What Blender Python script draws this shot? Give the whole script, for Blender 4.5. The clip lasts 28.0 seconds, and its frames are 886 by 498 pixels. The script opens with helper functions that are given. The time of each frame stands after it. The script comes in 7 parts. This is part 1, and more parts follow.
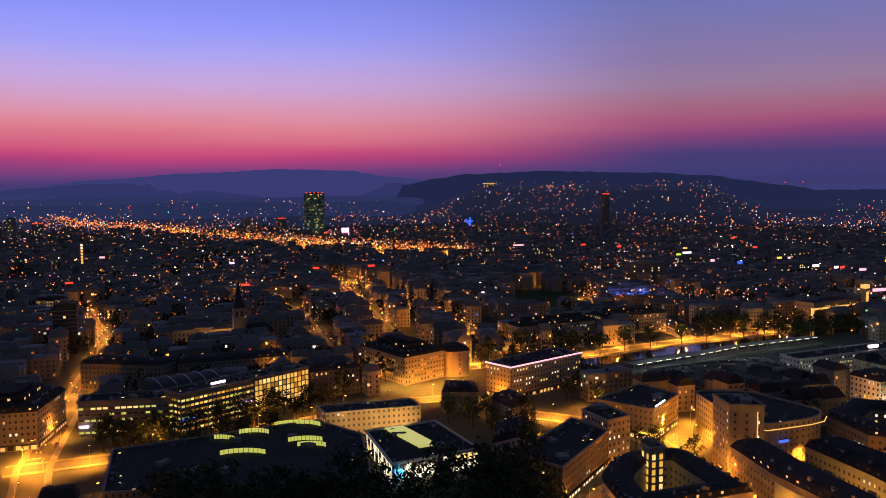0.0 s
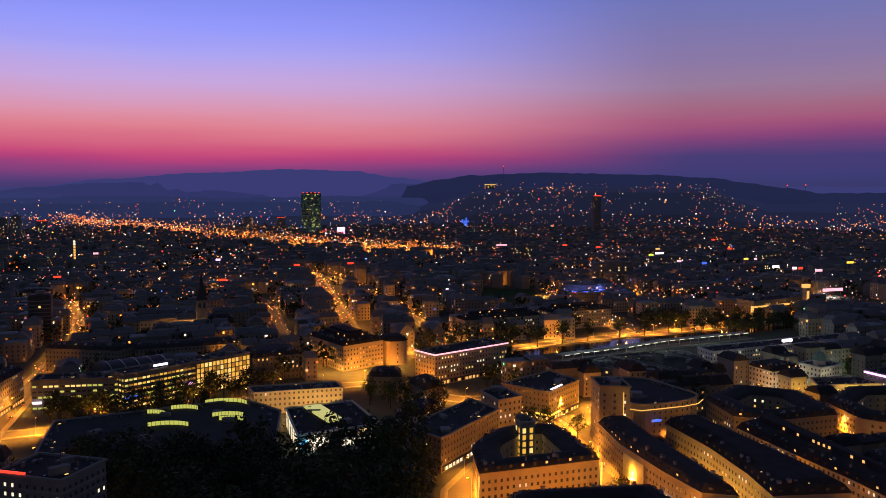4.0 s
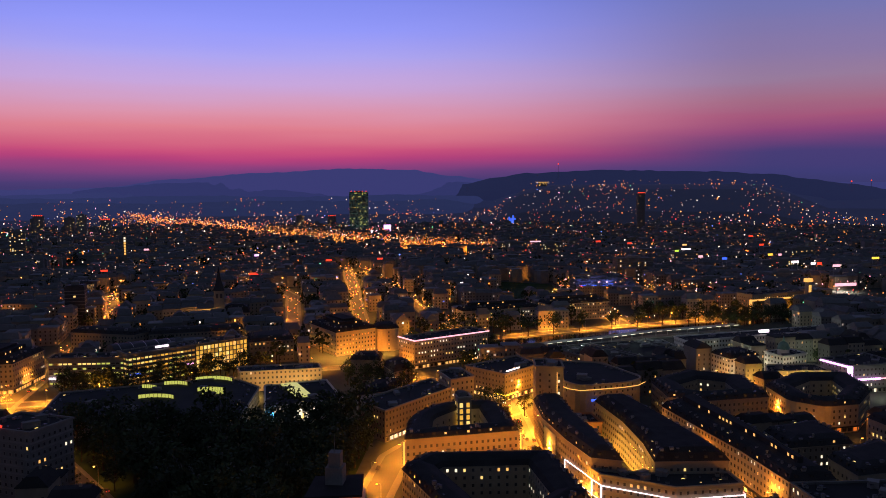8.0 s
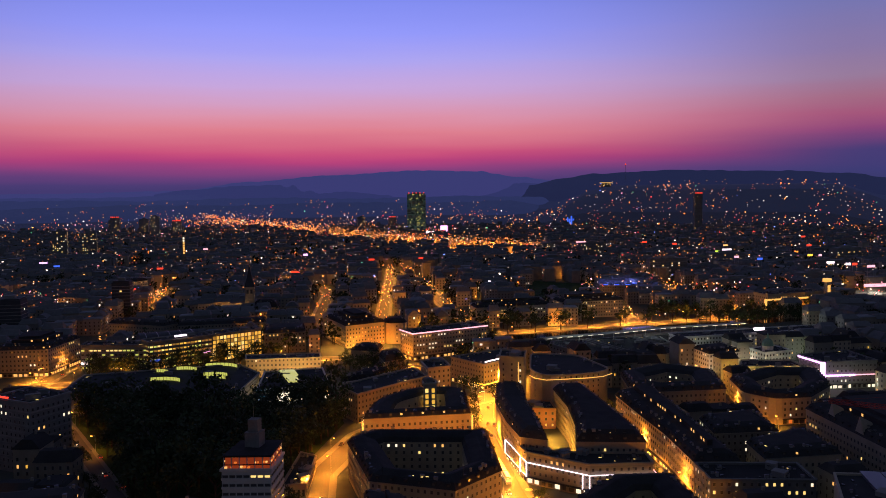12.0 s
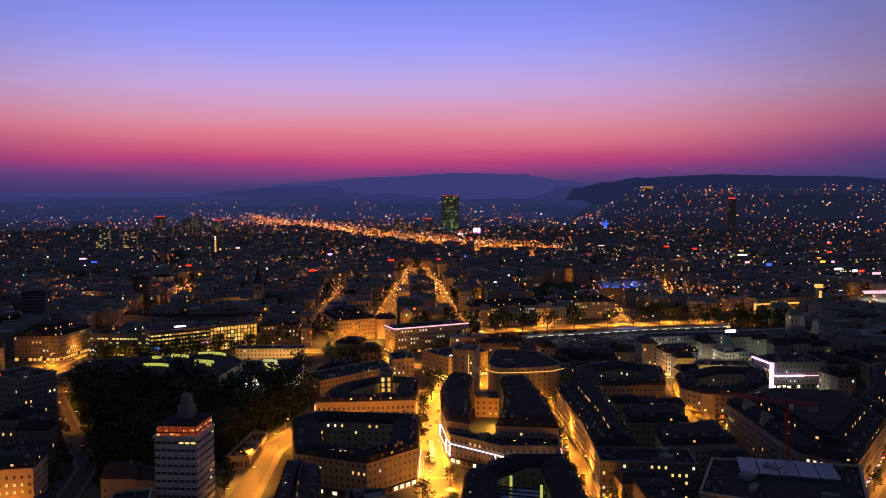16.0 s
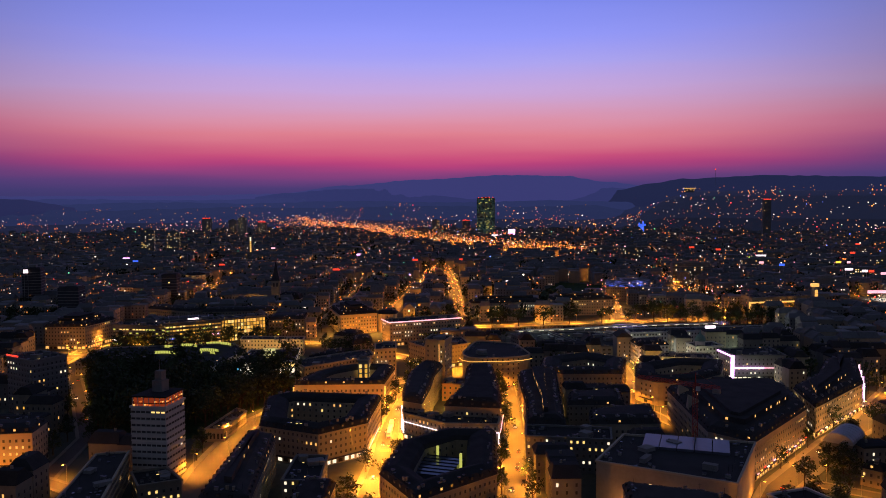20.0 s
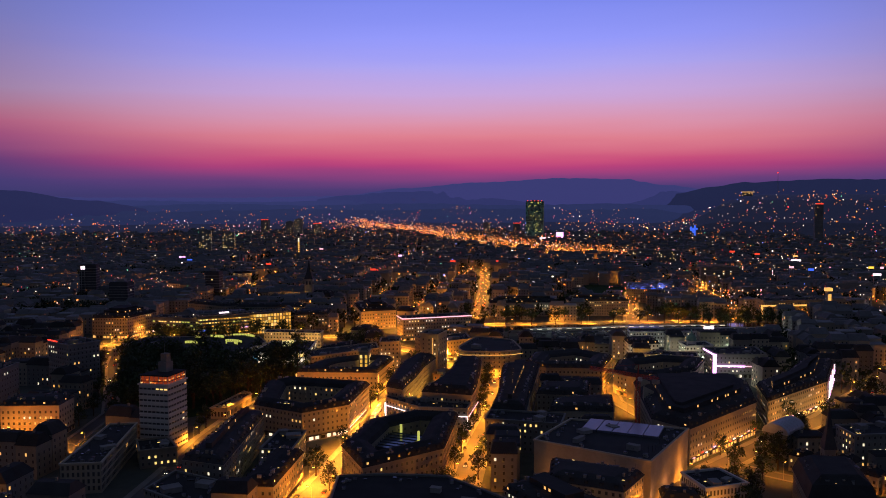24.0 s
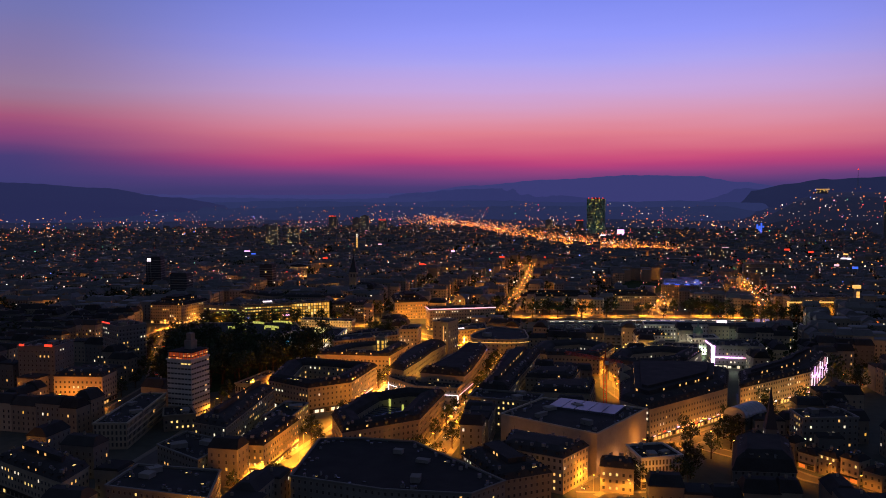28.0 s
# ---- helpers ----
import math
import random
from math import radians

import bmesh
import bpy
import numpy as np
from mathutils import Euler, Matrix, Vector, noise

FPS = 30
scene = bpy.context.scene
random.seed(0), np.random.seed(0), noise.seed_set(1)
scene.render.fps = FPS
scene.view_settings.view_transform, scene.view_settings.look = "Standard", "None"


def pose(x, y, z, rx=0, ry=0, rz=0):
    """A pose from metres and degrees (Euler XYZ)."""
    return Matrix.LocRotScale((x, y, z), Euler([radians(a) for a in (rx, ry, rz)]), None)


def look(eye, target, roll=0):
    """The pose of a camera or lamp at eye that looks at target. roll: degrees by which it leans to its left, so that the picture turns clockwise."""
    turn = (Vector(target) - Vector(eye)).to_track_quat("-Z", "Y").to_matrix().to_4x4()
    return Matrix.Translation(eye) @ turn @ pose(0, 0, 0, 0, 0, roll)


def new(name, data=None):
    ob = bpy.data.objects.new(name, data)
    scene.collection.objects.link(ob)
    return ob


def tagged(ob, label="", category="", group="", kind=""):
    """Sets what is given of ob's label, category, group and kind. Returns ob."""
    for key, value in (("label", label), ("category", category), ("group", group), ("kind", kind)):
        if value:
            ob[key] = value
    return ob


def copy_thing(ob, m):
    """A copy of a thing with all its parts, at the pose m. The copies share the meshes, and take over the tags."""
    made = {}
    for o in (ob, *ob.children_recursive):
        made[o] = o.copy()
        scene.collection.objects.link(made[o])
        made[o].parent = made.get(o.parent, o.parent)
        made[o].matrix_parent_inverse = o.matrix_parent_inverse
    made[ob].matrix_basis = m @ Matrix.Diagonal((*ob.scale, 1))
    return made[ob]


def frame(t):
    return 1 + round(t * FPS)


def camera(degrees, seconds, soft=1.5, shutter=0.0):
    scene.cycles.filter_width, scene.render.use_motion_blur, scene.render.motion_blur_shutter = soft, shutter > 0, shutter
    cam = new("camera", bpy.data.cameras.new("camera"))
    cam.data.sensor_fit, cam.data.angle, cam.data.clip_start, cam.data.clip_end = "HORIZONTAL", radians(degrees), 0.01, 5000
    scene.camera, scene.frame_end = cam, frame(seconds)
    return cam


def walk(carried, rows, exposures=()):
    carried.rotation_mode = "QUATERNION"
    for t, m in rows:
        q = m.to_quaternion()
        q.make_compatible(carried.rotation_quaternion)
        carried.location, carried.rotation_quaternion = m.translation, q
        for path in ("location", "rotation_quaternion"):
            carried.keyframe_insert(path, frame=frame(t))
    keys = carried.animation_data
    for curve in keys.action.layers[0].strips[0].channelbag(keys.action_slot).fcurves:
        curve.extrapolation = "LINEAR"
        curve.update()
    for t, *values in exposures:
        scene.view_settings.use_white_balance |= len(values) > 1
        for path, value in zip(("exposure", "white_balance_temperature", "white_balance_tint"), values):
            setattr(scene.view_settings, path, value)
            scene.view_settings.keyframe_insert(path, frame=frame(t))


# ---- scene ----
cam = camera(56.5, 28.0, soft=0.9)
PATH = [
    (0, (-21.404, 14.062, 134.899), (-21.394, 16.056, 134.749), -0.3),
    (0.5, (-14.438, 9.469, 135.104), (-14.43, 11.464, 134.958), -0.3),
    (1, (-7.467, 4.582, 135.34), (-7.462, 6.576, 135.195), -0.2),
    (1.5, (-0.351, -0.861, 135.482), (-0.35, 1.134, 135.337), -0.1),
    (2, (6.626, -6.622, 135.613), (6.624, -4.627, 135.469), 0.0),
    (2.5, (13.721, -12.628, 135.651), (13.718, -10.633, 135.507), 0.1),
    (3, (21.056, -18.646, 135.592), (21.05, -16.651, 135.448), 0.1),
    (3.5, (28.332, -24.403, 135.479), (28.319, -22.408, 135.333), 0.1),
    (5.5, (59.727, -45.313, 135.015), (59.636, -43.321, 134.864), -0.2),
    (6, (67.978, -50.344, 134.869), (67.863, -48.353, 134.718), -0.3),
    (6.5, (76.404, -55.23, 134.69), (76.267, -53.24, 134.539), -0.2),
    (7, (84.929, -59.874, 134.587), (84.775, -57.886, 134.435), -0.3),
    (7.5, (93.152, -64.29, 134.581), (92.979, -62.303, 134.429), -0.4),
    (8, (101.272, -68.391, 134.668), (101.082, -66.406, 134.516), -0.3),
    (8.5, (109.807, -72.637, 134.577), (109.597, -70.654, 134.426), -0.4),
    (9, (118.239, -76.719, 134.545), (118.009, -74.738, 134.394), -0.4),
    (9.5, (126.58, -80.526, 134.641), (126.327, -78.548, 134.492), -0.5),
    (10, (134.771, -84.123, 134.791), (134.494, -82.148, 134.643), -0.5),
    (10.5, (142.903, -87.545, 134.801), (142.6, -85.573, 134.652), -0.6),
    (11, (151.093, -90.737, 134.893), (150.765, -88.77, 134.744), -0.5),
    (11.5, (159.415, -93.924, 134.999), (159.062, -91.961, 134.851), -0.6),
    (12, (167.75, -96.934, 135.179), (167.372, -94.975, 135.031), -0.6),
    (12.5, (176.068, -100.019, 135.376), (175.666, -98.065, 135.228), -0.5),
    (14.5, (209.553, -112.54, 136.674), (209.091, -110.599, 136.527), -0.2),
    (15, (217.99, -115.444, 136.744), (217.514, -113.507, 136.599), -0.2),
    (15.5, (226.129, -118.595, 136.717), (225.64, -116.662, 136.573), -0.1),
    (16, (233.994, -122.039, 136.697), (233.489, -120.109, 136.555), -0.1),
    (16.5, (241.998, -125.645, 136.677), (241.477, -123.72, 136.536), -0.2),
    (17, (250.32, -129.25, 136.654), (249.784, -127.329, 136.512), -0.2),
    (17.5, (258.487, -132.681, 136.634), (257.934, -130.764, 136.493), -0.2),
    (18, (266.661, -136.153, 136.705), (266.092, -134.241, 136.565), -0.2),
    (18.5, (274.82, -139.712, 136.861), (274.238, -137.804, 136.723), -0.2),
    (19, (282.965, -143.393, 136.902), (282.366, -141.49, 136.764), -0.2),
    (19.5, (290.981, -146.973, 136.975), (290.366, -145.075, 136.839), -0.2),
    (20, (298.958, -150.321, 137.077), (298.326, -148.428, 136.94), -0.3),
    (20.5, (306.657, -153.475, 137.317), (306.009, -151.587, 137.181), -0.3),
    (21, (314.445, -156.605, 137.504), (313.78, -154.723, 137.37), -0.3),
    (21.5, (322.386, -159.787, 137.697), (321.703, -157.912, 137.563), -0.2),
    (23.5, (355.548, -172.994, 138.999), (354.787, -171.149, 138.865), 0.0),
    (24, (364.053, -176.152, 139.341), (363.269, -174.316, 139.21), -0.1),
    (24.5, (372.631, -179.275, 139.652), (371.826, -177.449, 139.521), -0.1),
    (25, (381.373, -182.273, 139.924), (380.545, -180.457, 139.793), -0.0),
    (25.5, (390.265, -185.101, 140.231), (389.416, -183.295, 140.102), -0.1),
    (26, (398.859, -187.979, 140.446), (397.987, -186.184, 140.317), -0.1),
    (26.5, (407.315, -190.733, 140.524), (406.421, -188.949, 140.395), -0.1),
    (27, (415.888, -193.127, 140.577), (414.973, -191.353, 140.447), -0.1),
    (27.5, (424.401, -195.279, 140.591), (423.465, -193.517, 140.459), -0.2),
    (28, (432.734, -197.412, 140.574), (431.778, -195.661, 140.436), -0.1),
]
walk(cam, [(t, look(eye, target, roll)) for t, eye, target, roll in PATH])

# ---- world: afterglow at dusk; the sun is below the horizon ----


def lin(r, g, b):
    """Linear colour from 8-bit display values."""
    return tuple(((v / 255 + 0.055) / 1.055) ** 2.4 if v > 10 else v / 255 / 12.92 for v in (r, g, b)) + (1.0,)


def ramp(nt, stops, interp="LINEAR"):
    n = nt.nodes.new("ShaderNodeValToRGB")
    n.color_ramp.interpolation = interp
    el = n.color_ramp.elements
    while len(el) < len(stops):
        el.new(0.5)
    for e, (p, c) in zip(el, stops):
        e.position, e.color = p, c
    return n


def math_node(nt, op, a, b=0.0, clamp=False):
    n = nt.nodes.new("ShaderNodeMath")
    n.operation, n.use_clamp = op, clamp
    for i, v in enumerate((a, b)):
        if isinstance(v, (int, float)):
            n.inputs[i].default_value = v
        else:
            nt.links.new(v, n.inputs[i])
    return n.outputs[0]


def dusk_world():
    w = bpy.data.worlds.new("dusk")
    w.use_nodes = True
    nt = w.node_tree
    bg = nt.nodes["Background"]
    tc = nt.nodes.new("ShaderNodeTexCoord")
    xyz = nt.nodes.new("ShaderNodeSeparateXYZ")
    nt.links.new(tc.outputs["Generated"], xyz.inputs[0])
    z = math_node(nt, "MULTIPLY", xyz.outputs[2], 2.0, True)
    # towards the afterglow
    towards = ramp(nt, [
        (0.0, lin(68, 58, 112)), (0.012, lin(76, 60, 116)), (0.03, lin(104, 63, 122)), (0.05, lin(144, 65, 125)), (0.0685, lin(182, 66, 123)), (0.085, lin(202, 80, 124)),
        (0.103, lin(212, 101, 130)), (0.137, lin(223, 129, 145)), (0.171, lin(221, 147, 171)), (0.205, lin(212, 159, 197)), (0.238, lin(200, 167, 222)),
        (0.297, lin(174, 166, 243)), (0.364, lin(149, 155, 253)), (0.443, lin(129, 141, 243)), (0.62, lin(90, 104, 170)), (1.0, lin(54, 62, 84))])
    away = ramp(nt, [
        (0.0, lin(57, 57, 106)), (0.03, lin(62, 60, 116)), (0.075, lin(72, 61, 118)), (0.10, lin(104, 64, 120)), (0.125, lin(140, 70, 122)), (0.155, lin(164, 86, 123)),
        (0.19, lin(163, 106, 133)), (0.235, lin(152, 123, 156)), (0.297, lin(137, 120, 167)), (0.38, lin(119, 118, 177)), (0.443, lin(107, 115, 184)), (0.62, lin(80, 90, 140)), (1.0, lin(54, 62, 84))])
    # thin level streaks of haze
    streak = nt.nodes.new("ShaderNodeMapping")
    streak.inputs["Scale"].default_value = (2.2, 2.2, 26.0)
    nt.links.new(tc.outputs["Generated"], streak.inputs[0])
    veil = nt.nodes.new("ShaderNodeTexNoise")
    veil.inputs["Scale"].default_value, veil.inputs["Detail"].default_value = 1.0, 3
    nt.links.new(streak.outputs[0], veil.inputs["Vector"])
    z = math_node(nt, "ADD", z, math_node(nt, "MULTIPLY", math_node(nt, "SUBTRACT", veil.outputs[0], 0.5), 0.05), True)
    for r in (towards, away):
        nt.links.new(z, r.inputs[0])
    # how far round from the place where the sun went down
    a = radians(GLOW_AZIMUTH)
    side = math_node(nt, "ADD", math_node(nt, "MULTIPLY", xyz.outputs[0], -math.sin(a)), math_node(nt, "MULTIPLY", xyz.outputs[1], math.cos(a)))
    near = nt.nodes.new("ShaderNodeMapRange")
    near.interpolation_type = "SMOOTHSTEP"
    near.inputs[1].default_value, near.inputs[2].default_value = 0.80, 1.0
    nt.links.new(side, near.inputs[0])
    mix = nt.nodes.new("ShaderNodeMix")
    mix.data_type = "RGBA"
    nt.links.new(near.outputs[0], mix.inputs[0])
    nt.links.new(away.outputs[0], mix.inputs[6])
    nt.links.new(towards.outputs[0], mix.inputs[7])
    # the half of the sky behind is night already
    back = nt.nodes.new("ShaderNodeMapRange")
    back.interpolation_type = "SMOOTHSTEP"
    back.inputs[1].default_value, back.inputs[2].default_value = -0.15, 0.5
    nt.links.new(side, back.inputs[0])
    night = ramp(nt, [(0.0, lin(66, 70, 84)), (0.3, lin(68, 74, 94)), (1.0, lin(54, 62, 84))])
    nt.links.new(z, night.inputs[0])
    whole = nt.nodes.new("ShaderNodeMix")
    whole.data_type = "RGBA"
    nt.links.new(back.outputs[0], whole.inputs[0])
    nt.links.new(night.outputs[0], whole.inputs[6])
    nt.links.new(mix.outputs[2], whole.inputs[7])
    nt.links.new(whole.outputs[2], bg.inputs[0])
    scene.world = w


GLOW_AZIMUTH = 20.0
dusk_world()

# ---- materials ----
MATS = {}


def mat(name, colour, rough=0.8, metal=0.0, vary=0.25, scale=0.3, bump=0.0, glow=None, power=0.0, sampled=True, fine=6.0):
    """A surface with stains at one scale and grain at another; glow: the colour of what gives off light."""
    if name in MATS:
        return MATS[name]
    m = bpy.data.materials.new(name)
    m.use_nodes = True
    nt = m.node_tree
    p = nt.nodes["Principled BSDF"]
    p.inputs["Roughness"].default_value, p.inputs["Metallic"].default_value = rough, metal
    p.inputs["Base Color"].default_value = (*colour, 1)
    if rough >= 0.9:
        # porous surfaces: tiles, gravel, leaves
        p.inputs["Specular IOR Level"].default_value = 0.12
    if vary:
        tc = nt.nodes.new("ShaderNodeTexCoord")
        info = nt.nodes.new("ShaderNodeObjectInfo")
        big, small = nt.nodes.new("ShaderNodeTexNoise"), nt.nodes.new("ShaderNodeTexNoise")
        for n, s in ((big, scale), (small, scale * fine)):
            n.inputs["Scale"].default_value, n.inputs["Detail"].default_value = s, 4
            nt.links.new(tc.outputs["Object"], n.inputs["Vector"])
        both = math_node(nt, "ADD", math_node(nt, "MULTIPLY", big.outputs[0], 0.65), math_node(nt, "MULTIPLY", small.outputs[0], 0.35))
        each = math_node(nt, "ADD", both, math_node(nt, "MULTIPLY", math_node(nt, "SUBTRACT", info.outputs["Random"], 0.5), 0.35))
        lo, hi = [tuple(min(1, c * k) for c in colour) + (1,) for k in (1 - vary, 1 + vary)]
        r = ramp(nt, [(0.25, lo), (0.75, hi)])
        nt.links.new(each, r.inputs[0])
        nt.links.new(r.outputs[0], p.inputs["Base Color"])
        if bump:
            b = nt.nodes.new("ShaderNodeBump")
            b.inputs["Strength"].default_value, b.inputs["Distance"].default_value = bump, 0.05
            nt.links.new(small.outputs[0], b.inputs["Height"])
            nt.links.new(b.outputs[0], p.inputs["Normal"])
    if glow:
        p.inputs["Emission Color"].default_value = (*glow, 1)
        p.inputs["Emission Strength"].default_value = power
        if not sampled:
            m.cycles.emission_sampling = "NONE"
    MATS[name] = m
    return m


ASPHALT = mat("asphalt", (0.085, 0.08, 0.075), 0.75, vary=0.35, scale=0.05, bump=0.3, fine=30)
GROUND = mat("city_ground", (0.09, 0.1, 0.085), 0.9, vary=0.4, scale=0.01, fine=20)
PAVING = mat("paving", (0.2, 0.19, 0.17), 0.85, vary=0.25, scale=0.1, fine=12)
GRASS = mat("grass", (0.04, 0.07, 0.025), 0.95, vary=0.4, scale=0.1, fine=20)
WATER = mat("river_water", (0.01, 0.014, 0.016), 0.08, vary=0.2, scale=0.2, bump=0.4)
CREAM = mat("cream_render", (0.42, 0.36, 0.27), 0.85, vary=0.2, scale=0.12, bump=0.1)
BEIGE = mat("beige_stone", (0.3, 0.26, 0.2), 0.85, vary=0.22, scale=0.15, bump=0.2)
GREY = mat("grey_render", (0.2, 0.195, 0.18), 0.85, vary=0.2, scale=0.12, bump=0.1)
WHITE = mat("white_render", (0.62, 0.6, 0.56), 0.8, vary=0.14, scale=0.12, bump=0.1)
CONCRETE = mat("concrete", (0.26, 0.25, 0.24), 0.9, vary=0.25, scale=0.2, bump=0.2)
DARK_METAL = mat("dark_metal", (0.06, 0.06, 0.065), 0.45, 0.8, vary=0.2, scale=0.5)
STEEL = mat("steel", (0.4, 0.4, 0.4), 0.4, 0.9, vary=0.15, scale=0.5)
TILE = mat("dark_roof_tiles", (0.05, 0.049, 0.05), 0.9, vary=0.35, scale=0.15, bump=0.5, fine=14)
SLATE = mat("slate", (0.05, 0.05, 0.055), 0.75, vary=0.3, scale=0.2, bump=0.4, fine=12)
GRAVEL = mat("roof_gravel", (0.05, 0.05, 0.052), 0.95, vary=0.3, scale=0.1, bump=0.3, fine=40)
# far roofs, paler than near ones: distance haze put into the base colour
HAZED_TILE = mat("hazed_far_roof_tiles", (0.17, 0.17, 0.175), 0.9, vary=0.4, scale=0.02, fine=20)
HAZED_GRAVEL = mat("hazed_far_roof_gravel", (0.25, 0.25, 0.26), 0.95, vary=0.35, scale=0.02, fine=20)
COPPER = mat("green_copper", (0.2, 0.36, 0.29), 0.7, 0.2, vary=0.25, scale=0.3)
FRAME = mat("window_frame_paint", (0.26, 0.24, 0.21), 0.6, vary=0.1, scale=0.5)
PANE = mat("dark_window_glass", (0.085, 0.08, 0.075), 0.2, vary=0.3, scale=0.4)
LEAF = mat("leaves", (0.04, 0.06, 0.02), 0.8, vary=0.5, scale=0.6)
BARK = mat("bark", (0.08, 0.06, 0.045), 0.95, vary=0.3, scale=1.5, bump=0.4)
RED_STEEL = mat("red_painted_steel", (0.35, 0.035, 0.02), 0.55, vary=0.2, scale=0.5)
CAR_PAINT = mat("car_paint", (0.2, 0.2, 0.21), 0.25, 0.3, vary=0.8, scale=0.01)
RUBBER = mat("rubber", (0.02, 0.02, 0.02), 0.9, vary=0.1)
BLUE_GLASS = mat("blue_green_glass", (0.04, 0.1, 0.09), 0.35, vary=0.3, scale=0.05)

LIT = {
    "warm": mat("lit_window_warm", (0.3, 0.25, 0.2), 0.4, vary=0, glow=(1.0, 0.50, 0.13), power=1.1, sampled=False),
    "yellow": mat("lit_window_yellow", (0.3, 0.28, 0.2), 0.4, vary=0, glow=(1.0, 0.66, 0.2), power=1.15, sampled=False),
    "white": mat("lit_window_white", (0.3, 0.3, 0.3), 0.4, vary=0, glow=(1.0, 0.84, 0.6), power=1.25, sampled=False),
    "green": mat("lit_window_green", (0.2, 0.3, 0.2), 0.4, vary=0, glow=(0.72, 0.72, 0.14), power=0.75, sampled=False),
    "gym": mat("skylight_glow", (0.3, 0.3, 0.2), 0.4, vary=0, glow=(0.85, 0.8, 0.22), power=0.6, sampled=False),
    "amber": mat("lit_interior_amber", (0.3, 0.2, 0.1), 0.4, vary=0, glow=(1.0, 0.52, 0.07), power=0.85, sampled=False),
    "lamplit": mat("lit_interior_dim", (0.3, 0.2, 0.1), 0.4, vary=0, glow=(1.0, 0.46, 0.06), power=0.32, sampled=False),
    "teal": mat("teal_pane_glow", (0.1, 0.2, 0.15), 0.4, vary=0, glow=(0.05, 0.15, 0.12), power=0.2, sampled=False),
    "blue": mat("lit_window_blue", (0.2, 0.25, 0.3), 0.4, vary=0, glow=(0.1, 0.55, 1.0), power=1.7, sampled=False),
    "orange": mat("lit_window_orange", (0.3, 0.2, 0.1), 0.4, vary=0, glow=(1.0, 0.22, 0.03), power=0.7, sampled=False),
}
LED_WHITE = mat("white_led_strip", (0.8, 0.8, 0.8), 0.4, vary=0, glow=(1.0, 0.80, 0.9), power=2.0, sampled=False)
LED_PINK = mat("pink_led_strip", (0.8, 0.6, 0.7), 0.4, vary=0, glow=(1.0, 0.45, 0.55), power=1.4, sampled=False)
LED_VIOLET = mat("violet_led_strip", (0.7, 0.5, 0.8), 0.4, vary=0, glow=(0.9, 0.45, 1.0), power=2.2, sampled=False)
LED_AMBER = mat("amber_led_strip", (0.8, 0.6, 0.4), 0.4, vary=0, glow=(1.0, 0.5, 0.1), power=1.1, sampled=False)
SIGN_RED = mat("red_sign_light", (0.4, 0.05, 0.04), 0.4, vary=0, glow=(1.0, 0.05, 0.02), power=1.6, sampled=False)
SIGN_BLUE = mat("blue_sign_light", (0.05, 0.1, 0.4), 0.4, vary=0, glow=(0.06, 0.16, 1.0), power=1.1, sampled=False)
SIGN_LIME = mat("lime_sign_light", (0.2, 0.3, 0.05), 0.4, vary=0, glow=(0.6, 0.9, 0.08), power=1.2, sampled=False)
LED_YELLOW = mat("yellow_sign_light", (0.6, 0.5, 0.1), 0.4, vary=0, glow=(1.0, 0.62, 0.06), power=1.5, sampled=False)
SIGN_GREEN = mat("green_sign_light", (0.05, 0.3, 0.1), 0.4, vary=0, glow=(0.1, 0.7, 0.3), power=0.35, sampled=False)
LAMP_ORANGE = mat("sodium_lamp", (0.8, 0.6, 0.3), 0.4, vary=0, glow=(1.0, 0.42, 0.06), power=8.0, sampled=False)
LAMP_WHITE = mat("white_lamp", (0.8, 0.8, 0.7), 0.4, vary=0, glow=(1.0, 0.85, 0.6), power=6.0, sampled=False)
GLOWS = {"orange": (1.0, 0.2, 0.018), "amber": (1.0, 0.34, 0.06), "white": (1.0, 0.76, 0.6), "red": (1.0, 0.035, 0.03), "pink": (1.0, 0.3, 0.45), "blue": (0.12, 0.2, 1.0), "green": (0.15, 0.8, 0.35)}
DOT = {k: mat("far_lamp_" + k, (0.3, 0.3, 0.3), 0.5, vary=0, glow=v, power=2.2, sampled=False) for k, v in GLOWS.items()}
for m in DOT.values():
    # no two lamps shine alike
    geo = m.node_tree.nodes.new("ShaderNodeNewGeometry")
    cube = math_node(m.node_tree, "POWER", geo.outputs["Random Per Island"], 4.0)
    m.node_tree.links.new(math_node(m.node_tree, "ADD", math_node(m.node_tree, "MULTIPLY", cube, 4.6), 0.36), m.node_tree.nodes["Principled BSDF"].inputs["Emission Strength"])

# ---- mesh helpers ----


def mesh_of(name, verts, faces, mats, index=None, smooth=False):
    me = bpy.data.meshes.new(name)
    me.from_pydata(verts, [], faces)
    for m in mats if isinstance(mats, (list, tuple)) else [mats]:
        me.materials.append(m)
    if index:
        me.polygons.foreach_set("material_index", index)
    if smooth:
        me.polygons.foreach_set("use_smooth", [True] * len(me.polygons))
    me.update()
    return me


def child(name, me, parent, label="", m=None, kind=""):
    """A part of a thing: the mesh me under parent, at the pose m in the parent's space."""
    ob = new(name, me)
    ob.parent = parent
    if m is not None:
        ob.matrix_local = m
    if label:
        ob["label"] = label
    if kind:
        ob["kind"] = kind
    return ob


def thing(name, place, label, category, group="", kind="", turn=0.0):
    ob = new(name)
    ob.empty_display_size = 0.5
    ob.matrix_world = pose(*place, 0, 0, turn)
    return tagged(ob, label, category, group, kind)


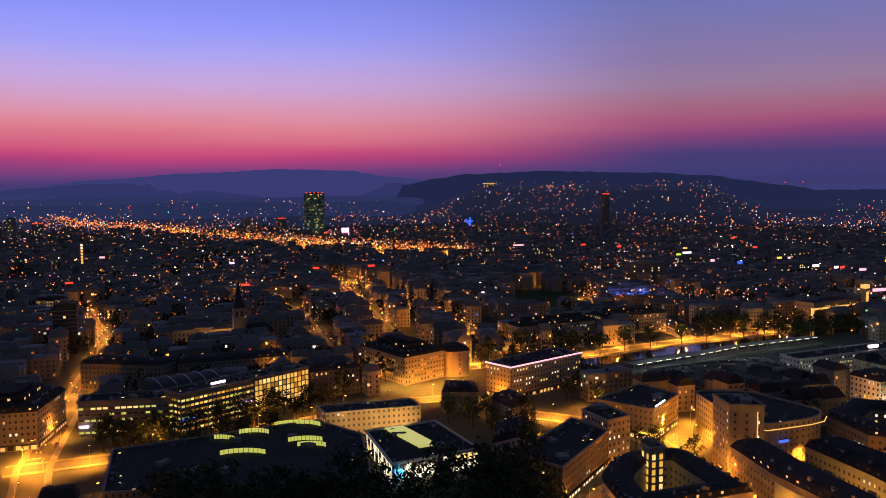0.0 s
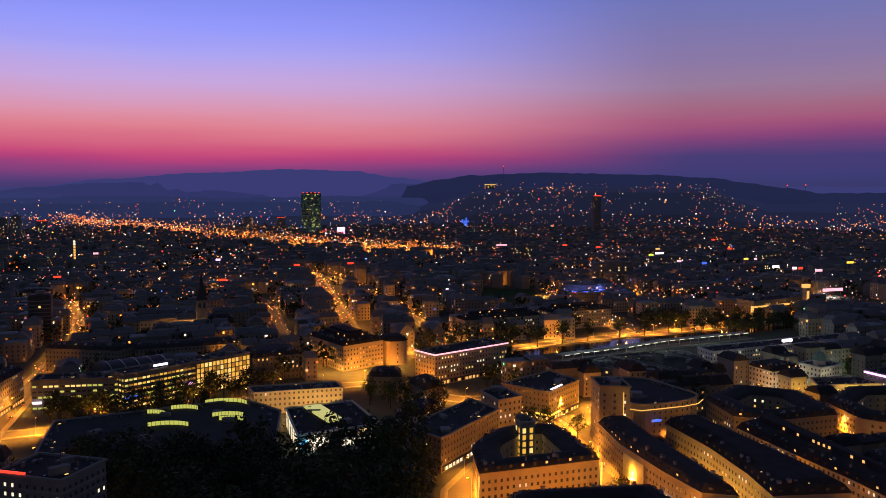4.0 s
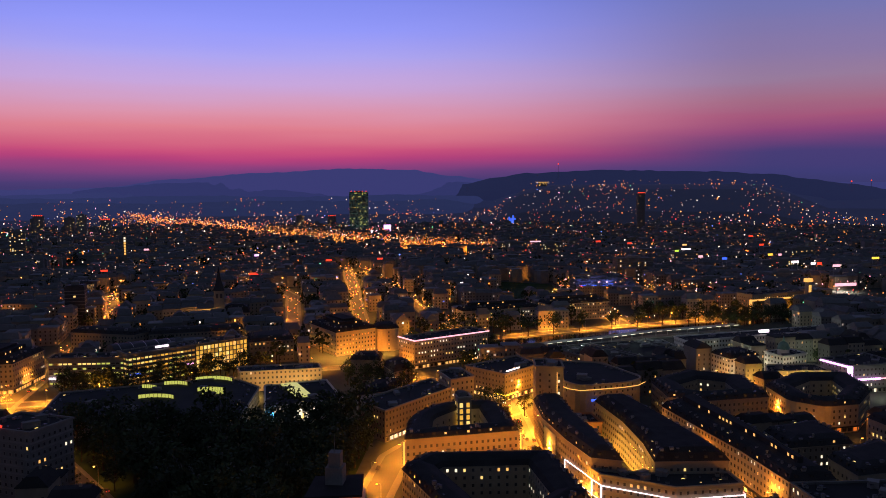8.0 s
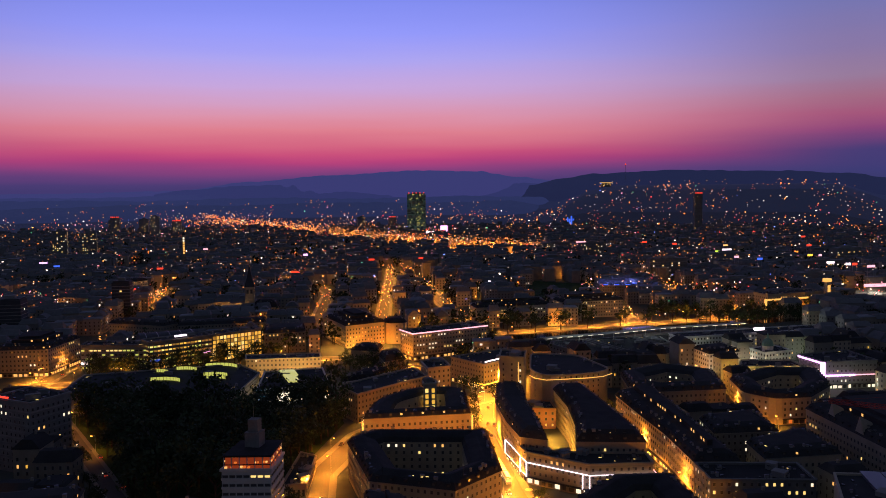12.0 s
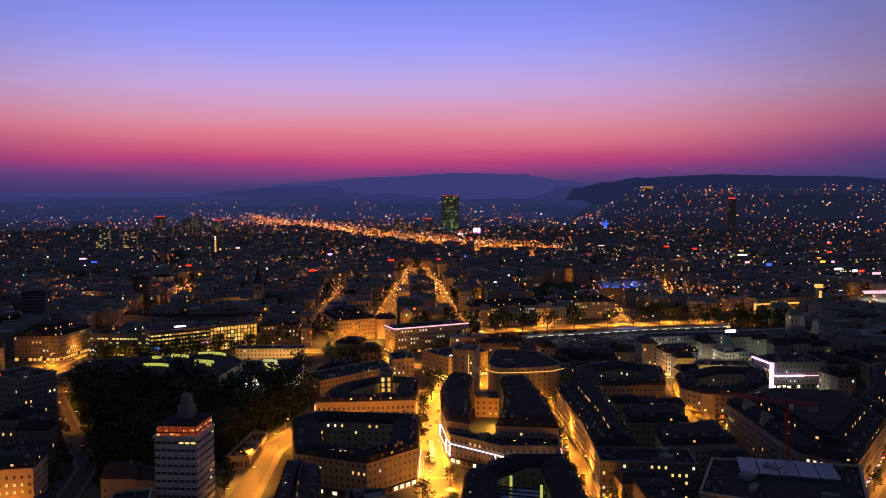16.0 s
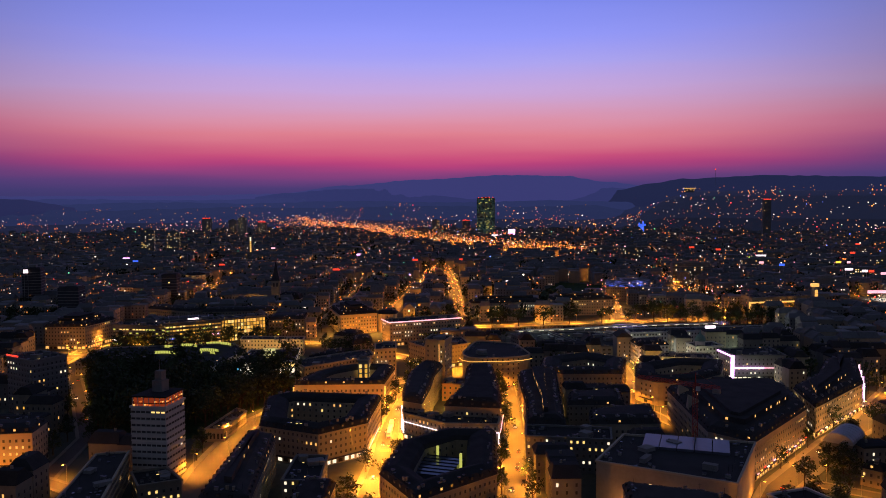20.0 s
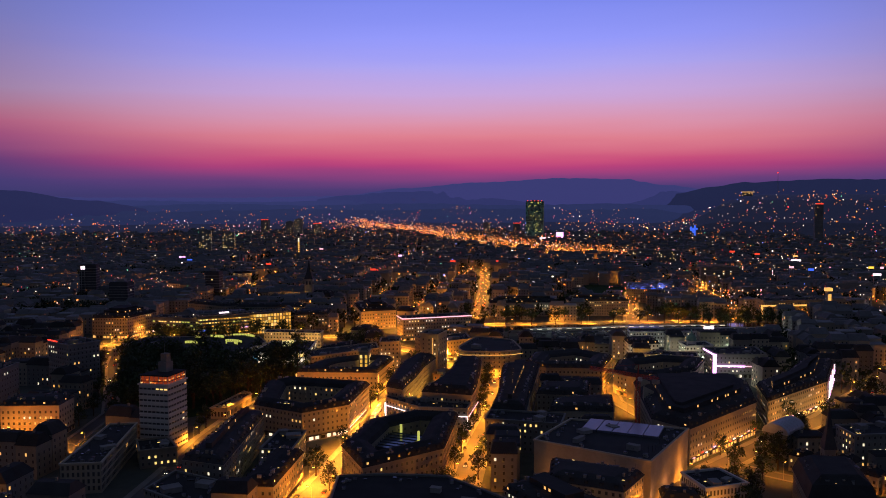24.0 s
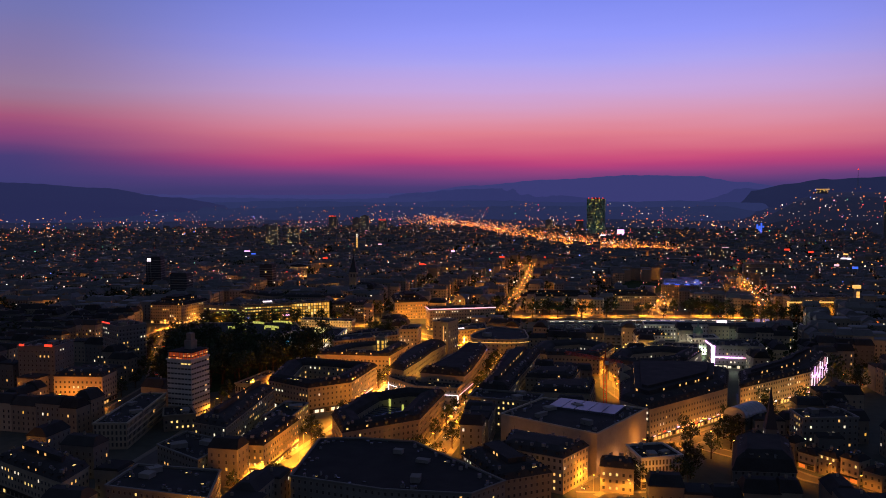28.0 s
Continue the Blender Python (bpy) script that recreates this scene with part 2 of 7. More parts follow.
class Soup:
    """Vertices and faces gathered for one mesh."""

    def __init__(self):
        self.v, self.f, self.i = [], [], []

    def add(self, verts, faces, index=0):
        n = len(self.v)
        self.v.extend(verts)
        self.f.extend(tuple(n + k for k in f) for f in faces)
        self.i.extend([index] * len(faces))

    def box(self, x0, y0, z0, x1, y1, z1, index=0, m=None):
        v = [Vector(p) for p in ((x0, y0, z0), (x1, y0, z0), (x1, y1, z0), (x0, y1, z0), (x0, y0, z1), (x1, y0, z1), (x1, y1, z1), (x0, y1, z1))]
        if m is not None:
            v = [m @ p for p in v]
        self.add([tuple(p) for p in v], [(3, 2, 1, 0), (4, 5, 6, 7), (0, 1, 5, 4), (1, 2, 6, 5), (2, 3, 7, 6), (3, 0, 4, 7)], index)

    def tube(self, points, radii, sides=6, index=0):
        rings = []
        for k, p in enumerate(points):
            p = Vector(p)
            d = (Vector(points[min(k + 1, len(points) - 1)]) - Vector(points[max(k - 1, 0)])).normalized()
            a = d.orthogonal().normalized()
            b = d.cross(a)
            rings.append([tuple(p + radii[k] * (math.cos(t) * a + math.sin(t) * b)) for t in [2 * math.pi * j / sides for j in range(sides)]])
        v = [q for r in rings for q in r]
        f = [(k * sides + j, k * sides + (j + 1) % sides, (k + 1) * sides + (j + 1) % sides, (k + 1) * sides + j) for k in range(len(points) - 1) for j in range(sides)]
        f += [tuple(range(sides))[::-1], tuple(range((len(points) - 1) * sides, len(points) * sides))]
        self.add(v, f, index)

    def mesh(self, name, mats, smooth=False, weld=False):
        if weld:
            at, keep, to = {}, [], []
            for p in self.v:
                key = tuple(round(c, 3) for c in p)
                if key not in at:
                    at[key] = len(keep)
                    keep.append(p)
                to.append(at[key])
            self.v, self.f = keep, [tuple(to[k] for k in f) for f in self.f]
        return mesh_of(name, self.v, self.f, mats, self.i if isinstance(mats, (list, tuple)) else None, smooth)


def ccw(poly):
    area = sum(a[0] * b[1] - b[0] * a[1] for a, b in zip(poly, poly[1:] + poly[:1]))
    return list(poly) if area > 0 else list(poly)[::-1]


def offset(poly, d):
    """The polygon moved inwards by d, corner by corner (d < 0: outwards)."""
    out, n = [], len(poly)
    for k in range(n):
        p, q, r = Vector(poly[k - 1]), Vector(poly[k]), Vector(poly[(k + 1) % n])
        a, b = (q - p).normalized(), (r - q).normalized()
        na, nb = Vector((-a.y, a.x)), Vector((-b.y, b.x))
        s = na + nb
        s = s / max(0.35, s.length_squared / 2)
        out.append(tuple(q + d * s))
    return out


def rounded(poly, radius, steps=4, only=None):
    poly, out = ccw(poly), []
    for k, q in enumerate(poly):
        q, p, r = Vector(q), Vector(poly[k - 1]), Vector(poly[(k + 1) % len(poly)])
        if only is not None and k not in only:
            out.append(tuple(q))
            continue
        a = q + (p - q).normalized() * min(radius, (p - q).length * 0.48)
        b = q + (r - q).normalized() * min(radius, (r - q).length * 0.48)
        for j in range(steps + 1):
            t = j / steps
            out.append(tuple((1 - t) ** 2 * a + 2 * t * (1 - t) * q + t * t * b))
    return out


def band(s, low, z0, high, z1, index=0):
    """Faces between a ring of points at z0 and one at z1."""
    n = len(low)
    s.add([(*p, z0) for p in low] + [(*p, z1) for p in high], [(k, (k + 1) % n, n + (k + 1) % n, n + k) for k in range(n)], index)


def cap(s, poly, z, index=0):
    s.add([(*p, z) for p in poly], [tuple(range(len(poly)))], index)


# ---- windows ----
def window_faces(s, m, w, h, proud=0.1, edge=0.12):
    """A frame that stands out from the wall, with its pane set back in it, and a sill; x along the wall, y inwards."""
    o = [(-w / 2, 0), (w / 2, 0), (w / 2, h), (-w / 2, h)]
    i = [(-w / 2 + edge, edge), (w / 2 - edge, edge), (w / 2 - edge, h - edge), (-w / 2 + edge, h - edge)]
    v = [(x, 0.0, z) for x, z in o] + [(x, -proud, z) for x, z in o] + [(x, -proud, z) for x, z in i] + [(x, -0.03, z) for x, z in i]
    v = [tuple(m @ Vector(p)) for p in v]
    s.add(v, [(a + k, a + (k + 1) % 4, a + 4 + (k + 1) % 4, a + 4 + k) for a in (0, 4, 8) for k in range(4)], 0)
    s.add(v[12:16], [(0, 1, 2, 3)], 1)


LIT_MESH = {}


def lit_mesh(colour, w, h):
    key = (colour, round(w, 1), round(h, 1))
    if key not in LIT_MESH:
        s = Soup()
        window_faces(s, Matrix(), w, h, 0.14)
        LIT_MESH[key] = s.mesh("lit_window", [FRAME, LIT[colour]])
    return LIT_MESH[key]


def edge_pose(a, b):
    """x along the wall from a to b, y into the house (for a ring that runs anticlockwise)."""
    a, b = Vector(a), Vector(b)
    return pose(a.x, a.y, 0, 0, 0, math.degrees(math.atan2(b.y - a.y, b.x - a.x))), (b - a).length


EYES = ((-21, 14, 0), (101, -68, 5.5), (250, -129, 15.6), (355, -173, 22.4), (433, -198, 28.6))


def faces_flight(parent, a, b):
    """Whether a wall looks towards the flight at all; walls that look away have no lit rooms of their own built."""
    o, d = parent.location, Vector(b) - Vector(a)
    mid = (Vector(a) + Vector(b)) / 2
    return any(d.y * (ex - o.x - mid.x) - d.x * (ey - o.y - mid.y) > 0 for ex, ey, _ in EYES)


def facade(parent, a, b, h, rng, storey=3.3, first=4.2, pitch=3.0, size=(1.5, 1.8), lit=0.06, shops="", colours=("warm", "yellow", "white"), ribbon=False):
    """The windows of one wall: a row of dark ones for each storey, and each lit one by itself."""
    m, length = edge_pose(a, b)
    n = int((length - 1.2) / pitch)
    if n < 1 or h < 3:
        return
    gap = length / n
    seen = faces_flight(parent, a, b)
    rest = Soup()
    if not seen:
        lit, ribbon = 0.0, False
    z, floor = (first if shops else 1.0), 0
    if shops:
        s = Soup()
        c = max(1, int(length / 3.4))
        g = length / c
        for k in range(c):
            window_faces(s, m @ pose((k + 0.5) * g, 0, 0.5), g - rng.uniform(0.5, 1.4), rng.uniform(1.9, 2.6), 0.15, 0.14)
            if rng.random() < 0.35:
                s.i[-1] = 2
        child("shop_front", s.mesh("shop_front", [FRAME, LIT[shops], PANE]), parent, "lit shop windows along the pavement", kind="stuff")
        t = Soup()
        t.box(0.3, -1.4, 3.2, length - 0.3, -0.02, 3.45, 0, m)
        child("shop_canopy", t.mesh("shop_canopy", DARK_METAL), parent, "dark canopy over the shop windows")
    while z + size[1] + 0.4 < h:
        s, some, run, tone = Soup() if seen else rest, False, 0, colours[0]
        for k in range(n):
            at = m @ pose((k + 0.5) * gap, 0, z + 0.5)
            if run <= 0 and rng.random() < lit * 0.55:
                run, tone = rng.choice((1, 1, 2, 3)), rng.choice(colours)
            run -= 1
            if run >= 0 or lit > 0.6:
                child("lit_window", lit_mesh(tone if lit <= 0.6 else rng.choice(colours), size[0], size[1]), parent, "", at)
            else:
                window_faces(s, at, size[0], size[1])
                some = True
        if some and seen:
            child("glazing", s.mesh("glazing", [FRAME, PANE]), parent, kind="stuff")
        if ribbon:
            t = Soup()
            t.box(0, -0.28, z - 0.35, length, -0.002, z + 0.25, 0, m)
            child("storey_band", t.mesh("storey_band", ribbon), parent)
        z += storey
    if not seen and rest.v:
        child("glazing", rest.mesh("glazing", [FRAME, PANE]), parent, kind="stuff")


# ---- buildings ----
FOOT = []


def roof_details(ring, h, roof, rise, court, parent, rng):
    """Vents, hatches, aerials and skylights along the wings of a roof; a few skylights are lit from below."""
    s = Soup()
    deep = min(court - 3, 9) if court else 7
    for a, b in zip(ring, ring[1:] + ring[:1]):
        m, length = edge_pose(a, b)
        for _ in range(int(length / 4.5)):
            x = rng.uniform(3.5, max(4, length - 3.5))
            if x > length - 3:
                continue
            if roof == "flat":
                y, z = rng.uniform(1.6, deep), h + 0.04
            else:
                y = rng.uniform(2.2, 3.8)
                z = h + 0.3 + rise * 0.62 + (y - 1.6) * 0.1
            w, d = rng.uniform(0.3, 0.9), rng.uniform(0.3, 0.7)
            kind = rng.random()
            if kind < 0.28:
                s.box(x - w, y - d, z, x + w, y + d, z + 0.35, 1, m)
                s.box(x - w + 0.1, y - d + 0.1, z + 0.35, x + w - 0.1, y + d - 0.1, z + 0.42, 3 if rng.random() < 0.2 else 2, m)
            elif kind < 0.85:
                t = rng.uniform(0.4, 1.7)
                s.box(x - w, y - d, z, x + w, y + d, z + t, 0, m)
                s.box(x - w - 0.08, y - d - 0.08, z + t, x + w + 0.08, y + d + 0.08, z + t + 0.1, 1, m)
            else:
                s.box(x - 0.06, y - 0.06, z, x + 0.06, y + 0.06, z + 3.2, 1, m)
                s.box(x - 0.7, y - 0.04, z + 2.7, x + 0.7, y + 0.04, z + 2.78, 1, m)
    if s.v:
        child("roof_clutter", s.mesh("roof_clutter", [CONCRETE, DARK_METAL, PANE, LIT["yellow"]]), parent, kind="stuff")


def building(name, poly, h, wall, roof="flat", label="", category="building", lit=0.06, court=0.0, rise=4.0, roof_mat=None, shops="", shop_edges=None, seed=1, colours=("warm", "yellow", "white"),
             pitch=2.7, size=(1.25, 1.6), storey=3.3, ribbon=False, units=2, dormers=True, bare=()):
    """A house on the ring poly, eaves at h. court: the depth of its wings round a courtyard."""
    rng = random.Random(seed * 7919 + int(h * 10) + len(poly))
    lit = min(lit * 1.55, 0.58) if 0 < lit < 0.6 else lit
    poly = ccw(poly)
    cx, cy = sum(p[0] for p in poly) / len(poly), sum(p[1] for p in poly) / len(poly)
    FOOT.append((poly, h))
    ob = thing(name, (cx, cy, 0), label, category)
    ring = [(x - cx, y - cy) for x, y in poly]
    inner = offset(ring, court) if court else None
    s = Soup()
    band(s, ring, 0, ring, h)
    if inner:
        band(s, inner[::-1], 0, inner[::-1], h)
    child("wall", s.mesh("wall", wall), ob)
    s = Soup()
    over = offset(ring, -0.5)
    child_mat = roof_mat or (GRAVEL if roof == "flat" else TILE)
    if roof == "flat":
        inn, base = offset(ring, 0.5), h + 0.05
        band(s, ring, h, over, h + 0.02, 1)
        band(s, over, h + 0.02, over, h + 0.9, 1)
        band(s, over, h + 0.9, inn, h + 0.9, 1)
        band(s, inn, h + 0.9, inn, base, 1)
        if inner:
            back = offset(ring, court - 0.5)
            n = len(inn)
            s.add([(*p, base) for p in inn] + [(*p, base) for p in back], [(k, (k + 1) % n, n + (k + 1) % n, n + k) for k in range(n)], 0)
            band(s, back, base, back, h + 0.7, 1)
            band(s, back, h + 0.7, inner, h + 0.7, 1)
            band(s, inner, h + 0.7, inner, h, 1)
        else:
            cap(s, inn, base, 0)
    elif inner:
        mid = offset(ring, 1.6)
        r1, r2 = offset(ring, court * 0.46), offset(ring, court * 0.54)
        low = offset(ring, court - 1.2)
        eave = offset(ring, court + 0.3)
        band(s, ring, h, over, h + 0.05, 1)
        band(s, over, h + 0.05, over, h + 0.35, 1)
        band(s, over, h + 0.35, mid, h + 0.35 + rise * 0.62)
        band(s, mid, h + 0.35 + rise * 0.62, r1, h + rise)
        band(s, r1, h + rise, r2, h + rise)
        band(s, r2, h + rise, low, h + 0.35 + rise * 0.5)
        band(s, low, h + 0.35 + rise * 0.5, eave, h + 0.3)
        band(s, eave, h + 0.3, inner, h, 1)
    else:
        mid, top = offset(ring, 1.6), offset(ring, min(6.0, 0.3 * min((Vector(a) - Vector(b)).length for a, b in zip(ring, ring[1:] + ring[:1])) + 1.8) if len(ring) < 6 else 4.5)
        band(s, ring, h, over, h + 0.05, 1)
        band(s, over, h + 0.05, over, h + 0.35, 1)
        band(s, over, h + 0.35, mid, h + 0.35 + rise * 0.62)
        band(s, mid, h + 0.35 + rise * 0.62, top, h + rise)
        cap(s, top, h + rise)
    area = abs(sum(a[0] * b[1] - b[0] * a[1] for a, b in zip(ring, ring[1:] + ring[:1]))) / 2
    if roof != "flat" and not inner and area > 1100:
        # a set-back attic storey breaks the flat middle of a broad roof
        for d, low, high in ((8.5, h + rise - 0.1, h + rise + 2.6), (12.5, h + rise + 2.6, h + rise + 4.2)):
            attic = offset(ring, d)
            if ccw(attic) != attic or min((Vector(a) - Vector(b)).length for a, b in zip(attic, attic[1:] + attic[:1])) < 1.5:
                break
            band(s, attic, low, attic, high)
            cap(s, attic, high)
            for a, b in zip(attic, attic[1:] + attic[:1]):
                m, length = edge_pose(a, b)
                for k in range(int(length / 3.2) if d < 9 else 0):
                    if rng.random() < 0.22:
                        s.box(k * 3.2 + 1, -0.12, low + 0.8, k * 3.2 + 2.3, -0.02, low + 2.0, 2, m)
    top_ob = child("roof", s.mesh("roof", [child_mat, wall if roof == "flat" else FRAME, LIT["warm"]], weld=True), ob)
    roof_details(ring, h, roof, rise, court, top_ob, rng)
    edges = list(zip(ring, ring[1:] + ring[:1]))
    for k, (a, b) in enumerate(edges):
        if k in bare:
            continue
        facade(ob, a, b, h, rng, storey=storey, pitch=pitch, size=size, lit=lit, shops=shops if shops and (shop_edges is None or k in shop_edges) else "", colours=colours, ribbon=ribbon)
        m, length = edge_pose(a, b)
        if roof != "flat" and dormers and length > 9:
            s = Soup()
            n = int(length / 5.5)
            for j in range(n):
                x = (j + 0.5) * length / n
                s.box(x - 0.8, 0.25, h + 0.9, x + 0.8, 2.4, h + 2.5, 0, m)
                s.add([tuple(m @ Vector(p)) for p in ((x - 0.55, 0.22, h + 1.15), (x + 0.55, 0.22, h + 1.15), (x + 0.55, 0.22, h + 2.2), (x - 0.55, 0.22, h + 2.2))], [(0, 1, 2, 3)], 2 if rng.random() < 0.12 else 1)
            child("dormer_storey", s.mesh("dormer_storey", [child_mat, PANE, LIT["warm"]]), top_ob, kind="stuff")
    if inner:
        for a, b in zip(inner[::-1], inner[::-1][1:] + inner[::-1][:1]):
            facade(ob, a, b, h, rng, storey=storey, pitch=pitch * 1.2, size=size, lit=lit * 1.4, colours=colours)
    if roof == "flat":
        for _ in range(units):
            k = rng.randrange(len(ring))
            t, u = rng.uniform(0.35, 0.6), rng.random()
            q = Vector(ring[k]).lerp(Vector(ring[(k + 1) % len(ring)]), u) * (1 - t if not inner else 0.88)
            s = Soup()
            w, d, z = rng.uniform(1.2, 4), rng.uniform(1.2, 3), rng.uniform(1.0, 2.6)
            s.box(-w, -d, 0, w, d, z)
            s.box(-w - 0.1, -d - 0.1, z, w + 0.1, d + 0.1, z + 0.15)
            child("roof_plant_box", s.mesh("roof_plant_box", CONCRETE), top_ob, "", pose(q.x, q.y, h + 0.06, 0, 0, rng.uniform(0, 90)))
    else:
        for _ in range(3):
            k = rng.randrange(len(ring))
            inn2 = offset(ring, 3.6)
            q = Vector(inn2[k]).lerp(Vector(inn2[(k + 1) % len(ring)]), rng.uniform(0.2, 0.8))
            s = Soup()
            s.box(-0.45, -0.35, 0, 0.45, 0.35, 2.4)
            s.box(-0.55, -0.45, 2.4, 0.55, 0.45, 2.6)
            child("chimney", s.mesh("chimney", BEIGE), top_ob, "", pose(q.x, q.y, h + rise * 0.55, 0, 0, rng.uniform(0, 90)))
    return ob

# ---- ground ----


def smooth(t):
    t = min(1.0, max(0.0, t))
    return t * t * (3 - 2 * t)


def height_of_land(x, y):
    """The valley floor is level; the land climbs gently all round and more steeply below the wooded ridge."""
    r = math.hypot(x - 100, y)
    az = math.degrees(math.atan2(x, max(y, 1)))
    return max(112 * smooth((r - 3100) / 1600), 138 * smooth((r - 2450) / 1050) * smooth((az + 2) / 5) * smooth((23 - az) / 6))


def lay_ground():
    xs, ys = [-4800 + 150 * k for k in range(60)], [-900 + 150 * k for k in range(39)]
    s = Soup()
    v = [(x, y, height_of_land(x, y) - 25 * smooth((math.hypot(x - 100, y) - 2300) / 250) if y > 1800 else 0.0) for y in ys for x in xs]
    n = len(xs)
    s.add(v, [(j * n + k, j * n + k + 1, (j + 1) * n + k + 1, (j + 1) * n + k) for j in range(len(ys) - 1) for k in range(n - 1)])
    tagged(new("ground", s.mesh("ground", GROUND)), "dark city ground of yards and lanes", "ground", kind="structure")


lay_ground()


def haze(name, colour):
    """Land far off: the haze before it is painted as an even glow of its surface."""
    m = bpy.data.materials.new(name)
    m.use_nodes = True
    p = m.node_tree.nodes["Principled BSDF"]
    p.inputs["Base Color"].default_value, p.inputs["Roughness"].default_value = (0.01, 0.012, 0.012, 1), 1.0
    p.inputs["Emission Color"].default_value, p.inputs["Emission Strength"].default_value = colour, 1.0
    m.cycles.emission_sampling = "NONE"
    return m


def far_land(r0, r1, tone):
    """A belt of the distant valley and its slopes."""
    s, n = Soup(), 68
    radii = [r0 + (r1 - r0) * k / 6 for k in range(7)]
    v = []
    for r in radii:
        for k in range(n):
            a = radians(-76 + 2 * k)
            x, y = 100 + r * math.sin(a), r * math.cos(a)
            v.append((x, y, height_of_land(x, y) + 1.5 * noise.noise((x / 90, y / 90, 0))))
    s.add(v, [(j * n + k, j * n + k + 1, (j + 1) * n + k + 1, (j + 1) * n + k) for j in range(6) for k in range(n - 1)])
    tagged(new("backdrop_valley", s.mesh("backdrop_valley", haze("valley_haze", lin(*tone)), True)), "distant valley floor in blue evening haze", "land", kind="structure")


# haze painted belt by belt: each farther belt glows paler and bluer
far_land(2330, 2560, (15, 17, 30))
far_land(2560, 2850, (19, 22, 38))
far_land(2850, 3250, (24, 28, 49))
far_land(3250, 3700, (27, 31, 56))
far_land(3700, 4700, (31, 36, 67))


def strip(name, line, width, z, material, label, category="road"):
    """A road as a sheet along a line of points, with a kerbed edge."""
    pts = [Vector(p) for p in line]
    left, right = [], []
    for k, p in enumerate(pts):
        d = (pts[min(k + 1, len(pts) - 1)] - pts[max(k - 1, 0)]).normalized()
        nrm = Vector((-d.y, d.x))
        left.append(p + nrm * width / 2)
        right.append(p - nrm * width / 2)
    s = Soup()
    n = len(pts)
    v = [(*p, z) for p in left] + [(*p, z) for p in right] + [(*p, 0.0) for p in left] + [(*p, 0.0) for p in right]
    f = [(n + k, n + k + 1, k + 1, k) for k in range(n - 1)]
    f += [(k, k + 1, 2 * n + k + 1, 2 * n + k) for k in range(n - 1)] + [(n + k + 1, n + k, 3 * n + k, 3 * n + k + 1) for k in range(n - 1)]
    s.add(v, f)
    return tagged(new(name, s.mesh(name, material)), label, category, kind="structure")


# ---- street lamps ----
LAMP = {}


def lamp_model():
    ob = thing("street_lamp", (0, 0, -500), "tall grey street lamp with a glowing sodium head", "street lamp", "lamps along the streets")
    s = Soup()
    s.tube([(0, 0, 0), (0, 0, 4), (0, 0, 8.6), (0.3, 0, 9.1), (1.6, 0, 9.3)], [0.12, 0.1, 0.07, 0.06, 0.05])
    child("post", s.mesh("post", STEEL), ob)
    s = Soup()
    s.box(1.2, -0.22, 9.16, 2.3, 0.22, 9.42)
    child("lamp_head", s.mesh("lamp_head", DARK_METAL), ob)
    s = Soup()
    s.box(1.3, -0.28, 8.86, 2.2, 0.28, 9.16)
    child("lamp_glass", s.mesh("lamp_glass", LAMP_ORANGE), ob, "glowing orange lamp glass")
    return ob


STREET_LAMP = lamp_model()
SPOT = {}
LAMP_POWER = 76000.0
SPILL = 8000.0


def lamp_light(key, colour, power, z, x, y, cone=0):
    """The light of a lamp, or an added fill: all round, or a downward cone for floodlights."""
    if key not in SPOT:
        d = bpy.data.lights.new("street_light_" + key, "SPOT" if cone else "POINT")
        d.energy, d.color, d.shadow_soft_size = power, colour, 0.5
        if cone:
            d.spot_size, d.spot_blend = radians(cone), 0.5
        SPOT[key] = d
    ob = new("street_light", SPOT[key])
    ob.location = (x, y, z)


def lamps_along(line, every=30.0, side=5.0, key="orange", colour=(1.0, 0.33, 0.025), power=LAMP_POWER, both=True, start=8.0):
    pts = [Vector(p) for p in line]
    run, k, flip = start, 0, 1
    for a, b in zip(pts, pts[1:]):
        length = (b - a).length
        while run < length:
            d = (b - a).normalized()
            nrm = Vector((-d.y, d.x)) * flip
            p = a + d * run + nrm * side
            turn = math.degrees(math.atan2(-nrm.y, -nrm.x))
            copy_thing(STREET_LAMP, pose(p.x, p.y, 0, 0, 0, turn))
            q = p - nrm.normalized() * 1.75
            lamp_light(key, colour, power, 8.6, q.x, q.y, 150)
            if flip > 0:
                lamp_light(key + "_spill", colour, SPILL * power / LAMP_POWER, 9.8, q.x, q.y)
            run += every
            if both:
                flip = -flip
        run -= length


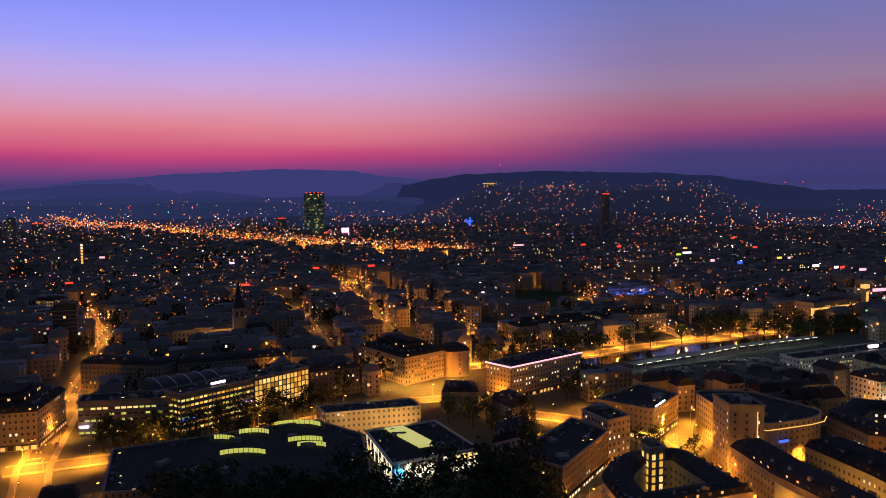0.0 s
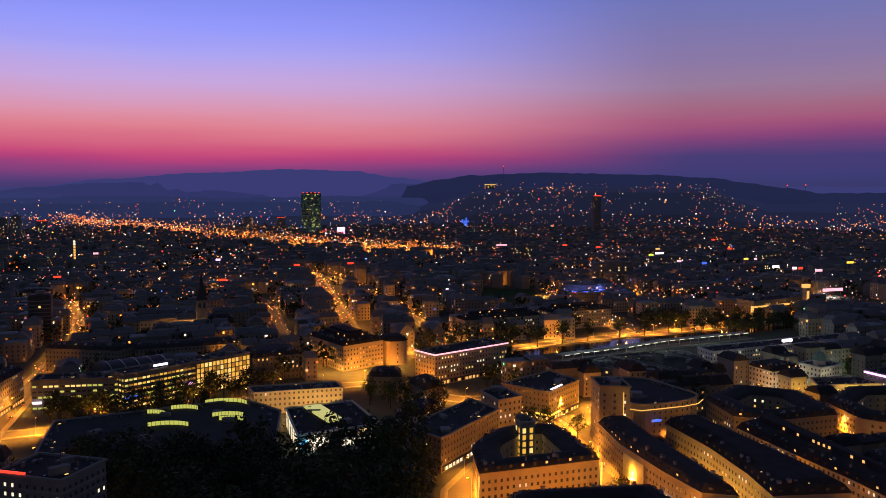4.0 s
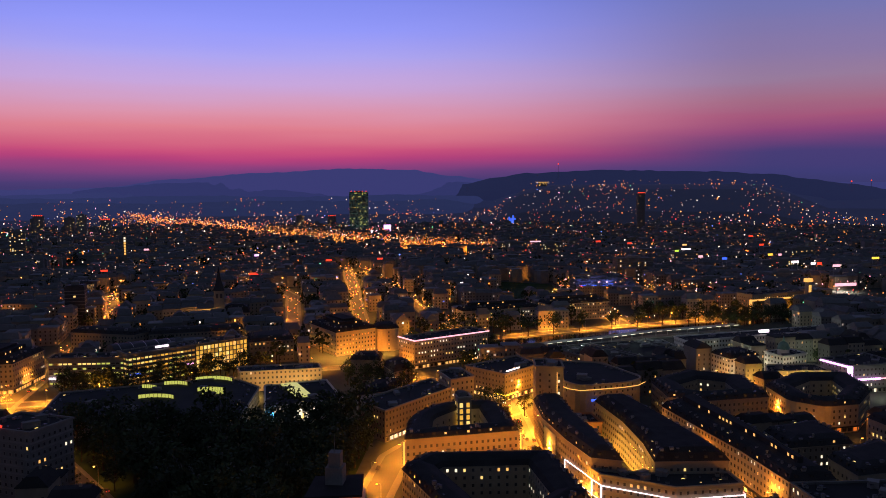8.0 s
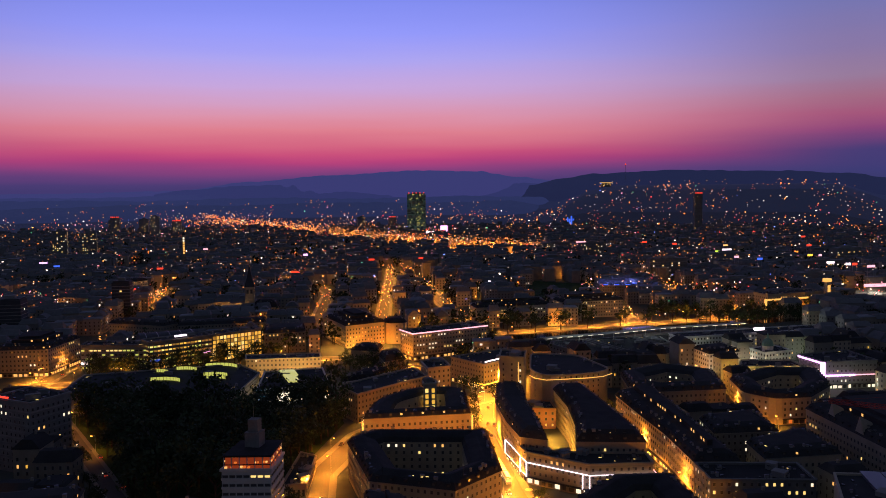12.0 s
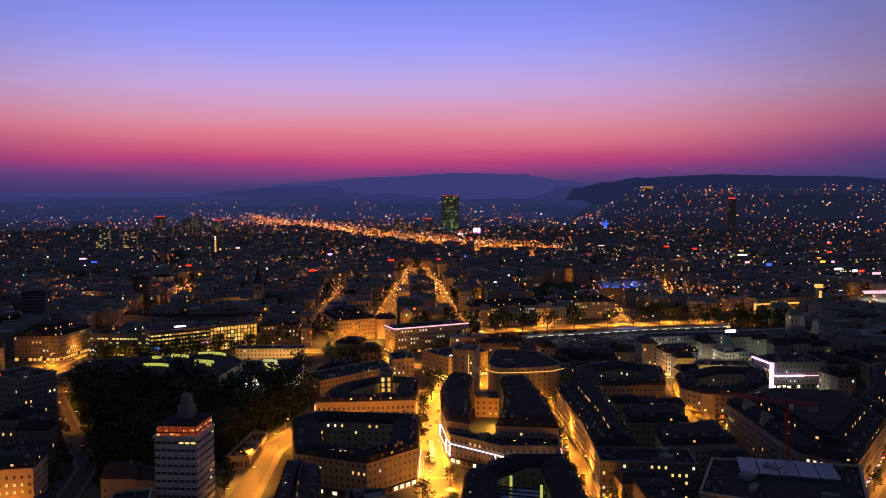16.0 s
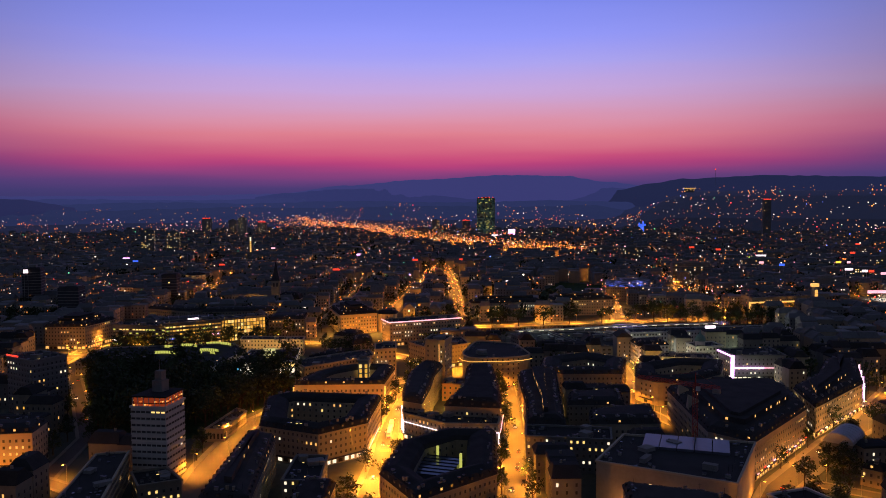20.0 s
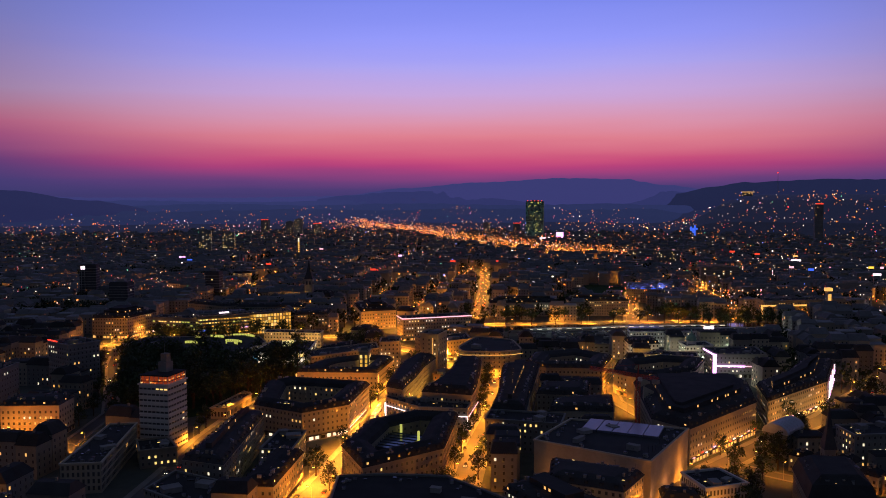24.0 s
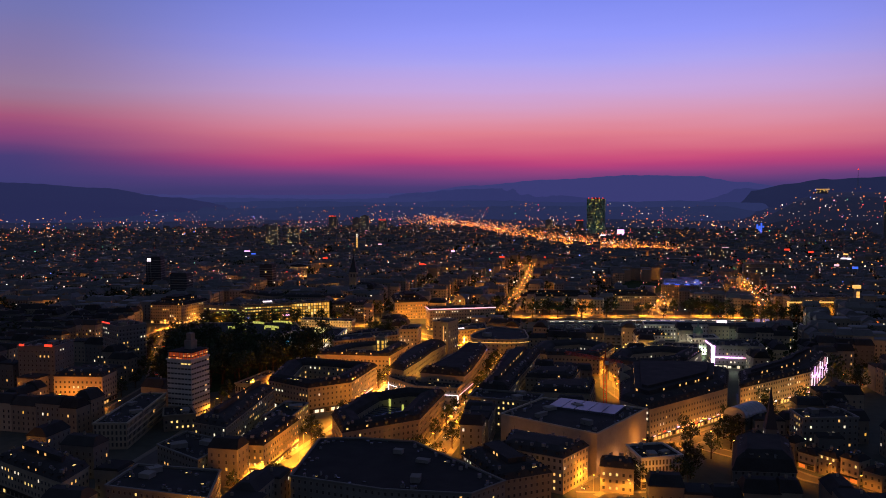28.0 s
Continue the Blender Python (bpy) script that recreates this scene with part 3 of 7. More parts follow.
STREETS = {
    "middle": [(80, 480), (93, 434), (103, 359), (116, 303), (128, 262), (141, 224), (153, 178), (163, 130), (178, 70), (190, 20)],
    "right": [(150, 440), (160, 405), (174, 360), (190, 312), (205, 240), (222, 178), (238, 120)],
    "left": [(97, 420), (74, 394), (51, 362), (39, 330), (37, 265), (57, 198), (80, 140), (98, 90)],
    "river": [(309, 165), (318, 205), (328, 252), (344, 292), (359, 330), (384, 382), (402, 440), (424, 500), (456, 590)],
    "quay": [(0, 625), (73, 655), (120, 684), (176, 715), (240, 745), (281, 768), (347, 803), (420, 840)],
    "west": [(-420, 935), (-375, 845), (-315, 736), (-282, 632), (-244, 493), (-218, 404), (-190, 340), (-180, 250)],
    "avenue": [(-185, 1260), (-130, 1040), (-91, 871), (-61, 747), (-40, 660)],
    "boulevard": [(-150, 1215), (-60, 975), (22, 735), (40, 690)],
    "lane": [(-215, 985), (-179, 918), (-122, 714), (-100, 650)],
    "cross": [(202, 727), (174, 882), (150, 1010)],
    "bridge": [(312, 792), (262, 1000), (204, 1231)],
    "arcade": [(228, 505), (238, 465), (243, 412), (256, 374), (276, 347), (286, 335)],
    "old_town": [(340, 264), (362, 256), (380, 250), (400, 236), (428, 226)],
    "hall_lane": [(308, 160), (322, 166), (345, 180)],
    "parkside": [(-176, 364), (-150, 334), (-114, 298), (-74, 257), (-37, 219), (-16, 176), (-6, 156)],
    "plaza": [(-95, 132), (-38, 146), (-8, 156), (16, 150)],
    "front": [(-230, 400), (-160, 430), (-110, 470), (-60, 520), (-10, 535), (20, 500), (60, 480)],
}


def beside(line, d):
    """The line moved sideways by d."""
    pts, out = [Vector(p) for p in line], []
    for k, p in enumerate(pts):
        t = (pts[min(k + 1, len(pts) - 1)] - pts[max(k - 1, 0)]).normalized()
        out.append(tuple(p + Vector((-t.y, t.x)) * d))
    return out


for n, (key, line) in enumerate(STREETS.items()):
    narrow = key in ("arcade", "old_town", "plaza", "hall_lane", "parkside")
    strip("road_" + key, line, 7.0 if narrow else 11.0, 0.06 + 0.004 * n, ASPHALT, "asphalt street lit orange by street lamps")
    for d in (-1, 1):
        strip("pavement_" + key, beside(line, d * (4.5 if narrow else 7.2)), 2.0 if narrow else 3.4, 0.2 + 0.004 * n, PAVING, "pale paved footway with a kerb", "pavement")
    if key in ("middle", "left", "river"):
        for d in (-2.2, -0.8, 0.8, 2.2):
            strip("tram_rail", beside(line, d), 0.1, 0.075 + 0.004 * n, DARK_METAL, "worn steel tram rail in the street", "rail")
lamps_along(STREETS["middle"], 25, power=86000.0, key="k86")
lamps_along(STREETS["right"], 28, power=54000.0, key="k54")
lamps_along(STREETS["left"][:6] + [(64, 180)], 27, power=32000.0, key="k42")
lamps_along(STREETS["river"], 30, power=17000.0, key="k17r")
lamps_along(STREETS["quay"], 34)
lamps_along(STREETS["west"], 32, power=34000.0, key="k34")
lamps_along(STREETS["avenue"], 36, power=36000.0, key="k36a")
lamps_along(STREETS["boulevard"], 36, power=40000.0, key="k40")
lamps_along(STREETS["lane"], 50, power=20000.0, key="k20")
lamps_along(STREETS["cross"], 34, power=45000.0, key="k45")
lamps_along(STREETS["bridge"], 45, power=36000.0, key="k36")
lamps_along(STREETS["front"], 30)
lamps_along(STREETS["arcade"], 22, power=30000.0, key="k30")
lamps_along(STREETS["parkside"][:4], 28, power=6000.0, key="k6p")
lamps_along(STREETS["plaza"], 24, power=18000.0, key="mid")
lamps_along(STREETS["old_town"], 17, power=8000, key="old")
lamps_along(STREETS["hall_lane"], 15, power=11000, key="k17")
# the square below the office tower, and the yard inside the department block
for x, y in ((98, 452), (112, 440), (84, 470), (120, 470), (70, 500)):
    copy_thing(STREET_LAMP, pose(x, y, 0))
    lamp_light("orange", (1.0, 0.34, 0.032), LAMP_POWER, 8.6, x + 1.75, y, 138)
    lamp_light("orange_spill", (1.0, 0.34, 0.032), SPILL, 9.8, x + 1.75, y)
for x, y in ((148, 290), (147, 304), (148, 316), (143, 328), (142, 340)):
    lamp_light("yard", (1.0, 0.46, 0.06), 6000, 3, x, y)
for x, y in ((-38, 146), (-24, 152), (-56, 150)):
    lamp_light("corner", (1.0, 0.28, 0.02), 5000, 6, x, y)
for x, y in ((62, 292), (77, 298), (92, 303), (107, 308), (-32, 570), (-14, 585), (-64, 590), (14, 528), (30, 430), (48, 442), (5, 605)):
    lamp_light("passage", (1.0, 0.3, 0.02), 6000, 7, x, y)
for x, y in ((-66, 437), (-50, 446), (-37, 452)):
    lamp_light("wing_wall", (1.0, 0.52, 0.14), 7500, 6, x, y)
for x, y in ((-38, 555), (-26, 561), (-54, 562), (-8, 578)):
    lamp_light("square_flood", (1.0, 0.42, 0.06), 24000, 9, x, y, 165)
# unseen fill lights added in the lane to brighten the hall's walls
for x, y in ((262, 193), (285, 188.5), (311, 188), (315, 210), (319.5, 234)):
    lamp_light("hall_wall_fill", (1.0, 0.40, 0.14), 750, 6, x, y)

# ---- the near quarter ----
building("corner_office", [(12, 371), (30, 352), (60, 404), (46, 426)], 16.7, BEIGE, label="beige five-storey office block with rows of small windows", shops="white", shop_edges=(1,), lit=0.06, seed=1)
building("stair_office", [(60, 406), (73, 415), (63, 439), (51, 427)], 21, CREAM, label="cream office block with a lit stairwell", lit=0.35, seed=2)
building("square_office", [(65, 462), (91, 440), (113, 471), (98, 497)], 17, BEIGE, label="broad beige office block with a flat roof", shops="yellow", shop_edges=(0, 1), lit=0.06, seed=3)
building("office_tower", [(108, 397), (109, 378), (124, 376), (123, 396)], 36, BEIGE, label="slender beige office tower with a column of lit windows", category="tower", lit=0.15, pitch=3.5, seed=4)
building("rounded_office", rounded([(124, 415), (134, 400), (162, 411), (174, 424), (152, 465), (120, 468)], 8), 20, BEIGE, label="office block with a rounded end and a glowing cornice", lit=0.02, seed=5)
building("horseshoe_block", rounded([(47, 307), (100, 326), (88, 378), (60, 372), (44, 345)], 10, only=(2, 3, 4)), 16, CREAM, "mansard", "pale office block round a courtyard", lit=0.03, court=12, rise=3, seed=6)
building("courtyard_block", [(52, 264), (76, 217), (112, 212), (127, 238), (114, 288), (60, 280)], 17, BEIGE, "mansard", "stone office block round a courtyard with lit windows", lit=0.1, court=13, rise=4, shops="white", shop_edges=(1, 2), seed=7)
building("department_block", [(108, 372), (112, 338), (122, 303), (131, 279), (143.5, 276), (136.5, 310), (128, 342), (123, 374)], 19, BEIGE, "mansard", "long commercial wing with a dark mansard beside a lit yard", lit=0.03, rise=5, shops="white", shop_edges=(1, 2), seed=8)
building("department_annex", [(157, 276), (187.8, 279.7), (183, 300), (172, 335), (158, 376), (141, 372), (151, 334), (156, 300)], 19, BEIGE, "mansard", "commercial wing with rows of dormers above a lit yard", lit=0.05, rise=5, shops="white", shop_edges=(1, 2, 3), seed=86)
building("shop_pavilion", [(131.2, 278.4), (134.5, 271.5), (163, 258.8), (190.3, 265.8), (187.7, 279.2), (157, 275.4), (143.6, 275.4)], 14, BEIGE, label="low shop front outlined with white light strips", lit=0.04, shops="white", shop_edges=(0, 1, 2), seed=87, units=5)
building("terracotta_house", [(125.5, 375), (128.5, 357), (143, 359), (139, 376)], 11, mat("terracotta_render", (0.4, 0.2, 0.1), 0.85, vary=0.2, scale=0.12), label="low terracotta block at the head of the lit yard", lit=0.12, seed=70)
building("stair_tower", [(68, 357), (75, 359.5), (73, 367), (66, 364.5)], 23, CREAM, label="glowing stair tower in the courtyard", category="tower", lit=1.0, pitch=2.2, size=(2.1, 2.7), colours=("yellow", "amber"), seed=71)
building("park_lodge", [(24, 277), (33, 273), (41.5, 236), (31.5, 233)], 6.5, BEIGE, label="low lodge with narrow piers along the park", lit=0.04, pitch=1.8, size=(1.2, 3.2), storey=5, seed=72)
building("terrace_block", [(176, 372), (187, 335), (198, 300), (207, 262), (226, 266), (218, 300), (198, 388)], 17, CREAM, "mansard", "long terrace of stone-fronted offices with a dark mansard", lit=0.13, rise=4.5, shops="yellow", seed=9)
building("museum_hall", [(251, 200), (308, 189), (317, 248), (258, 243)], 21, CREAM, label="large windowless cream hall with a flat roof", bare=(0, 1, 2, 3), seed=10, units=4)
building("glass_arcade", [(-131, 495.5), (-104, 527), (-117, 538), (-144, 506.5)], 22, GREY, label="glass-fronted block glowing yellow inside", lit=0.9, pitch=2.7, size=(2.5, 2.9), colours=("amber", "amber", "lamplit", "lamplit", "amber", "yellow", "warm"), seed=11)
building("arcade_office", [(-163, 458), (-131.3, 495.2), (-144.2, 506.2), (-176, 469)], 22, GREY, label="long office block with two lit upper storeys", lit=0.62, pitch=2.7, size=(2.4, 1.5), colours=("amber", "lamplit", "lamplit", "green", "yellow"), seed=88)
building("green_office", [(-218, 455), (-165, 464), (-172, 482), (-222, 470)], 19, GREY, label="office wing with greenish lit storeys", lit=0.3, pitch=3, size=(2.6, 1.4), colours=("green", "green", "yellow"), seed=12)
building("west_block", [(-236, 480), (-230, 434), (-265, 424), (-285, 472)], 20, BEIGE, "mansard", "stone apartment block at the street corner", lit=0.08, shops="warm", seed=13)
building("school_hall", [(-178, 401), (-88, 449), (-61, 423), (-50, 355), (-160, 345)], 10, CONCRETE, label="low dark hall with curved lit skylights", lit=0.01, seed=14, units=6)
building("side_wing", [(-83, 451), (-32, 466), (-38, 481), (-90, 466)], 13, CREAM, label="pale two-storey wing with a few lit windows", lit=0.1, seed=15)
building("glass_hall", [(-59, 428), (-43, 378), (-3, 399), (-24, 446)], 10, WHITE, label="modern hall with a glowing skylight and lit glass front", lit=0.5, pitch=3, size=(2.6, 3.5), storey=4.5, colours=("white", "yellow"), seed=16)
building("pink_line_block", [(9, 541), (23, 525), (75, 570), (60, 590)], 21, BEIGE, label="office block with a pink light strip along its roof edge", lit=0.2, shops="warm", seed=17)
building("arcaded_block", [(-78, 612), (-45, 567), (-18, 593), (-50, 634)], 19, CREAM, "mansard", "pale stone block with tall lit windows", lit=0.3, colours=("amber", "warm"), seed=18)
building("white_tower", [(36, 168), (53.2, 171.2), (50.6, 189.2), (35, 186)], 36, WHITE, label="white office tower with ribbon windows and a lit roof terrace", category="tower", lit=0.02, pitch=2.2, size=(2.16, 1.1), ribbon=WHITE, storey=3.2, seed=19)
building("balcony_tower", [(-125, 250), (-98, 243), (-92, 265), (-120, 272)], 35, CONCRETE, label="dark tower block with concrete storey bands and a red sign", category="tower", lit=0.1, ribbon=CONCRETE, seed=20)
building("dark_tower", [(-108, 165), (-82, 175), (-92, 198), (-116, 188)], 32, GREY, label="dark tower block with two red lights", category="tower", lit=0.02, seed=21)
building("lit_house", [(-52, 152), (-22, 166), (-30, 184), (-60, 170)], 19, CREAM, "mansard", "stone house lit orange from the street", lit=0.1, shops="warm", seed=22)
building("colonnade_house", [(68, 109), (34, 168), (22, 160), (52, 100)], 14, CREAM, label="long pale building with narrow piers", lit=0.02, pitch=2.0, size=(1.2, 2.2), seed=23)
building("pavilion", [(60, 142), (73, 155), (56, 167), (45, 156)], 9, BEIGE, label="low pavilion with a lit upper storey", lit=0.45, colours=("yellow",), seed=24)
building("slab_house", [(106, 121), (78, 203), (95, 200), (128, 122)], 17, GREY, "mansard", "long house with a dark pitched roof", lit=0.1, seed=25)
building("yard_office", [(122, 158), (112, 190), (126, 194), (138, 162)], 13, GREY, label="small office wing with lit glazed storeys", lit=0.4, colours=("green", "yellow", "white"), seed=60)
building("triangle_block", [(165, 165), (158, 205), (172, 232), (196, 238), (212, 180), (190, 140)], 18, BEIGE, "mansard", "corner block round a glazed courtyard", court=13, lit=0.025, seed=26)
building("long_roof_house", [(184, 129), (202, 139), (228, 147), (291, 117), (285, 97), (250, 84), (206, 79)], 17, GREY, label="broad flat-roofed house with a set-back glazed storey", lit=0.05, seed=27, units=3)

building("lit_terrace", [(134, 152), (148, 157), (162, 112), (148, 107)], 15, CREAM, "mansard", "stone terrace on the main street with many lit windows", lit=0.5, colours=("yellow", "warm", "amber"), shops="yellow", seed=61)
building("dim_block", [(110, 92), (106, 116), (140, 112), (146, 84)], 13, GREY, label="dim flat-roofed office block", lit=0.03, seed=62)
building("yard_block", [(138, 38), (128, 64), (168, 76), (188, 48)], 14, GREY, label="flat-roofed block with a few lit rooms", lit=0.08, seed=63)
building("corner_terrace", [(66, 36), (60, 60), (112, 50), (120, 30)], 15, CREAM, "mansard", "corner house lit orange from the street", lit=0.2, shops="yellow", seed=64)
building("lit_apartments", [(386, 288), (411, 302), (420, 287), (394, 272)], 20, GREY, label="dark apartment block with bright scattered windows", lit=0.3, seed=65)
building("turret_villa", [(8, 479), (18, 459), (29, 472), (20, 491)], 13, BEIGE, "mansard", "old villa with a steep roof among trees", lit=0.1, rise=6, seed=66)
building("white_villa", [(4, 405), (21, 417), (26, 444), (8, 436)], 11, WHITE, "mansard", "white villa with a dark roof among trees", lit=0.04, rise=4, seed=67)
building("garden_house", [(-20, 500), (2, 500), (0, 520), (-18, 522)], 12, BEIGE, "mansard", "dark garden house among trees", lit=0.12, seed=68)
building("round_corner_house", rounded([(-16, 590), (2, 596), (-6, 616), (-24, 609)], 7), 18, CREAM, "mansard", "rounded corner house with rows of lit windows", lit=0.5, colours=("amber", "warm"), seed=69)

# ---- the quarter by the river and the station ----
building("station_wing", [(228, 576), (363, 638), (356, 656), (222, 594)], 14, WHITE, label="long pale station wing with a row of lit windows", lit=0.22, colours=("yellow", "white"), seed=31)
building("white_corner_house", [(242, 498), (264, 510), (255, 530), (234, 518)], 17, WHITE, "mansard", "white corner house lit from the street", lit=0.12, shops="yellow", seed=32)
DOMED = building("domed_house", [(284, 522), (304, 535), (296, 552), (276, 539)], 14, WHITE, label="white house with a floodlit green copper dome", lit=0.1, seed=33)
STORE = building("violet_store", [(301, 498), (311, 475), (347, 486), (337, 518)], 18, GREY, label="department store with bright violet light strips at its corner", lit=0.15, colours=("white", "yellow"), shops="white", seed=34)
building("yellow_wing", [(258, 468), (299, 474), (295, 493), (262, 488)], 15, CREAM, label="rear wing washed in yellow light", lit=0.3, colours=("yellow",), seed=35)
building("arcade_block", rounded([(249, 397), (264, 385), (284, 392), (302, 422), (304, 462), (270, 458), (246, 430)], 4, 2, only=(0, 1)), 15, CREAM, "mansard", "stone corner block with a lit arcade at its foot", lit=0.14, court=13, shops="orange", seed=36)
building("back_block", [(217, 330), (221, 305), (251, 314), (245, 345)], 17, GREY, "mansard", "grey house with lit attic windows behind the terrace", lit=0.12, seed=37)
building("side_block", [(234, 296), (238, 274), (272, 286), (264, 320)], 16, CREAM, "mansard", "cream house with a dark hipped roof", lit=0.08, seed=38)
building("court_block", [(184, 400), (202, 392), (240, 404), (238, 448), (206, 462), (180, 434)], 15, BEIGE, "mansard", "stone block with broad dark roofs round a court", court=14, lit=0.09, seed=39)
building("office_wing", [(211, 240), (252, 246), (249, 266), (207, 259)], 17, GREY, label="office wing with a lit glass stair", lit=0.3, colours=("yellow", "white"), seed=40)
building("river_block", [(296, 268), (317, 256), (346, 328), (338, 378), (272, 350)], 19, BEIGE, "mansard", "vast stone block along the river street with lit attic windows", lit=0.05, rise=5, shops="warm", shop_edges=(1,), seed=41)
building("garland_block", [(352, 340), (386, 412), (392, 480), (372, 478), (360, 420), (344, 384)], 17, CREAM, "mansard", "yellow-lit stone block with light garlands on its front", lit=0.12, shops="yellow", seed=42)
building("gable_house", [(264, 185), (270, 160), (302, 158), (306, 182)], 17, CREAM, "mansard", "house with lit dormers in a dark roof", lit=0.2, seed=43)
building("yard_house", [(252, 152), (284, 127), (300, 148), (264, 176)], 13, BEIGE, "mansard", "dim stone house beside a yard", lit=0.06, seed=44)
building("ribbed_house", [(332, 182), (348, 196), (335, 211), (320, 199)], 14.5, WHITE, label="white house with close vertical ribs, lit at street level", lit=0.05, pitch=1.6, size=(0.9, 2.3), shops="white", seed=45)
building("small_gable_house", [(316, 170), (331, 173), (328, 184), (313, 181)], 12, CREAM, "mansard", "small cream house lit orange from the street", lit=0.15, seed=46)
building("church_nave", [(372, 190), (398, 200), (392, 236), (366, 229)], 13, GREY, "mansard", "dark church nave with a steep roof", category="church", lit=0, rise=9, dormers=False, seed=47)
building("sign_office", [(335, 790), (397, 826), (387, 846), (325, 810)], 22, GREY, label="office block with a glowing amber storey", lit=0.12, colours=("warm", "orange"), seed=48)
building("quay_school", [(46, 705), (117, 740), (108, 758), (38, 722)], 16, CREAM, "mansard", "stone quayside building with a hipped roof", lit=0.1, seed=49)
building("quay_court", [(128, 748), (190, 774), (180, 794), (118, 768)], 17, BEIGE, "mansard", "stone quayside block lit from the street", lit=0.12, seed=50)
building("brown_block", [(-104, 533), (-74, 548), (-86, 577), (-116, 562)], 17, BEIGE, "mansard", "brown stone block beside the glass arcade", lit=0.08, seed=51)
building("west_row", [(-262, 560), (-205, 552), (-200, 568), (-258, 578)], 18, BEIGE, "mansard", "row of stone apartment fronts", lit=0.06, seed=52)
building("hall_row", [(-196, 560), (-128, 588), (-134, 604), (-202, 576)], 17, BEIGE, "mansard", "terrace of apartment houses behind the hall", lit=0.05, seed=53)


def barrel_hall():
    ob = thing("barrel_hall", (-178, 512, 0), "old hall under a wide arched roof", "hall", turn=38)
    s = Soup()
    w, l, h = 17, 22, 14
    s.box(-l, -w, 0, l, w, h)
    child("wall", s.mesh("wall", GREY), ob)
    s = Soup()
    n = 14
    arc = [(w + 0.6) * -math.cos(math.pi * k / n) for k in range(n + 1)], [h + 7 * math.sin(math.pi * k / n) for k in range(n + 1)]
    v = [(x, y, z) for x in (-l - 0.6, l + 0.6) for y, z in zip(*arc)]
    s.add(v, [(k, k + 1, n + 2 + k, n + 1 + k) for k in range(n)] + [tuple(range(n + 1)), tuple(range(n + 1, 2 * n + 2))[::-1]])
    child("roof", s.mesh("roof", SLATE), ob)
    for k in range(5):
        s = Soup()
        x = -l + 4 + k * 9
        s.tube([(x, (w + 0.7) * -math.cos(math.pi * j / n), h + 0.25 + 7 * math.sin(math.pi * j / n)) for j in range(n + 1)], [0.22] * (n + 1), 5)
        child("roof_rib", s.mesh("roof_rib", STEEL), ob)
    FOOT.append(([(-205, 490), (-170, 480), (-148, 525), (-185, 545)], 14))


barrel_hall()


# ---- light strips, signs and roof details on the near buildings ----
BY_NAME = {o.name: o for o in scene.objects if o.type == "EMPTY"}


def strip_light(owner, a, b, z0, z1, material, name="light_strip", depth=0.25, width=0.5):
    """A glowing strip from a at z0 to b at z1, just outside the wall of its building."""
    ob = BY_NAME[owner]
    o = ob.location
    s = Soup()
    if a == b:
        s.box(a[0] - o.x - width / 2, a[1] - o.y - width / 2, z0, a[0] - o.x + width / 2, a[1] - o.y + width / 2, z1)
    else:
        s.tube([(a[0] - o.x, a[1] - o.y, z0), (b[0] - o.x, b[1] - o.y, z1)], [depth, depth], 5)
    child(name, s.mesh(name, material), ob, "glowing light strip")


for a, b in (((121.2, 303), (134.5, 271)), ((134.5, 271), (163, 257.8)), ((163, 257.8), (191, 265.2))):
    strip_light("shop_pavilion", a, b, 10, 10, LED_WHITE)
for p in ((121, 303), (134.4, 271), (131, 277), (163, 257.6), (160, 259), (191, 265)):
    strip_light("shop_pavilion", p, p, 3.4, 10, LED_WHITE)
strip_light("shop_pavilion", (121.2, 303), (134.5, 271), 3.4, 3.4, LED_WHITE)
strip_light("shop_pavilion", (191.5, 266), (184.4, 300), 10, 10, LED_PINK)
strip_light("horseshoe_block", (101, 325.5), (101, 325.5), 2, 15, LED_AMBER, width=0.7)
strip_light("horseshoe_block", (46.5, 306.5), (46.5, 306.5), 1, 15, LED_AMBER, width=0.7)
strip_light("courtyard_block", (128, 238), (118, 276), 4, 4, LED_PINK)
for a, b in (((8.4, 541), (23, 523.8)), ((23, 523.8), (76, 570))):
    strip_light("pink_line_block", a, b, 21.7, 21.7, LED_PINK, depth=0.55)
ROUND = [(124, 411), (128, 404), (135, 400), (146, 404), (160, 409.5), (169, 415), (174.5, 424)]
for a, b in zip(ROUND, ROUND[1:]):
    strip_light("rounded_office", (a[0], a[1] - 1.2), (b[0], b[1] - 1.2), 18.2, 18.2, LED_AMBER, depth=0.24)
strip_light("violet_store", (310.6, 473.8), (310.6, 473.8), 1, 18.5, LED_VIOLET, width=2.6)
strip_light("violet_store", (300.2, 497), (310.6, 473.8), 17.6, 17.6, LED_VIOLET, depth=0.7)
strip_light("violet_store", (310.6, 473.8), (332, 480.2), 9.5, 9.5, LED_VIOLET, depth=0.7)
strip_light("violet_store", (332, 480.2), (346, 484.5), 9.5, 9.5, LED_PINK, depth=0.4)
for k in range(7):
    t = k / 6
    x, y = 387.4 + 5.5 * t, 414 + 60 * t
    strip_light("garland_block", (x, y), (x, y), 5, 17 + 2 * (k % 2), (LED_WHITE, LED_VIOLET, LED_PINK)[k % 3], "light_garland", width=0.45)
    if k < 6:
        strip_light("garland_block", (x, y), (x + 0.92, y + 10), 15 - 3 * (k % 3), 11 + 2 * (k % 2), LED_VIOLET, "light_garland", depth=0.5)
strip_light("office_tower", (120.5, 374.6), (120.5, 374.6), 8, 34, LED_AMBER, "lit_window_column", width=0.35)
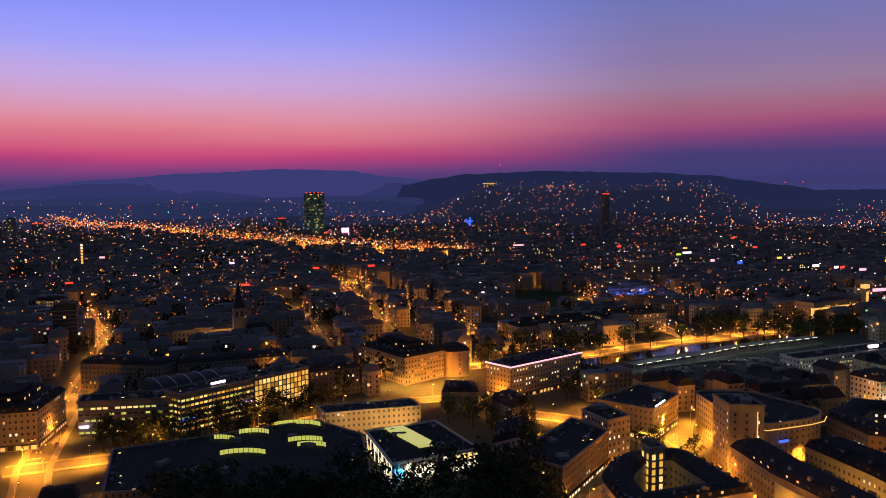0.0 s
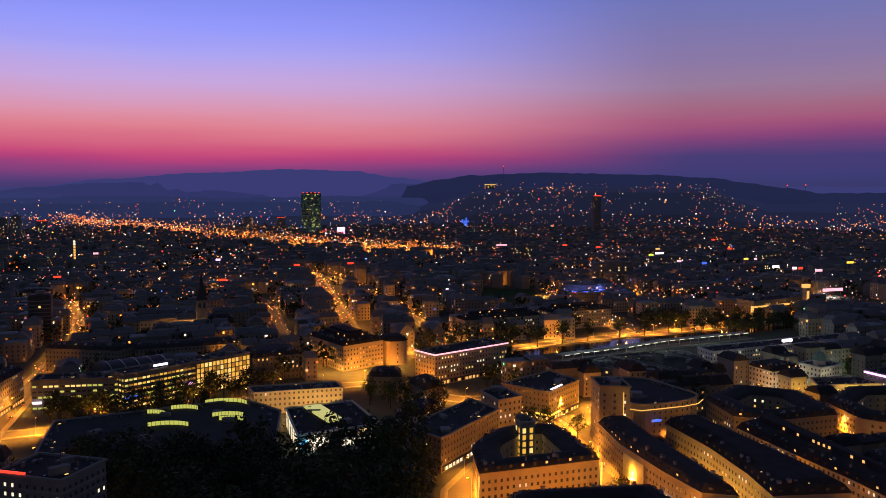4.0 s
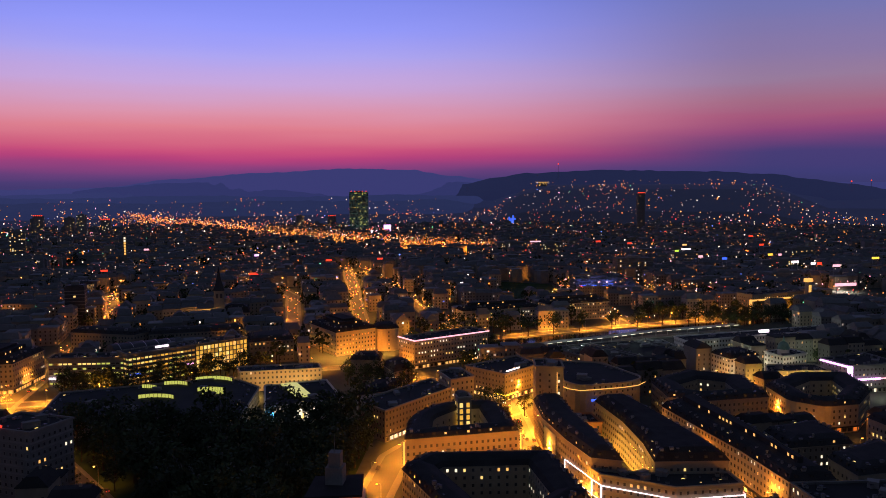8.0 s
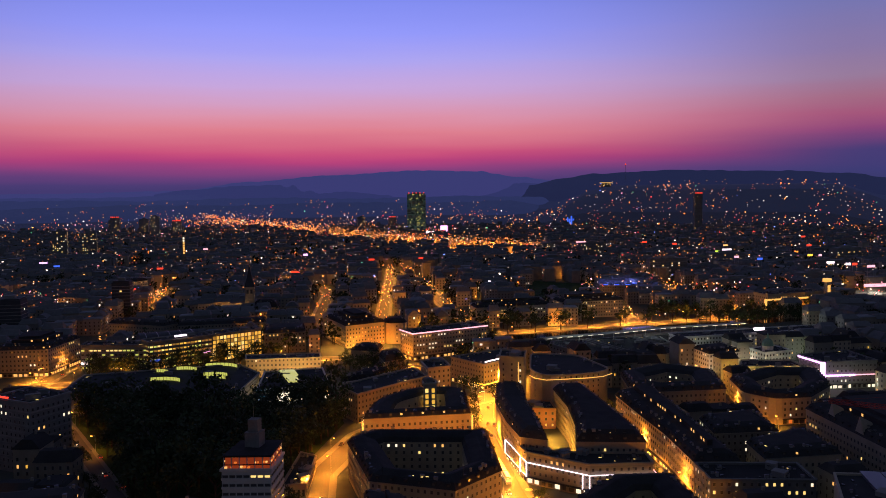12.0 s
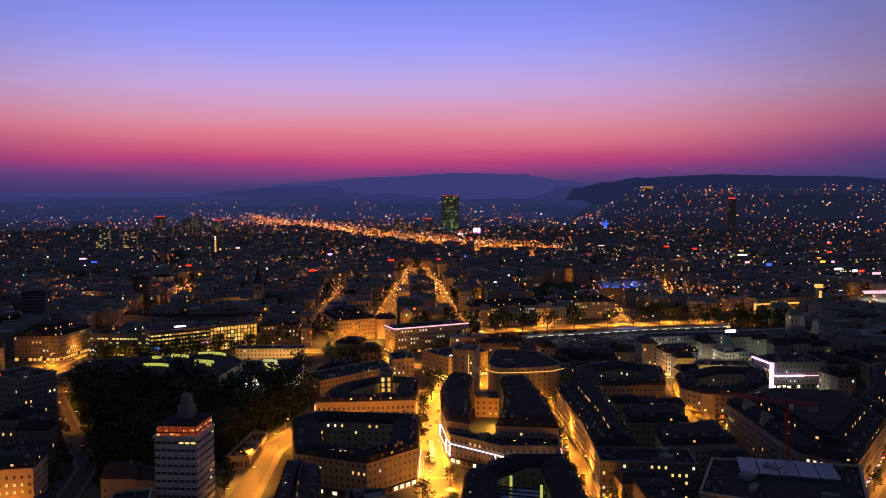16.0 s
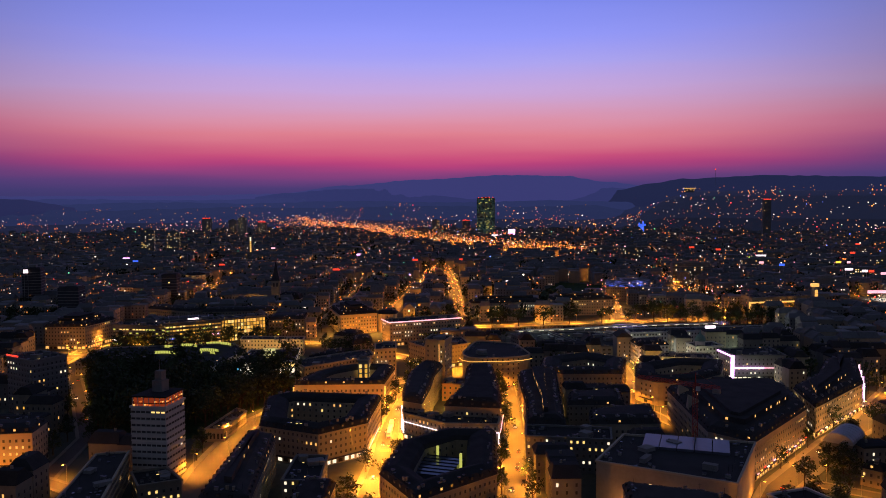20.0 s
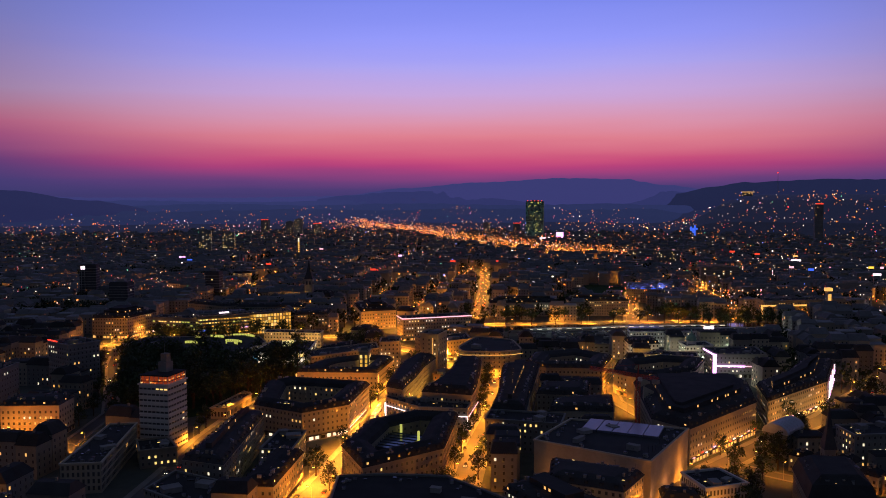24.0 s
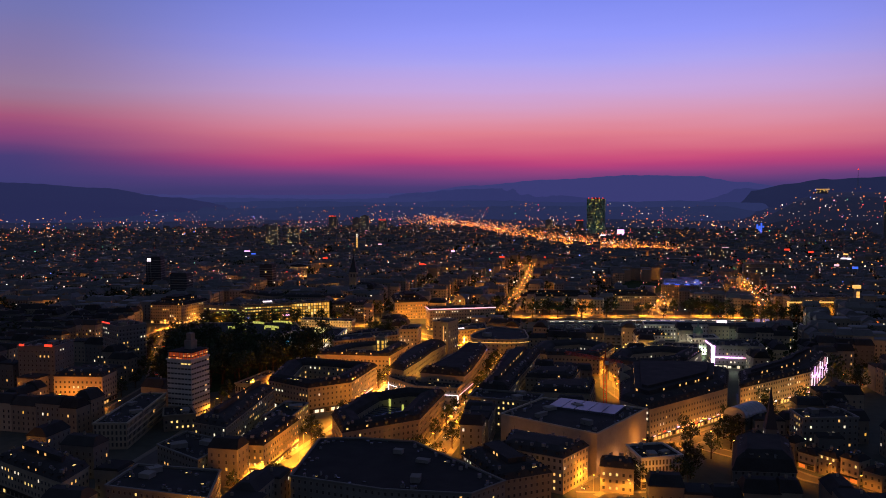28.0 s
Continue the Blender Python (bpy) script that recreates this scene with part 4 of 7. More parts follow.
strip_light("sign_office", (333, 788.2), (396, 824.6), 17, 17, LED_AMBER, depth=0.9)
strip_light("sign_office", (333, 788), (333, 788), 4, 18, LED_AMBER, width=2.2)
strip_light("balcony_tower", (-124, 249), (-112, 246), 36.8, 36.8, SIGN_RED, "roof_sign", depth=0.5)
strip_light("dark_tower", (-106, 165), (-103, 166), 33.4, 33.4, SIGN_RED, "roof_sign", depth=0.8)
strip_light("dark_tower", (-88, 171.8), (-83, 173.6), 33.4, 33.4, SIGN_RED, "roof_sign", depth=0.9)
strip_light("arcade_office", (-150, 472), (-144, 479), 25, 25, LED_WHITE, "roof_sign", depth=0.8)
strip_light("arcade_office", (-162, 457), (-157, 463), 8.5, 8.5, SIGN_BLUE, "wall_sign", depth=0.7)
strip_light("arcade_office", (-137, 487.5), (-132, 493), 9.5, 9.5, LED_VIOLET, "wall_sign", depth=0.6)
strip_light("green_office", (-217, 453.6), (-212, 454.5), 6, 6, LED_WHITE, "wall_sign", depth=0.8)
strip_light("square_office", (92, 438.8), (100, 451), 19.5, 19.5, LED_WHITE, "roof_sign", depth=0.5)
strip_light("square_office", (84, 444.4), (91.6, 438.2), 4.2, 4.2, LED_YELLOW, "canopy_light", depth=0.5)
strip_light("square_office", (91.6, 438.2), (99, 449), 4.2, 4.2, LED_YELLOW, "canopy_light", depth=0.5)
strip_light("rounded_office", (141, 399.4), (146, 401.5), 12.5, 12.5, SIGN_BLUE, "wall_sign", depth=0.7)
strip_light("station_wing", (290, 603), (298, 606.6), 18, 18, LED_WHITE, "roof_sign", depth=1.4)

# shop signs at the foot of the river street, and the lit rooms at the head of the river block
SHOWN = (LED_PINK, LED_AMBER, SIGN_RED, LED_WHITE, LED_AMBER, LED_VIOLET, LED_AMBER)
for k in range(17):
    t = (k + 0.5) / 17
    a = (317.9 + 28.6 * t, 255.5 + 72 * t)
    strip_light("river_block", a, (a[0] + 0.7, a[1] + 1.8), 3.6 + 0.5 * (k % 3), 3.6 + 0.5 * (k % 3), SHOWN[k % 7], "shop_sign", depth=0.35)
    lamp_light("shop_front", (1.0, 0.36, 0.06), 380, 5, a[0] + 3.5, a[1] - 1.5)
for k in range(10):
    t = (k + 0.5) / 10
    a = (353.4 + 34 * t, 339.5 + 72 * t)
    strip_light("garland_block", a, (a[0] + 0.9, a[1] + 1.9), 3.8, 3.8, (LED_PINK, LED_WHITE, LED_AMBER)[k % 3], "shop_sign", depth=0.4)
    lamp_light("garland_wash", (1.0, 0.5, 0.12), 900, 7, a[0] + 6, a[1] - 3)
HEAD = BY_NAME["river_block"]
m, length = edge_pose((296 - HEAD.location.x, 268 - HEAD.location.y), (317 - HEAD.location.x, 256 - HEAD.location.y))
for z in (12.4, 15.9):
    for k in range(8):
        if (k * 3 + int(z)) % 5:
            child("lit_window", lit_mesh("white" if k % 3 else "warm", 1.5, 1.6), HEAD, "", m @ pose((k + 0.6) * length / 8.4, -0.12, z))


def lane_house(k):
    """A low old house on the lane, its front washed orange."""
    t = k / 6
    x, y = 364 + 60 * t, 268 - 33 * t
    u, n = Vector((0.87, -0.49)), Vector((0.49, 0.87))
    p = Vector((x, y))
    poly = [tuple(p), tuple(p + u * 9.4), tuple(p + u * 9.4 + n * 9), tuple(p + n * 9)]
    building("lane_house", poly, 8 + 1.7 * (k % 3), CREAM if k % 2 else BEIGE, "mansard", "low old house on the lane, its front lit orange", "house", lit=0.12, rise=3.5, shops="orange" if k % 2 else "", shop_edges=(0,), seed=80 + k)


for k in range(7):
    lane_house(k)


def white_tower_top():
    """The lit roof terrace and the plant room of the white tower."""
    ob = BY_NAME["white_tower"]
    o = ob.location
    ring = [(x - o.x, y - o.y) for x, y in ((37, 169), (52.4, 172.1), (49.8, 188.4), (36, 185.4))]
    s = Soup()
    band(s, ring, 36.2, ring, 40.6)
    child("terrace_glazing", s.mesh("terrace_glazing", mat("terrace_glow", (0.2, 0.06, 0.03), 0.5, vary=0, glow=(1.0, 0.13, 0.03), power=0.2, sampled=False)), ob, "orange-lit roof terrace glazing")
    wide = offset(ring, -0.35)
    for k in range(4):
        a, b = Vector(wide[k]), Vector(wide[(k + 1) % 4])
        for j in range(6):
            p = a.lerp(b, j / 6)
            s = Soup()
            s.box(p.x - 0.15, p.y - 0.15, 36, p.x + 0.15, p.y + 0.15, 41)
            child("terrace_post", s.mesh("terrace_post", WHITE), ob)
    rng = random.Random(4)
    near = offset(ring, -0.2)
    for k in range(4):
        a, b = Vector(near[k]), Vector(near[(k + 1) % 4])
        for j in range(10):
            p = a.lerp(b, (j + rng.uniform(0.1, 0.9)) / 10)
            s = Soup()
            h = rng.choice((36.9, 37.1, 38.6, 38.8))
            w = rng.uniform(0.2, 0.5)
            s.box(p.x - w, p.y - w, h, p.x + w, p.y + w, h + 0.55)
            child("terrace_lamp", s.mesh("terrace_lamp", LIT["orange"] if j % 3 else LIT["warm"]), ob)
    s = Soup()
    band(s, offset(ring, -0.5), 38.0, offset(ring, -0.5), 38.35)
    child("terrace_rail", s.mesh("terrace_rail", DARK_METAL), ob)
    s = Soup()
    top = offset(ring, -0.8)
    cap(s, top[::-1], 40.9)
    band(s, top, 40.9, top, 41.6)
    cap(s, top, 41.6)
    child("terrace_roof", s.mesh("terrace_roof", GRAVEL), ob)
    s = Soup()
    s.box(-3.5, 0, 41.6, 2, 5.5, 47)
    s.box(-2.6, 1.0, 47, 1.2, 4.6, 51.5)
    child("plant_room", s.mesh("plant_room", CONCRETE), ob)
    s = Soup()
    s.tube([(-1, 2.6, 51.5), (-1, 2.6, 57)], [0.12, 0.05], 5)
    child("mast", s.mesh("mast", STEEL), ob)


white_tower_top()


def glass_hall_roof():
    ob = BY_NAME["glass_hall"]
    o = ob.location
    quad = [(-50, 432), (-41, 436), (-23, 405), (-31, 401)]
    s = Soup()
    for k in range(10):
        t0, t1 = k / 10 + 0.008, (k + 1) / 10 - 0.008
        a, b, c, d = [Vector(p) - Vector((o.x, o.y)) for p in quad]
        q = [a.lerp(d, t0), b.lerp(c, t0), b.lerp(c, t1), a.lerp(d, t1)]
        s = Soup()
        band(s, q[::-1], 10.1, q[::-1], 11.3)
        cap(s, q[::-1], 11.3)
        child("skylight_pane", s.mesh("skylight_pane", LIT["gym"]), ob, "glowing skylight pane")
    for k in range(6):
        a, b = Vector((-58.6 - o.x, 426 - o.y)), Vector((-43.6 - o.x, 379 - o.y))
        p, q = a.lerp(b, k / 6 + 0.01), a.lerp(b, (k + 1) / 6 - 0.01)
        n = Vector((q.y - p.y, p.x - q.x)).normalized() * -0.25
        s = Soup()
        r = [p + n, q + n]
        s.add([(p.x + n.x, p.y + n.y, 0.8), (q.x + n.x, q.y + n.y, 0.8), (q.x + n.x, q.y + n.y, 9), (p.x + n.x, p.y + n.y, 9), (p.x, p.y, 0.8), (q.x, q.y, 0.8), (q.x, q.y, 9), (p.x, p.y, 9)],
              [(0, 1, 2, 3), (4, 0, 3, 7), (1, 5, 6, 2), (3, 2, 6, 7)])
        child("glass_front_pane", s.mesh("glass_front_pane", LIT["white"]), ob, "bright white glass front")
    a, b = Vector((-42 - o.x, 377.6 - o.y)), Vector((-24 - o.x, 387 - o.y))
    for k in range(5):
        p, q = a.lerp(b, k / 5 + 0.02), a.lerp(b, (k + 1) / 5 - 0.02)
        s = Soup()
        s.tube([(p.x, p.y, 5.6), (q.x, q.y, 5.6)], [2.8, 2.8], 4)
        child("lobby_pane", s.mesh("lobby_pane", LIT["blue" if k < 1 else "white"]), ob, "lit lobby glazing")


glass_hall_roof()


def school_skylights():
    """Curved clerestories that stand out of the low hall's roof."""
    ob = BY_NAME["school_hall"]
    o = ob.location
    for x, y, r, a0, a1 in ((-131, 417, 9, 20, 110), (-116, 427, 10, 40, 140), (-96, 439, 14, 30, 150), (-87, 412, 12, 50, 140), (-113, 391, 15, 50, 140), (-84, 405, 10, 40, 130)):
        n = 10
        pts = [(x - o.x + r * math.cos(radians(a0 + (a1 - a0) * k / n)), y - o.y - 6 + 0.75 * r * math.sin(radians(a0 + (a1 - a0) * k / n))) for k in range(n + 1)]
        s = Soup()
        for p, q in zip(pts, pts[1:]):
            s.add([(*p, 10.2), (*q, 10.2), (*q, 12.4), (*p, 12.4)], [(0, 1, 2, 3)], 0)
            s.add([(p[0], p[1] - 0.4, 12.6), (q[0], q[1] - 0.4, 12.6), (q[0], q[1] + 6, 10.8), (p[0], p[1] + 6, 10.8)], [(0, 1, 2, 3)], 1)
        for p in pts:
            s.box(p[0] - 0.09, p[1] - 0.12, 10.2, p[0] + 0.09, p[1] - 0.02, 12.4, 2)
        child("curved_clerestory", s.mesh("curved_clerestory", [LIT["green"], GRAVEL, DARK_METAL]), ob, "curved clerestory glowing yellow-green")


school_skylights()


def hall_roof_field():
    ob = BY_NAME["museum_hall"]
    o = ob.location
    s = Soup()
    for k in range(5):
        x = 268 + 7.6 * k
        s.box(x - o.x, 226 - o.y, 21.1, x + 7.2 - o.x, 246 - o.y, 22.2)
    child("roof_light_field", s.mesh("roof_light_field", mat("frosted_roof_glass", (0.14, 0.15, 0.19), 0.3, vary=0.15, scale=0.3)), ob, "raised frosted glass roof lights", kind="stuff")


hall_roof_field()


def dome():
    o = DOMED.location
    s = Soup()
    n, rings = 12, 6
    v = []
    for j in range(rings + 1):
        a = math.pi / 2 * j / rings
        v += [(4.2 * math.cos(a) * math.cos(2 * math.pi * k / n), 4.2 * math.cos(a) * math.sin(2 * math.pi * k / n), 18 + 5.5 * math.sin(a)) for k in range(n)]
    s.add(v, [(j * n + k, j * n + (k + 1) % n, (j + 1) * n + (k + 1) % n, (j + 1) * n + k) for j in range(rings) for k in range(n)])
    child("dome", s.mesh("dome", COPPER, True), DOMED, "green copper dome", pose(-3, -5, 0))
    s = Soup()
    s.tube([(0, 0, 14), (0, 0, 18.1)], [4.0, 4.0], 12)
    child("drum", s.mesh("drum", WHITE), DOMED, "", pose(-3, -5, 0))
    s = Soup()
    s.tube([(0, 0, 23.4), (0, 0, 25), (0, 0, 27.5)], [0.9, 0.7, 0.1], 8)
    child("lantern", s.mesh("lantern", COPPER), DOMED, "", pose(-3, -5, 0))
    lamp_light("flood_green", (0.75, 1.0, 0.7), 30000, 9, 291, 521, 160)


dome()


def steeple(name, x, y, half, h, top, wall, label, turn=20):
    ob = thing(name, (x, y, 0), label, "church tower", turn=turn)
    s = Soup()
    s.box(-half, -half, 0, half, half, h)
    s.box(-half - 0.3, -half - 0.3, h - 0.6, half + 0.3, half + 0.3, h)
    child("tower_wall", s.mesh("tower_wall", wall), ob)
    for k in range(4):
        s = Soup()
        for dx in (-half * 0.4, half * 0.4):
            window_faces(s, pose(0, 0, 0, 0, 0, 90 * k) @ pose(dx, -half, h - 7), half * 0.5, 4.5)
        child("belfry_opening", s.mesh("belfry_opening", [FRAME, PANE]), ob)
    s = Soup()
    b = half + 0.4
    s.add([(-b, -b, h), (b, -b, h), (b, b, h), (-b, b, h), (-b * 0.45, -b * 0.45, h + (top - h) * 0.4), (b * 0.45, -b * 0.45, h + (top - h) * 0.4), (b * 0.45, b * 0.45, h + (top - h) * 0.4),
           (-b * 0.45, b * 0.45, h + (top - h) * 0.4), (0, 0, top)], [(0, 1, 5, 4), (1, 2, 6, 5), (2, 3, 7, 6), (3, 0, 4, 7), (4, 5, 8), (5, 6, 8), (6, 7, 8), (7, 4, 8), (3, 2, 1, 0)])
    child("spire", s.mesh("spire", SLATE), ob, "dark pointed spire")
    return ob


steeple("church_tower", -188, 694, 4.8, 36, 60, BEIGE, "old stone church tower with a slender dark spire")
steeple("river_spire", 381, 246, 2.6, 20, 42, GREY, "slender dark church tower with a pointed copper spire")
building("old_church", [(-184, 690), (-160, 698), (-166, 718), (-190, 710)], 14, CREAM, "mansard", "old church nave beside its tower", category="church", lit=0, rise=8, dormers=False, seed=54)


def crane():
    ob = thing("tower_crane", (290, 259, 0), "red lattice tower crane over the hall", "crane", turn=-20)

    def lattice(name, a, b, half, step, label=""):
        a, b = Vector(a), Vector(b)
        d = (b - a).normalized()
        u = d.orthogonal().normalized()
        w = d.cross(u)
        s = Soup()
        corners = [(u * i + w * j) * half for i, j in ((1, 1), (1, -1), (-1, -1), (-1, 1))]
        for c in corners:
            s.tube([a + c, b + c], [0.16, 0.16], 4)
        n = int((b - a).length / step)
        for k in range(n):
            p, q = a + d * (k * step), a + d * ((k + 1) * step)
            for i in range(4):
                s.tube([p + corners[i], q + corners[(i + 1) % 4]], [0.09, 0.09], 3)
        child(name, s.mesh(name, RED_STEEL), ob, label)

    lattice("mast", (0, 0, 0), (0, 0, 44), 0.9, 2.2)
    lattice("jib", (-30, 0, 44), (12, 0, 44), 0.7, 2.0)
    s = Soup()
    s.tube([(0, 0, 44), (0, 0, 50)], [0.5, 0.15], 4)
    s.tube([(0, 0, 50), (-26, 0, 44.8)], [0.06, 0.06], 3)
    s.tube([(0, 0, 50), (11, 0, 44.8)], [0.06, 0.06], 3)
    child("apex_and_ties", s.mesh("apex_and_ties", RED_STEEL), ob)
    s = Soup()
    s.box(8.5, -1, 41.4, 12, 1, 43.4)
    child("counterweight", s.mesh("counterweight", CONCRETE), ob)
    s = Soup()
    s.box(0.8, -1.6, 41.6, 2.4, 0.2, 43.6)
    child("cab", s.mesh("cab", WHITE), ob)


crane()


def sign_pylon():
    ob = thing("sign_pylon", (400, 822, 0), "tall slim tower with a glowing amber sign", "sign tower", turn=30)
    s = Soup()
    s.box(-2.4, -2.4, 0, 2.4, 2.4, 33)
    child("shaft", s.mesh("shaft", CONCRETE), ob)
    for k in range(5):
        s = Soup()
        s.box(-1.7, -2.8, 9 + k * 4.2, 1.7, -2.41, 12.8 + k * 4.2)
        child("sign_panel", s.mesh("sign_panel", LED_AMBER), ob, "glowing amber panel")
    s = Soup()
    s.box(-4, -2.9, 33, 3, 2.4, 36.5)
    child("sign_head", s.mesh("sign_head", LED_AMBER), ob, "glowing amber panel")


sign_pylon()


# ---- railway platforms ----
def platforms():
    line = [(118, 606), (135, 618), (175, 641), (217, 672), (247, 686), (300, 712)]
    for k, (a, b) in enumerate(zip(line, line[1:])):
        m, length = edge_pose(a, b)
        ob = tagged(new("platform_roof"), "flat platform roof with a broken row of white lights", "platform roof", "platform roofs of the station")
        ob.matrix_world = m
        for x in range(4, int(length), 12):
            s = Soup()
            s.box(x - 0.2, -0.2, 0, x + 0.2, 0.2, 5.2)
            child("post", s.mesh("post", STEEL), ob)
        s = Soup()
        s.box(0.2, -4.5, 5.2, length - 0.2, 4.5, 5.6)
        child("canopy", s.mesh("canopy", CONCRETE), ob)
        for x in range(2, int(length) - 5, 10):
            s = Soup()
            s.box(x, -5.0, 5.3, x + 5, -4.6, 5.75)
            child("tube_light", s.mesh("tube_light", LIT["white"]), ob, "white tube light")


platforms()
strip("platform", [(112, 602), (135, 618), (175, 641), (217, 672), (247, 686), (305, 715)], 12, 0.4, PAVING, "railway platform paving", "platform")
strip("railway", [(100, 570), (140, 592), (190, 622), (240, 655), (310, 690)], 26, 0.1, GRAVEL, "dark railway track bed", "railway")

for poly, seed in (([(122, 574), (166, 517), (196, 530), (152, 590)], 71), ([(156, 592), (200, 532), (234, 546), (192, 606)], 72), ([(196, 608), (214, 580), (222, 584), (216, 612)], 73)):
    building("station_shed", poly, 8, CONCRETE, label="low dark station shed with a broad flat roof", category="shed", lit=0.05, seed=seed, units=5, pitch=4, size=(2.4, 1.6))
strip("river_channel", [(60, 624), (95, 640), (160, 676), (240, 716), (330, 762), (420, 812)], 22, 0.05, WATER, "dark narrow river below the quay", "river")


def gables():
    """Two pointed pale gables over the side front of the river block."""
    ob = BY_NAME["river_block"]
    o = ob.location
    for x, y in ((279, 330), (285, 306)):
        s = Soup()
        m = pose(x - o.x, y - o.y, 19, 0, 0, -75)
        v = [(-4, 0, 0), (4, 0, 0), (0, 0, 9), (-4, 6, 0), (4, 6, 0), (0, 6, 6)]
        s.add([tuple(m @ Vector(p)) for p in v], [(0, 1, 2), (1, 4, 5, 2), (4, 3, 5), (3, 0, 2, 5)])
        child("stepped_gable", s.mesh("stepped_gable", CREAM), ob, "pale pointed gable")


gables()


def vaulted_hall():
    """A small hall by the river street under a pale ribbed metal vault."""
    ob = thing("vaulted_hall", (361, 300, 0), "small hall under a pale curved metal roof", "hall", turn=68)
    w, l, h, n = 6.5, 11, 12.5, 12
    s = Soup()
    s.box(-l, -w, 0, l, w, h)
    child("wall", s.mesh("wall", GREY), ob)
    arc = [((w + 0.4) * -math.cos(math.pi * k / n), h + 5.0 * math.sin(math.pi * k / n)) for k in range(n + 1)]
    s = Soup()
    s.add([(x, y, z) for x in (-l - 0.4, l + 0.4) for y, z in arc], [(k, k + 1, n + 2 + k, n + 1 + k) for k in range(n)] + [tuple(range(n + 1)), tuple(range(n + 1, 2 * n + 2))[::-1]])
    child("roof", s.mesh("roof", mat("pale_zinc", (0.42, 0.43, 0.46), 0.5, 0.3, vary=0.2, scale=0.3)), ob)
    for k in range(7):
        s = Soup()
        s.tube([(-l + k * l / 3, y * 1.01, z + 0.06) for y, z in arc], [0.1] * (n + 1), 4)
        child("roof_rib", s.mesh("roof_rib", STEEL), ob)


vaulted_hall()


def wall_panel():
    """A large pale painted panel on the street side of the commercial wing."""
    ob = BY_NAME["department_block"]
    o = ob.location
    m, length = edge_pose((112 - o.x, 338 - o.y), (122 - o.x, 303 - o.y))
    s = Soup()
    s.box(3, -0.45, 6.5, 21, -0.16, 16.5, 0, m)
    s.box(2.7, -0.3, 6.2, 21.3, -0.165, 16.8, 1, m)
    child("wall_panel", s.mesh("wall_panel", [mat("painted_panel", (0.3, 0.36, 0.26), 0.8, vary=0.35, scale=0.15), FRAME]), ob, "large pale green painted panel")


wall_panel()


def atrium():
    """A glazed box over the court of the corner block, with two lit stair strips beside it."""
    ob = BY_NAME["triangle_block"]
    o = ob.location
    x, y = 181 - o.x, 192 - o.y
    s = Soup()
    s.box(x - 9, y - 13, 0.1, x + 9, y + 13, 15)
    child("atrium_glass", s.mesh("atrium_glass", mat("atrium_glass", (0.09, 0.11, 0.15), 0.12, vary=0.2, scale=0.3)), ob, "dark bluish atrium glazing")
    for k in range(7):
        s = Soup()
        s.box(x - 9.1, y - 13 + 4.3 * k, 15, x + 9.1, y - 12.8 + 4.3 * k, 15.3)
        child("glazing_bar", s.mesh("glazing_bar", DARK_METAL), ob)
    for dx, dy in ((-9.6, -2), (9.6, 6), (-4, 13.6)):
        s = Soup()
        s.box(x + dx - 0.5, y + dy - 0.5, 5, x + dx + 0.5, y + dy + 0.5, 19.5)
        child("lit_stair", s.mesh("lit_stair", LIT["green"]), ob, "narrow lit stair strip")


atrium()


def awnings():
    """Cafe parasols along the footway of the shopping street."""
    model = thing("parasol", (0, 0, -700), "pale cafe parasol on the footway", "parasol", "parasols along the street")
    s = Soup()
    s.tube([(0, 0, 0), (0, 0, 2.9)], [0.05, 0.04], 5)
    child("pole", s.mesh("pole", STEEL), model)
    s = Soup()
    n = 8
    s.add([(1.9 * math.cos(2 * math.pi * k / n), 1.9 * math.sin(2 * math.pi * k / n), 2.3) for k in range(n)] + [(0, 0, 3.0), (0, 0, 2.75)],
          [(k, (k + 1) % n, n) for k in range(n)] + [((k + 1) % n, k, n + 1) for k in range(n)])
    child("canopy", s.mesh("canopy", mat("canvas", (0.6, 0.52, 0.4), 0.9, vary=0.15, scale=0.5)), model)
    for key, d, start, count in (("right", -7.0, 2, 12), ("middle", 7.0, 4, 6)):
        pts = beside(STREETS[key], d)
        a, b = Vector(pts[start]), Vector(pts[start + 2])
        for k in range(count):
            p = a.lerp(b, (k + 0.5) / count)
            copy_thing(model, pose(p.x, p.y, 0.26, 0, 0, k * 17))


awnings()


def tram():
    """A tram of three cars, lit inside, in the main street."""
    ob = thing("tram", (122.5, 281, 0.1), "long tram with lit windows in the street", "tram", turn=108)
    for k in range(3):
        s = Soup()
        x = (k - 1) * 9.4
        s.box(x - 4.5, -1.2, 0.3, x + 4.5, 1.2, 1.5)
        s.box(x - 4.5, -1.2, 2.6, x + 4.5, 1.2, 3.3)
        s.box(x - 4.3, -1.0, 3.3, x + 4.3, 1.0, 3.6)
        child("car_body", s.mesh("car_body", mat("tram_paint", (0.5, 0.5, 0.52), 0.35, vary=0.1, scale=0.5)), ob)
        s = Soup()
        s.box(x - 4.4, -1.15, 1.5, x + 4.4, 1.15, 2.6)
        child("window_band", s.mesh("window_band", LIT["yellow"]), ob, "lit tram windows")
        for dx in (-3, 3):
            s = Soup()
            s.box(x + dx - 1, -0.9, 0, x + dx + 1, 0.9, 0.35)
            child("bogie", s.mesh("bogie", DARK_METAL), ob)
    s = Soup()
    s.box(-14.1, -0.9, 0.8, -13.9, 0.9, 1.1)
    child("tail_light", s.mesh("tail_light", SIGN_RED), ob)


